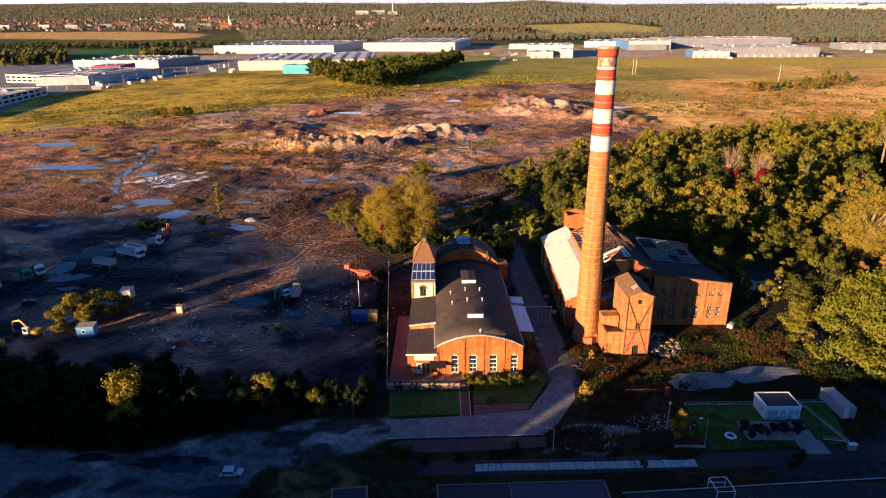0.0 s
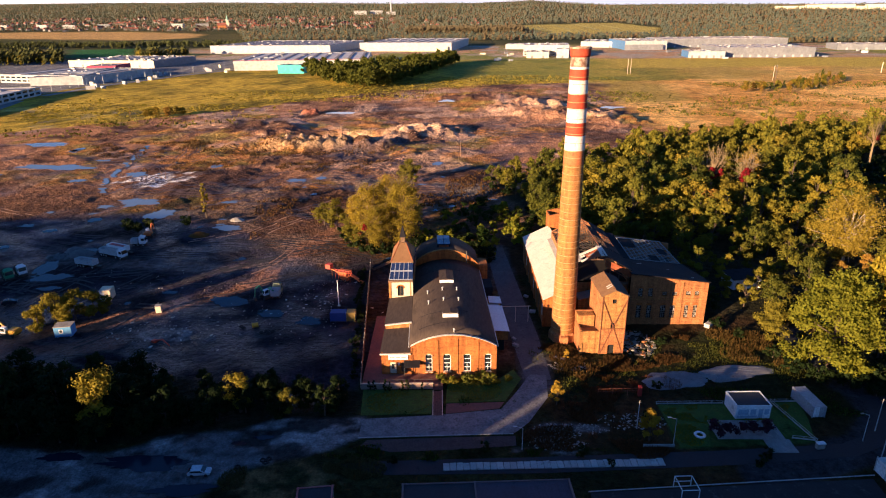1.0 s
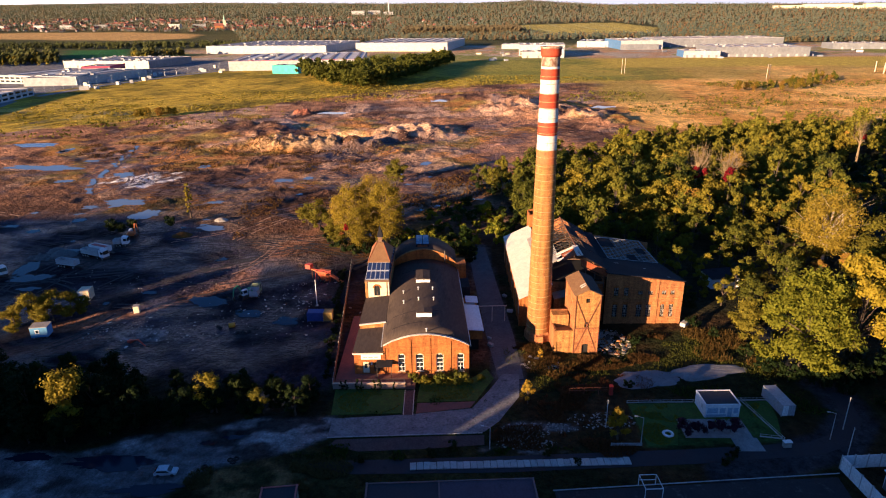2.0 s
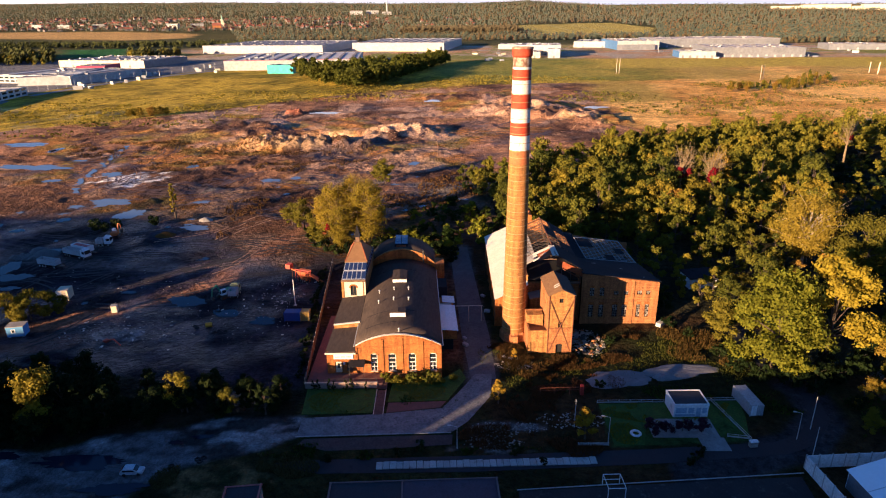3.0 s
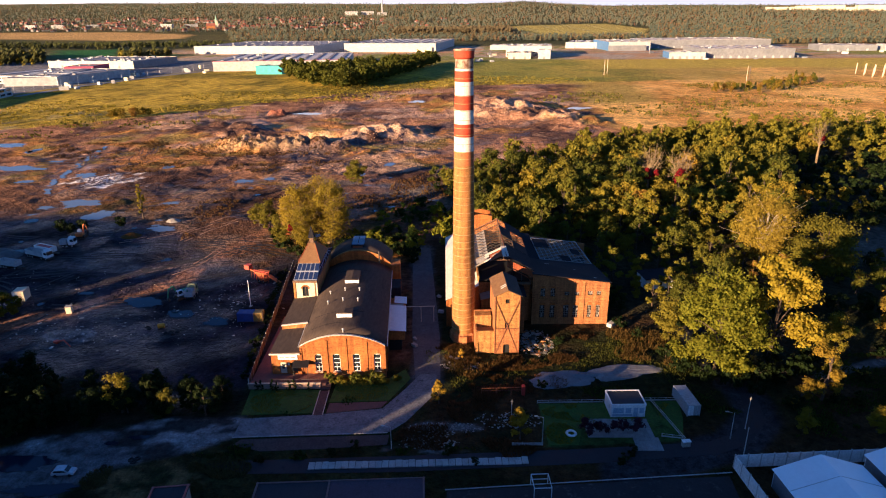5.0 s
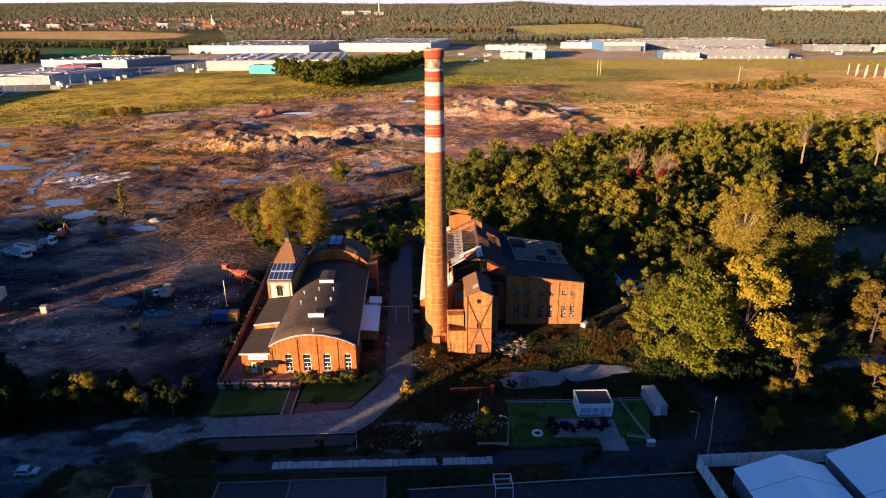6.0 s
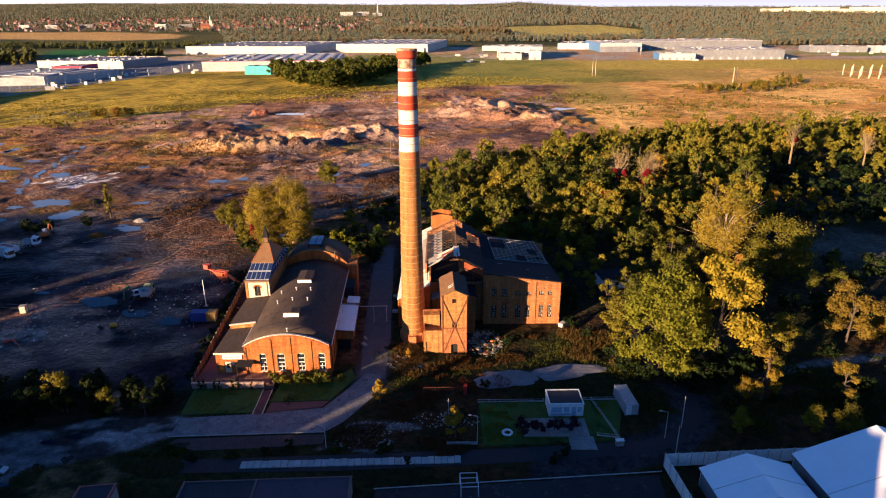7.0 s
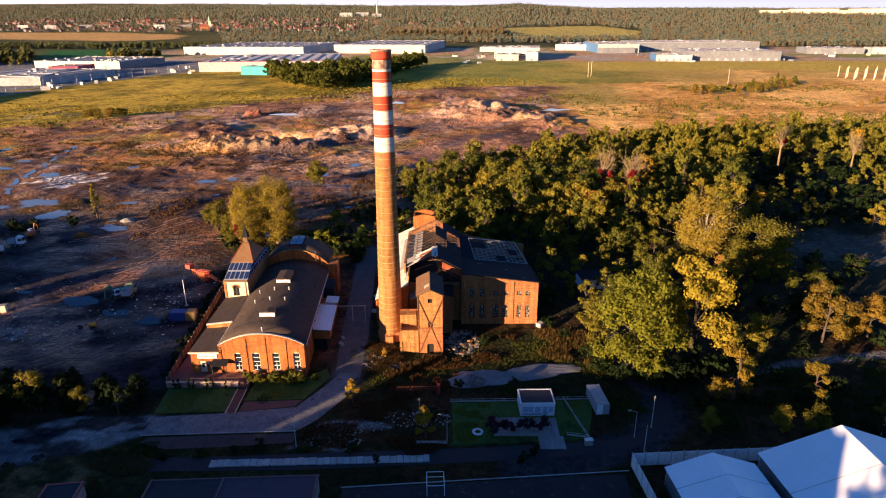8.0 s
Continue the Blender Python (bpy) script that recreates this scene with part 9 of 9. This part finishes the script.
def warehouse(a, b, depth, h, wall, roof, label, strips=6, units=10, doors=0, trim=None, windows=0, side=None):
    """A flat-roofed works hall with its front from a to b (left to right), reaching depth metres back."""
    a, b = Vector((*a, 0)), Vector((*b, 0))
    L, yaw = (b - a).length, math.degrees(math.atan2(b.y - a.y, b.x - a.x))
    w = base_of("warehouse", pose(a.x, a.y, ground_at(a.x, a.y), 0, 0, yaw), label, "warehouse", "works beyond the fields")
    part("front_wall", boxed(0, L, 0, 0.6, -1, h), wall, w)
    part("side_wall", boxed(0, 0.6, 0.6, depth, -1, h), side or wall, w)
    part("side_wall", boxed(L - 0.6, L, 0.6, depth, -1, h), side or wall, w)
    part("back_wall", boxed(0.6, L - 0.6, depth - 0.6, depth, -1, h), wall, w)
    part("roof", boxed(0.6, L - 0.6, 0.6, depth - 0.6, h - 1.0, h - 0.4), roof, w)
    part("parapet", boxed(-0.3, L + 0.3, -0.3, 0.7, h, h + 0.5), trim or wall, w)
    for i in range(strips):
        x = L * (i + 0.5) / strips
        part("roof_light", boxed(x - L / strips * 0.12, x + L / strips * 0.12, depth * 0.06, depth * 0.94, h - 0.4, h + 0.35), CLAD_WHITE if roof is not ROOF_LIGHT else ROOF_MID, w)
    r = random.Random(int(L * 10))
    for i in range(units):
        x, y, s = r.uniform(6, L - 10), r.uniform(6, depth - 10), r.uniform(1.5, 4)
        part("roof_unit", boxed(x, x + s * 1.6, y, y + s, h - 0.4, h + r.uniform(0.6, 2.0)), CLAD_GREY if i % 2 else CLAD_WHITE, w)
    for i in range(doors):
        x = L * (i + 0.5) / max(doors, 1)
        part("loading_door", boxed(x - 1.8, x + 1.8, -0.15, 0.0, 0, 4.2), CLAD_GREY if wall is not CLAD_GREY else CLAD_WHITE, w)
    for i in range(windows):
        for z in (2.0, 6.0):
            if z + 2.4 < h:
                x = L * (i + 0.5) / windows
                part("window", boxed(x - L / windows * 0.34, x + L / windows * 0.34, -0.1, 0.0, z, z + 2.0), GLASS, w)
    return w


warehouse((-548, 1362), (-287, 1335), 260, 15.5, CLAD_WHITE, ROOF_LIGHT, "huge cream-white logistics hall with pale roof", 14, 30, 0)
warehouse((-343.5, 938), (-150, 962), 190, 13.8, CLAD_WHITE, ROOF_LIGHT, "white logistics hall with ribbed grey roof and red trim", 10, 26, 0, CLAD_CRIMSON)
warehouse((-264, 888), (-227, 885), 26, 11, CLAD_TEAL, ROOF_LIGHT, "turquoise clad annexe of a logistics hall", 2, 0)
warehouse((-239, 1410), (-40, 1383), 250, 16.8, CLAD_WHITE, ROOF_LIGHT, "long white hall with sloping light roof", 9, 16, 0)
warehouse((-232, 1404), (-48, 1379), 4, 9.5, CLAD_CREAM, ROOF_LIGHT, "low cream loading front of a long hall", 0, 0)
warehouse((-588, 787), (-462.5, 756), 120, 9.8, CLAD_WHITE, ROOF_MID, "white office and works block with window bands", 3, 14, 0, None, 15)
warehouse((-461.5, 757), (-492, 884), 60, 9.8, CLAD_WHITE, ROOF_MID, "white office wing along the road with two window rows", 1, 4, 0, None, 14)
warehouse((-492, 886), (-496, 934), 40, 12.2, CLAD_CRIMSON, ROOF_MID, "crimson clad office block", 0, 3, 0, None, 6)
warehouse((-638, 1011), (-489, 990), 120, 10.8, CLAD_CREAM, ROOF_MID, "tan clad works hall with rooftop plant", 6, 40, 3, None, 0, CLAD_GREY)
warehouse((-424, 470), (-446, 652), 70, 8.5, CLAD_WHITE, ROOF_LIGHT, "long pale hall beside the road with window bands", 4, 10, 0, None, 16)
warehouse((100, 1163), (139, 1159), 90, 10, CLAD_CREAM, ROOF_LIGHT, "pale office block with dark entrance", 2, 6, 2)
warehouse((99, 1225), (182, 1216), 80, 19, CLAD_WHITE, ROOF_LIGHT, "tall white process hall", 3, 18, 4, None, 7)
warehouse((152, 1158), (173, 1155), 50, 15, CLAD_WHITE, ROOF_LIGHT, "white tower-like block beside an office", 0, 3, 1)
warehouse((76, 1440), (123, 1434), 60, 9.5, CLAD_WHITE, ROOF_LIGHT, "low white hall behind open ground", 2, 4, 0)
warehouse((248, 1500), (330, 1478), 120, 12.5, CLAD_WHITE, ROOF_LIGHT, "white hall with annexes", 4, 10, 2)
warehouse((319, 1375), (405, 1379), 140, 17.5, CLAD_WHITE, ROOF_LIGHT, "grey and white works hall", 4, 18, 5, None, 0, CLAD_BLUE)
warehouse((318, 1368), (395, 1371), 6, 10.5, CLAD_GREY, ROOF_MID, "grey clad low front of a works hall", 0, 0)
warehouse((420, 1460), (691, 1474), 130, 17, CLAD_GREY, ROOF_LIGHT, "very long grey hall with light roof edge", 10, 30, 16, CLAD_WHITE)
warehouse((372, 1133), (431, 1127), 60, 10.2, CLAD_WHITE, ROOF_LIGHT, "pale works hall with blue gable", 2, 12, 5, None, 0, CLAD_BLUE)
warehouse((432, 1150), (585, 1140), 130, 15.5, CLAD_GREY, ROOF_LIGHT, "broad grey works hall with white doors", 8, 26, 11)
warehouse((725, 1336), (830, 1322), 60, 11, CLAD_GREY, ROOF_LIGHT, "grey depot hall with white doors", 4, 8, 3)
warehouse((842, 1318), (930, 1306), 40, 12, CLAD_WHITE, ROOF_LIGHT, "white depot hall with grey doors", 3, 6, 4)
# bare concrete frame going up on the right
fr_b = base_of("building_frame", pose(520, 806, 0, 0, 0, -8), "pale concrete columns of a hall under construction", "building frame")
for i in range(9):
    for j in range(3):
        part("column", boxed(i * 11 - 0.4, i * 11 + 0.4, j * 24 - 0.4, j * 24 + 0.4, -0.5, 13 if (i + j) % 4 else 11), STONE_TRIM, fr_b)
    if i > 4:
        part("beam", boxed(i * 11 - 0.4, i * 11 + 0.4, 0, 48, 12.2, 13.2), STONE_TRIM, fr_b)
for i in range(4, 8):
    part("beam", boxed(i * 11, i * 11 + 11, -0.4, 0.4, 12.2, 13.2), STONE_TRIM, fr_b)
lor = random.Random(5)
for i in range(46):
    if i < 22:
        t = i / 22
        x, y = -400 + lor.uniform(-60, -6) + 60 * (t > 0.6), 700 + 330 * t
    else:
        x, y = lor.choice([lor.uniform(-20, 90), lor.uniform(380, 600), lor.uniform(720, 900)]), lor.uniform(1090, 1160) if i % 2 else lor.uniform(1200, 1300)
    w, h = lor.uniform(4, 12), lor.uniform(2.5, 4.5)
    bm = boxed(0, w, 0, 3, 0, h, 0.2)
    single("parked_van", bm, lor.choice([CLAD_WHITE, CLAD_WHITE, CLAD_GREY, CLAD_CREAM]), "parked lorry or box van, far off", "van", "vans on the lots", "", pose(x, y, ground_at(x, y), 0, 0, lor.uniform(-30, 30)))
for i in range(26):
    t = i / 25
    x, y = np.interp(t, [0, 0.4, 1], [-470, -440, -330]), np.interp(t, [0, 0.4, 1], [640, 760, 1060])
    p = base_of("street_lamp", pose(float(x), float(y), 0), "slim grey street lamp beside the works road", "street lamp", "lamps of the works road")
    part("pole", tubed((0, 0, 0), (0, 0, 9), 0.16, 0.1, 6), STEEL_PALE, p)
    part("arm", tubed((0, 0, 9), (1.6, 0, 9.4), 0.1, None, 5), STEEL_PALE, p)
sheet("road", [(-418, 520), (-448, 620), (-434, 750), (-396, 870), (-322, 1040), (-240, 1120), (-232, 1112), (-310, 1032), (-386, 864), (-424, 748), (-437, 620), (-408, 520)], 0.35, 0.6, surface("works_road", (0.17, 0.17, 0.18), (0.22, 0.22, 0.22), 10, None, 2.0, 0.9), "grey works road along the meadow", "road")

# ---- far woods, hedges and town ----
BELT = [(-223, 860), (-150, 728), (-105, 695), (-85, 722), (-55, 855), (-12, 1062), (-32, 1078), (-95, 905), (-160, 885)]
fr_rng = random.Random(77)


def fill(poly, gap, count, s0, s1, protos):
    xs, ys = [p[0] for p in poly], [p[1] for p in poly]
    tries = np.array([(fr_rng.uniform(min(xs), max(xs)), fr_rng.uniform(min(ys), max(ys))) for _ in range(count * 24)])
    tries = tries[inside(poly, tries[:, 0], tries[:, 1]) > 0]
    done = []
    for x, y in tries.tolist():
        if len(done) < count and all((x - a) ** 2 + (y - b) ** 2 > gap * gap for a, b in done):
            done.append((x, y))
            s = fr_rng.uniform(s0, s1)
            join_tree(fr_rng.choice(protos), x, y, s, fr_rng.uniform(0, 360), s)


fill(BELT, 7.0, 260, 1.15, 1.55, [WOOD[0], WOOD[2], WOOD[5]])
fill([(270, 645), (335, 655), (400, 720), (440, 770), (420, 790), (350, 720), (300, 690)], 9, 70, 0.35, 0.8, WOOD[3:] + WOOD_AUTUMN)
fill([(-262, 505), (-232, 520), (-228, 508), (-256, 494)], 4, 9, 0.35, 0.75, WOOD_AUTUMN)
fill([(380, 560), (520, 600), (560, 690), (470, 650)], 9, 50, 0.3, 0.5, WOOD[3:] + WOOD_AUTUMN)
fill([(180, 520), (330, 590), (300, 620), (170, 560)], 12, 26, 0.16, 0.34, WOOD[3:] + WOOD_AUTUMN)
fill([(240, 430), (400, 450), (460, 540), (300, 470)], 11, 40, 0.2, 0.5, WOOD[3:] + WOOD_AUTUMN)
plant_joined("tree_belt", "belts of trees and scrub between fields and works")


def far_trees(name, label, count, material, seed, where, size=(11, 19), k=7):
    """A wood so far off that each tree is a few leafy flakes."""
    rng = np.random.default_rng(seed)
    x, y = where(rng, count)
    z = land_z(x, y)
    n = len(x)
    h = rng.uniform(*size, n)
    cx, cy, cz, hh = np.repeat(x, k), np.repeat(y, k), np.repeat(z, k), np.repeat(h, k)
    m = n * k
    u = np.tile(np.linspace(0.25, 0.95, k), n) + rng.normal(size=m) * 0.05
    r = hh * 0.26 * np.sqrt(np.clip(1.15 - u, 0.1, 1))
    px, py, pz = cx + rng.normal(size=m) * r * 0.6, cy + rng.normal(size=m) * r * 0.6, cz + hh * u
    nrm = np.stack([rng.normal(size=m) * 0.28 - 0.42, rng.normal(size=m) * 0.28 - 0.5, rng.uniform(0.3, 0.7, m)], 1)
    nrm /= np.linalg.norm(nrm, axis=1)[:, None]
    a = np.cross(nrm, rng.normal(size=(m, 3)))
    a /= np.linalg.norm(a, axis=1)[:, None]
    b = np.cross(nrm, a)
    s = (hh * rng.uniform(0.14, 0.27, m))[:, None]
    p = np.stack([px, py, pz], 1)
    v = np.stack([p - a * s, p - b * s * 0.8, p + a * s, p + b * s * 0.8], 1).reshape(-1, 3)
    ob = part_of(name, array_mesh(name, v, np.arange(4 * m).reshape(-1, 4), material), material)
    return tagged(ob, label, "woodland", kind="stuff")


TAN_F = [(-1950, 2460), (-1305, 2450), (-950, 2300), (-900, 2120), (-1060, 2045), (-1750, 2190)]
LIGHT_F = [(165, 2600), (600, 2850), (690, 2500), (590, 2110), (250, 2060)]
GREEN_F = [(-800, 1265), (-965, 1550), (-825, 1580), (-660, 1255)]


def open_land(x, y):
    ok = np.ones(len(x), bool)
    for f in (TAN_F, LIGHT_F, GREEN_F):
        ok &= inside(f, x, y) < -10
    town = (x < -0.12 * y) & (y > 2380) & (y < 3300)
    return ok & ~(town & (fbm(x, y, 60, 2, 401) > -0.2))


def near_edge(rng, n):
    y = 1620 + 900 * rng.random(n) ** 1.6
    x = rng.uniform(-0.82, 0.78, n) * (y + 60)
    front = np.interp(x, [-1500, -900, -640, -330, 0, 250, 590, 760, 1300], [2520, 2480, 1850, 1880, 1880, 1860, 1900, 1600, 1640])
    ok = open_land(x, y) & (y > front)
    return x[ok], y[ok]


def left_belt(rng, n):
    y = rng.uniform(1050, 1300, n)
    x = rng.uniform(-1250, -540, n)
    ok = (x < np.interp(y, [1050, 1110, 1210, 1300], [-730, -668, -620, -560])) & (inside(GREEN_F, x, y) < -4) & ((x / y < -0.64) | (x / y > -0.52))
    return x[ok], y[ok]


def mid_belt(rng, n):
    y = rng.uniform(1590, 1720, n)
    x = rng.uniform(-1500, -480, n)
    ok = open_land(x, y)
    return x[ok], y[ok]


def hills(rng, n):
    y = rng.uniform(2450, 4780, n)
    x = rng.uniform(-0.85, 0.8, n) * y
    ok = open_land(x, y)
    return x[ok], y[ok]


def in_town(rng, n):
    y = rng.uniform(2380, 3320, n)
    x = rng.uniform(-0.8, -0.1, n) * y
    ok = inside(TAN_F, x, y) < -10
    return x[ok], y[ok]


# far leaves made paler and bluer, so distance haze sits in their colour
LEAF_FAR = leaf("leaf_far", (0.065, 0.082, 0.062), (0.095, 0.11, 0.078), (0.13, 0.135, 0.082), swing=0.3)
LEAF_BELT = leaf("leaf_belt", (0.03, 0.04, 0.014), (0.07, 0.075, 0.02), (0.13, 0.115, 0.025), swing=0.3)
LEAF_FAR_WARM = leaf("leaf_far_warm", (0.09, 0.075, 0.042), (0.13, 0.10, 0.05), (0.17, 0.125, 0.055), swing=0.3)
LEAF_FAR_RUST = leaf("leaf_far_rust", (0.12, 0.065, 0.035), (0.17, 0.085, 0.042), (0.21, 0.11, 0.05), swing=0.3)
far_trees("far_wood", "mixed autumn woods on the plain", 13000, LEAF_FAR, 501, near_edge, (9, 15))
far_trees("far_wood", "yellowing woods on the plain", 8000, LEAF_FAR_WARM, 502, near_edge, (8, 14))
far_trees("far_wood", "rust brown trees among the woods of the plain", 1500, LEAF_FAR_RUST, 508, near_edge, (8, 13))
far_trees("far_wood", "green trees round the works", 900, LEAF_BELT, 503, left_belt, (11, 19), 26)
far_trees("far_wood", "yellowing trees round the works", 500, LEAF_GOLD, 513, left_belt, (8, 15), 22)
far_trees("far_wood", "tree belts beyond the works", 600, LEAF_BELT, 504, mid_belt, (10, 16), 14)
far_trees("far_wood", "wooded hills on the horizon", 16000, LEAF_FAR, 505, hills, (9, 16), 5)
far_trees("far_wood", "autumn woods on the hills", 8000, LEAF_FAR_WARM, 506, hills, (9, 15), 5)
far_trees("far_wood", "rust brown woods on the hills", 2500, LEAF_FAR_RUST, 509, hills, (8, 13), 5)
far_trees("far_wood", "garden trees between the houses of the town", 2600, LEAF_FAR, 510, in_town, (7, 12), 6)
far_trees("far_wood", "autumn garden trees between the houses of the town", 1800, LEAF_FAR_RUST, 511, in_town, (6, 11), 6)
far_trees("far_wood", "planted rows of poplars", 520, LEAF_FAR_WARM, 507, lambda rng, n: (np.tile(np.linspace(-215, 165, n // 4), 4) + rng.normal(size=n) * 2, np.repeat([2150, 2190, 2230, 2270], n // 4) + rng.normal(size=n) * 3), (20, 26), 12)
for k in range(4):
    far_trees("hedge", "thin hedge across a pale field", 60, LEAF_FAR, 520 + k, lambda rng, n, k=k: (np.linspace(300 + 85 * k, 210 + 95 * k, n), np.linspace(2120, 2640 + 40 * k, n)), (3, 6), 4)


def house_proto(w, d, h, roof_h, seed):
    b = base_of("house", Matrix(), "small plastered town house with red tiled roof", "house", "houses of the town")
    part("wall", boxed(-w / 2, w / 2, -d / 2, d / 2, -3, h), WALL_TOWN, b)
    part("roof", prismed([(-w / 2 - 0.5, h), (w / 2 + 0.5, h), (0, h + roof_h)], -d / 2 - 0.5, d / 2 + 0.5), ROOF_TILE, b)
    part("chimney", boxed(w * 0.15, w * 0.15 + 1, -0.5, 0.5, h, h + roof_h + 1), BRICK_OLD, b)
    return b


HOUSES = [house_proto(13, 20, 8, 7, 1), house_proto(16, 14, 9, 8, 2), house_proto(12, 34, 8, 7, 3)]
tn = random.Random(31)
for i in range(300):
    x_over_y, y = tn.uniform(-0.76, -0.15), tn.uniform(2450, 3250)
    if i % 5 == 0:
        x_over_y, y = tn.uniform(-0.75, 0.02), tn.uniform(2500, 3300)
    x = x_over_y * y
    if float(inside(TAN_F, np.array([x]), np.array([y]))[0]) > -15:
        continue
    put_tree(tn.choice(HOUSES), x, y, tn.uniform(0.5, 0.85), tn.uniform(0, 180))
BLOCK = base_of("apartment_block", Matrix(), "pale slab of flats at the edge of town", "apartment block", "blocks of flats")
part("wall", boxed(-28, 28, -6, 6, -3, 16), CLAD_WHITE, BLOCK)
part("roof", boxed(-28.5, 28.5, -6.5, 6.5, 16, 16.8), ROOF_MID, BLOCK)
for i in range(12):
    for j in range(5):
        part("window", boxed(-26 + i * 4.5, -23.8 + i * 4.5, -6.15, -6.0, 1.2 + j * 3, 2.9 + j * 3), GLASS, BLOCK)
for x, y, s in ((-2010, 2640, 1.0), (-1905, 2610, 1.0), (-1760, 2650, 0.9), (-1640, 2640, 0.9), (-1520, 2680, 0.8), (-1180, 2620, 1.0), (-1090, 2640, 0.9), (-1010, 2680, 0.8), (-600, 3560, 1.2), (-520, 3600, 1.2), (-440, 3580, 0.9)):
    put_tree(BLOCK, x, y, s, tn.uniform(-15, 25))
ch = base_of("church", pose(-942, 2530, float(land_z(-942, 2530)), 0, 0, 15), "red brick church with a green topped tower", "church")
part("nave", boxed(-38, -6, -9, 9, -2, 14), BRICK_OLD, ch)
part("nave_roof", prismed([(-10, 14), (10, 14), (0, 24)], -38.5, -5, "x"), ROOF_TILE, ch)
part("tower", boxed(-6, 4, -5, 5, -2, 34), PLASTER, ch)
bm = bmesh.new()
lathe(bm, [(6.2, 34), (5.0, 38), (3.2, 40), (3.4, 43), (0.1, 54)], 8, True)
bm.transform(Matrix.Translation((-1, 0, 0)))
part("spire", bm, surface("copper_green", (0.20, 0.34, 0.26), (0.26, 0.40, 0.30), 6), ch)
ms = base_of("radio_mast", pose(-445, 3640, float(land_z(-445, 3640))), "tall white radio tower on the horizon", "radio mast")
part("shaft", tubed((0, 0, 0), (0, 0, 80), 4.5, 3.2, 12), CLAD_WHITE, ms)
part("head", tubed((0, 0, 80), (0, 0, 92), 1.5, 0.8, 8), CLAD_WHITE, ms)
wk = base_of("far_works", pose(1830, 4150, float(land_z(1830, 4150)) - 4, 0, 0, -14), "long pale works on the horizon", "works")
for i, (x0, x1, h) in enumerate(((0, 160, 22), (165, 420, 28), (425, 480, 18), (485, 800, 27), (805, 1100, 22))):
    part("hall", boxed(x0, x1, 0, 60, -10, h), CLAD_CREAM, wk)

# glowing backdrop far behind the hills, standing in for pale evening haze
bm = bmesh.new()
low, high = [], []
for k in range(33):
    a = radians(-52 + 104 * k / 32)
    low.append(bm.verts.new((6100 * math.tan(a * 0.78), 4940, -50)))
    high.append(bm.verts.new((6100 * math.tan(a * 0.78), 4940, 800)))
for k in range(32):
    bm.faces.new((low[k], low[k + 1], high[k + 1], high[k]))
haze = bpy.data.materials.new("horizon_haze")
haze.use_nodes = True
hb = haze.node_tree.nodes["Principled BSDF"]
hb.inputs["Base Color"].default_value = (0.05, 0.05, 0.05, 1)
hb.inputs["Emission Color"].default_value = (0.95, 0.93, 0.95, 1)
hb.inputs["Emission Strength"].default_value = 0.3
single("backdrop", bm, haze, "glowing backdrop standing in for pale evening sky", "sky", "", "structure")
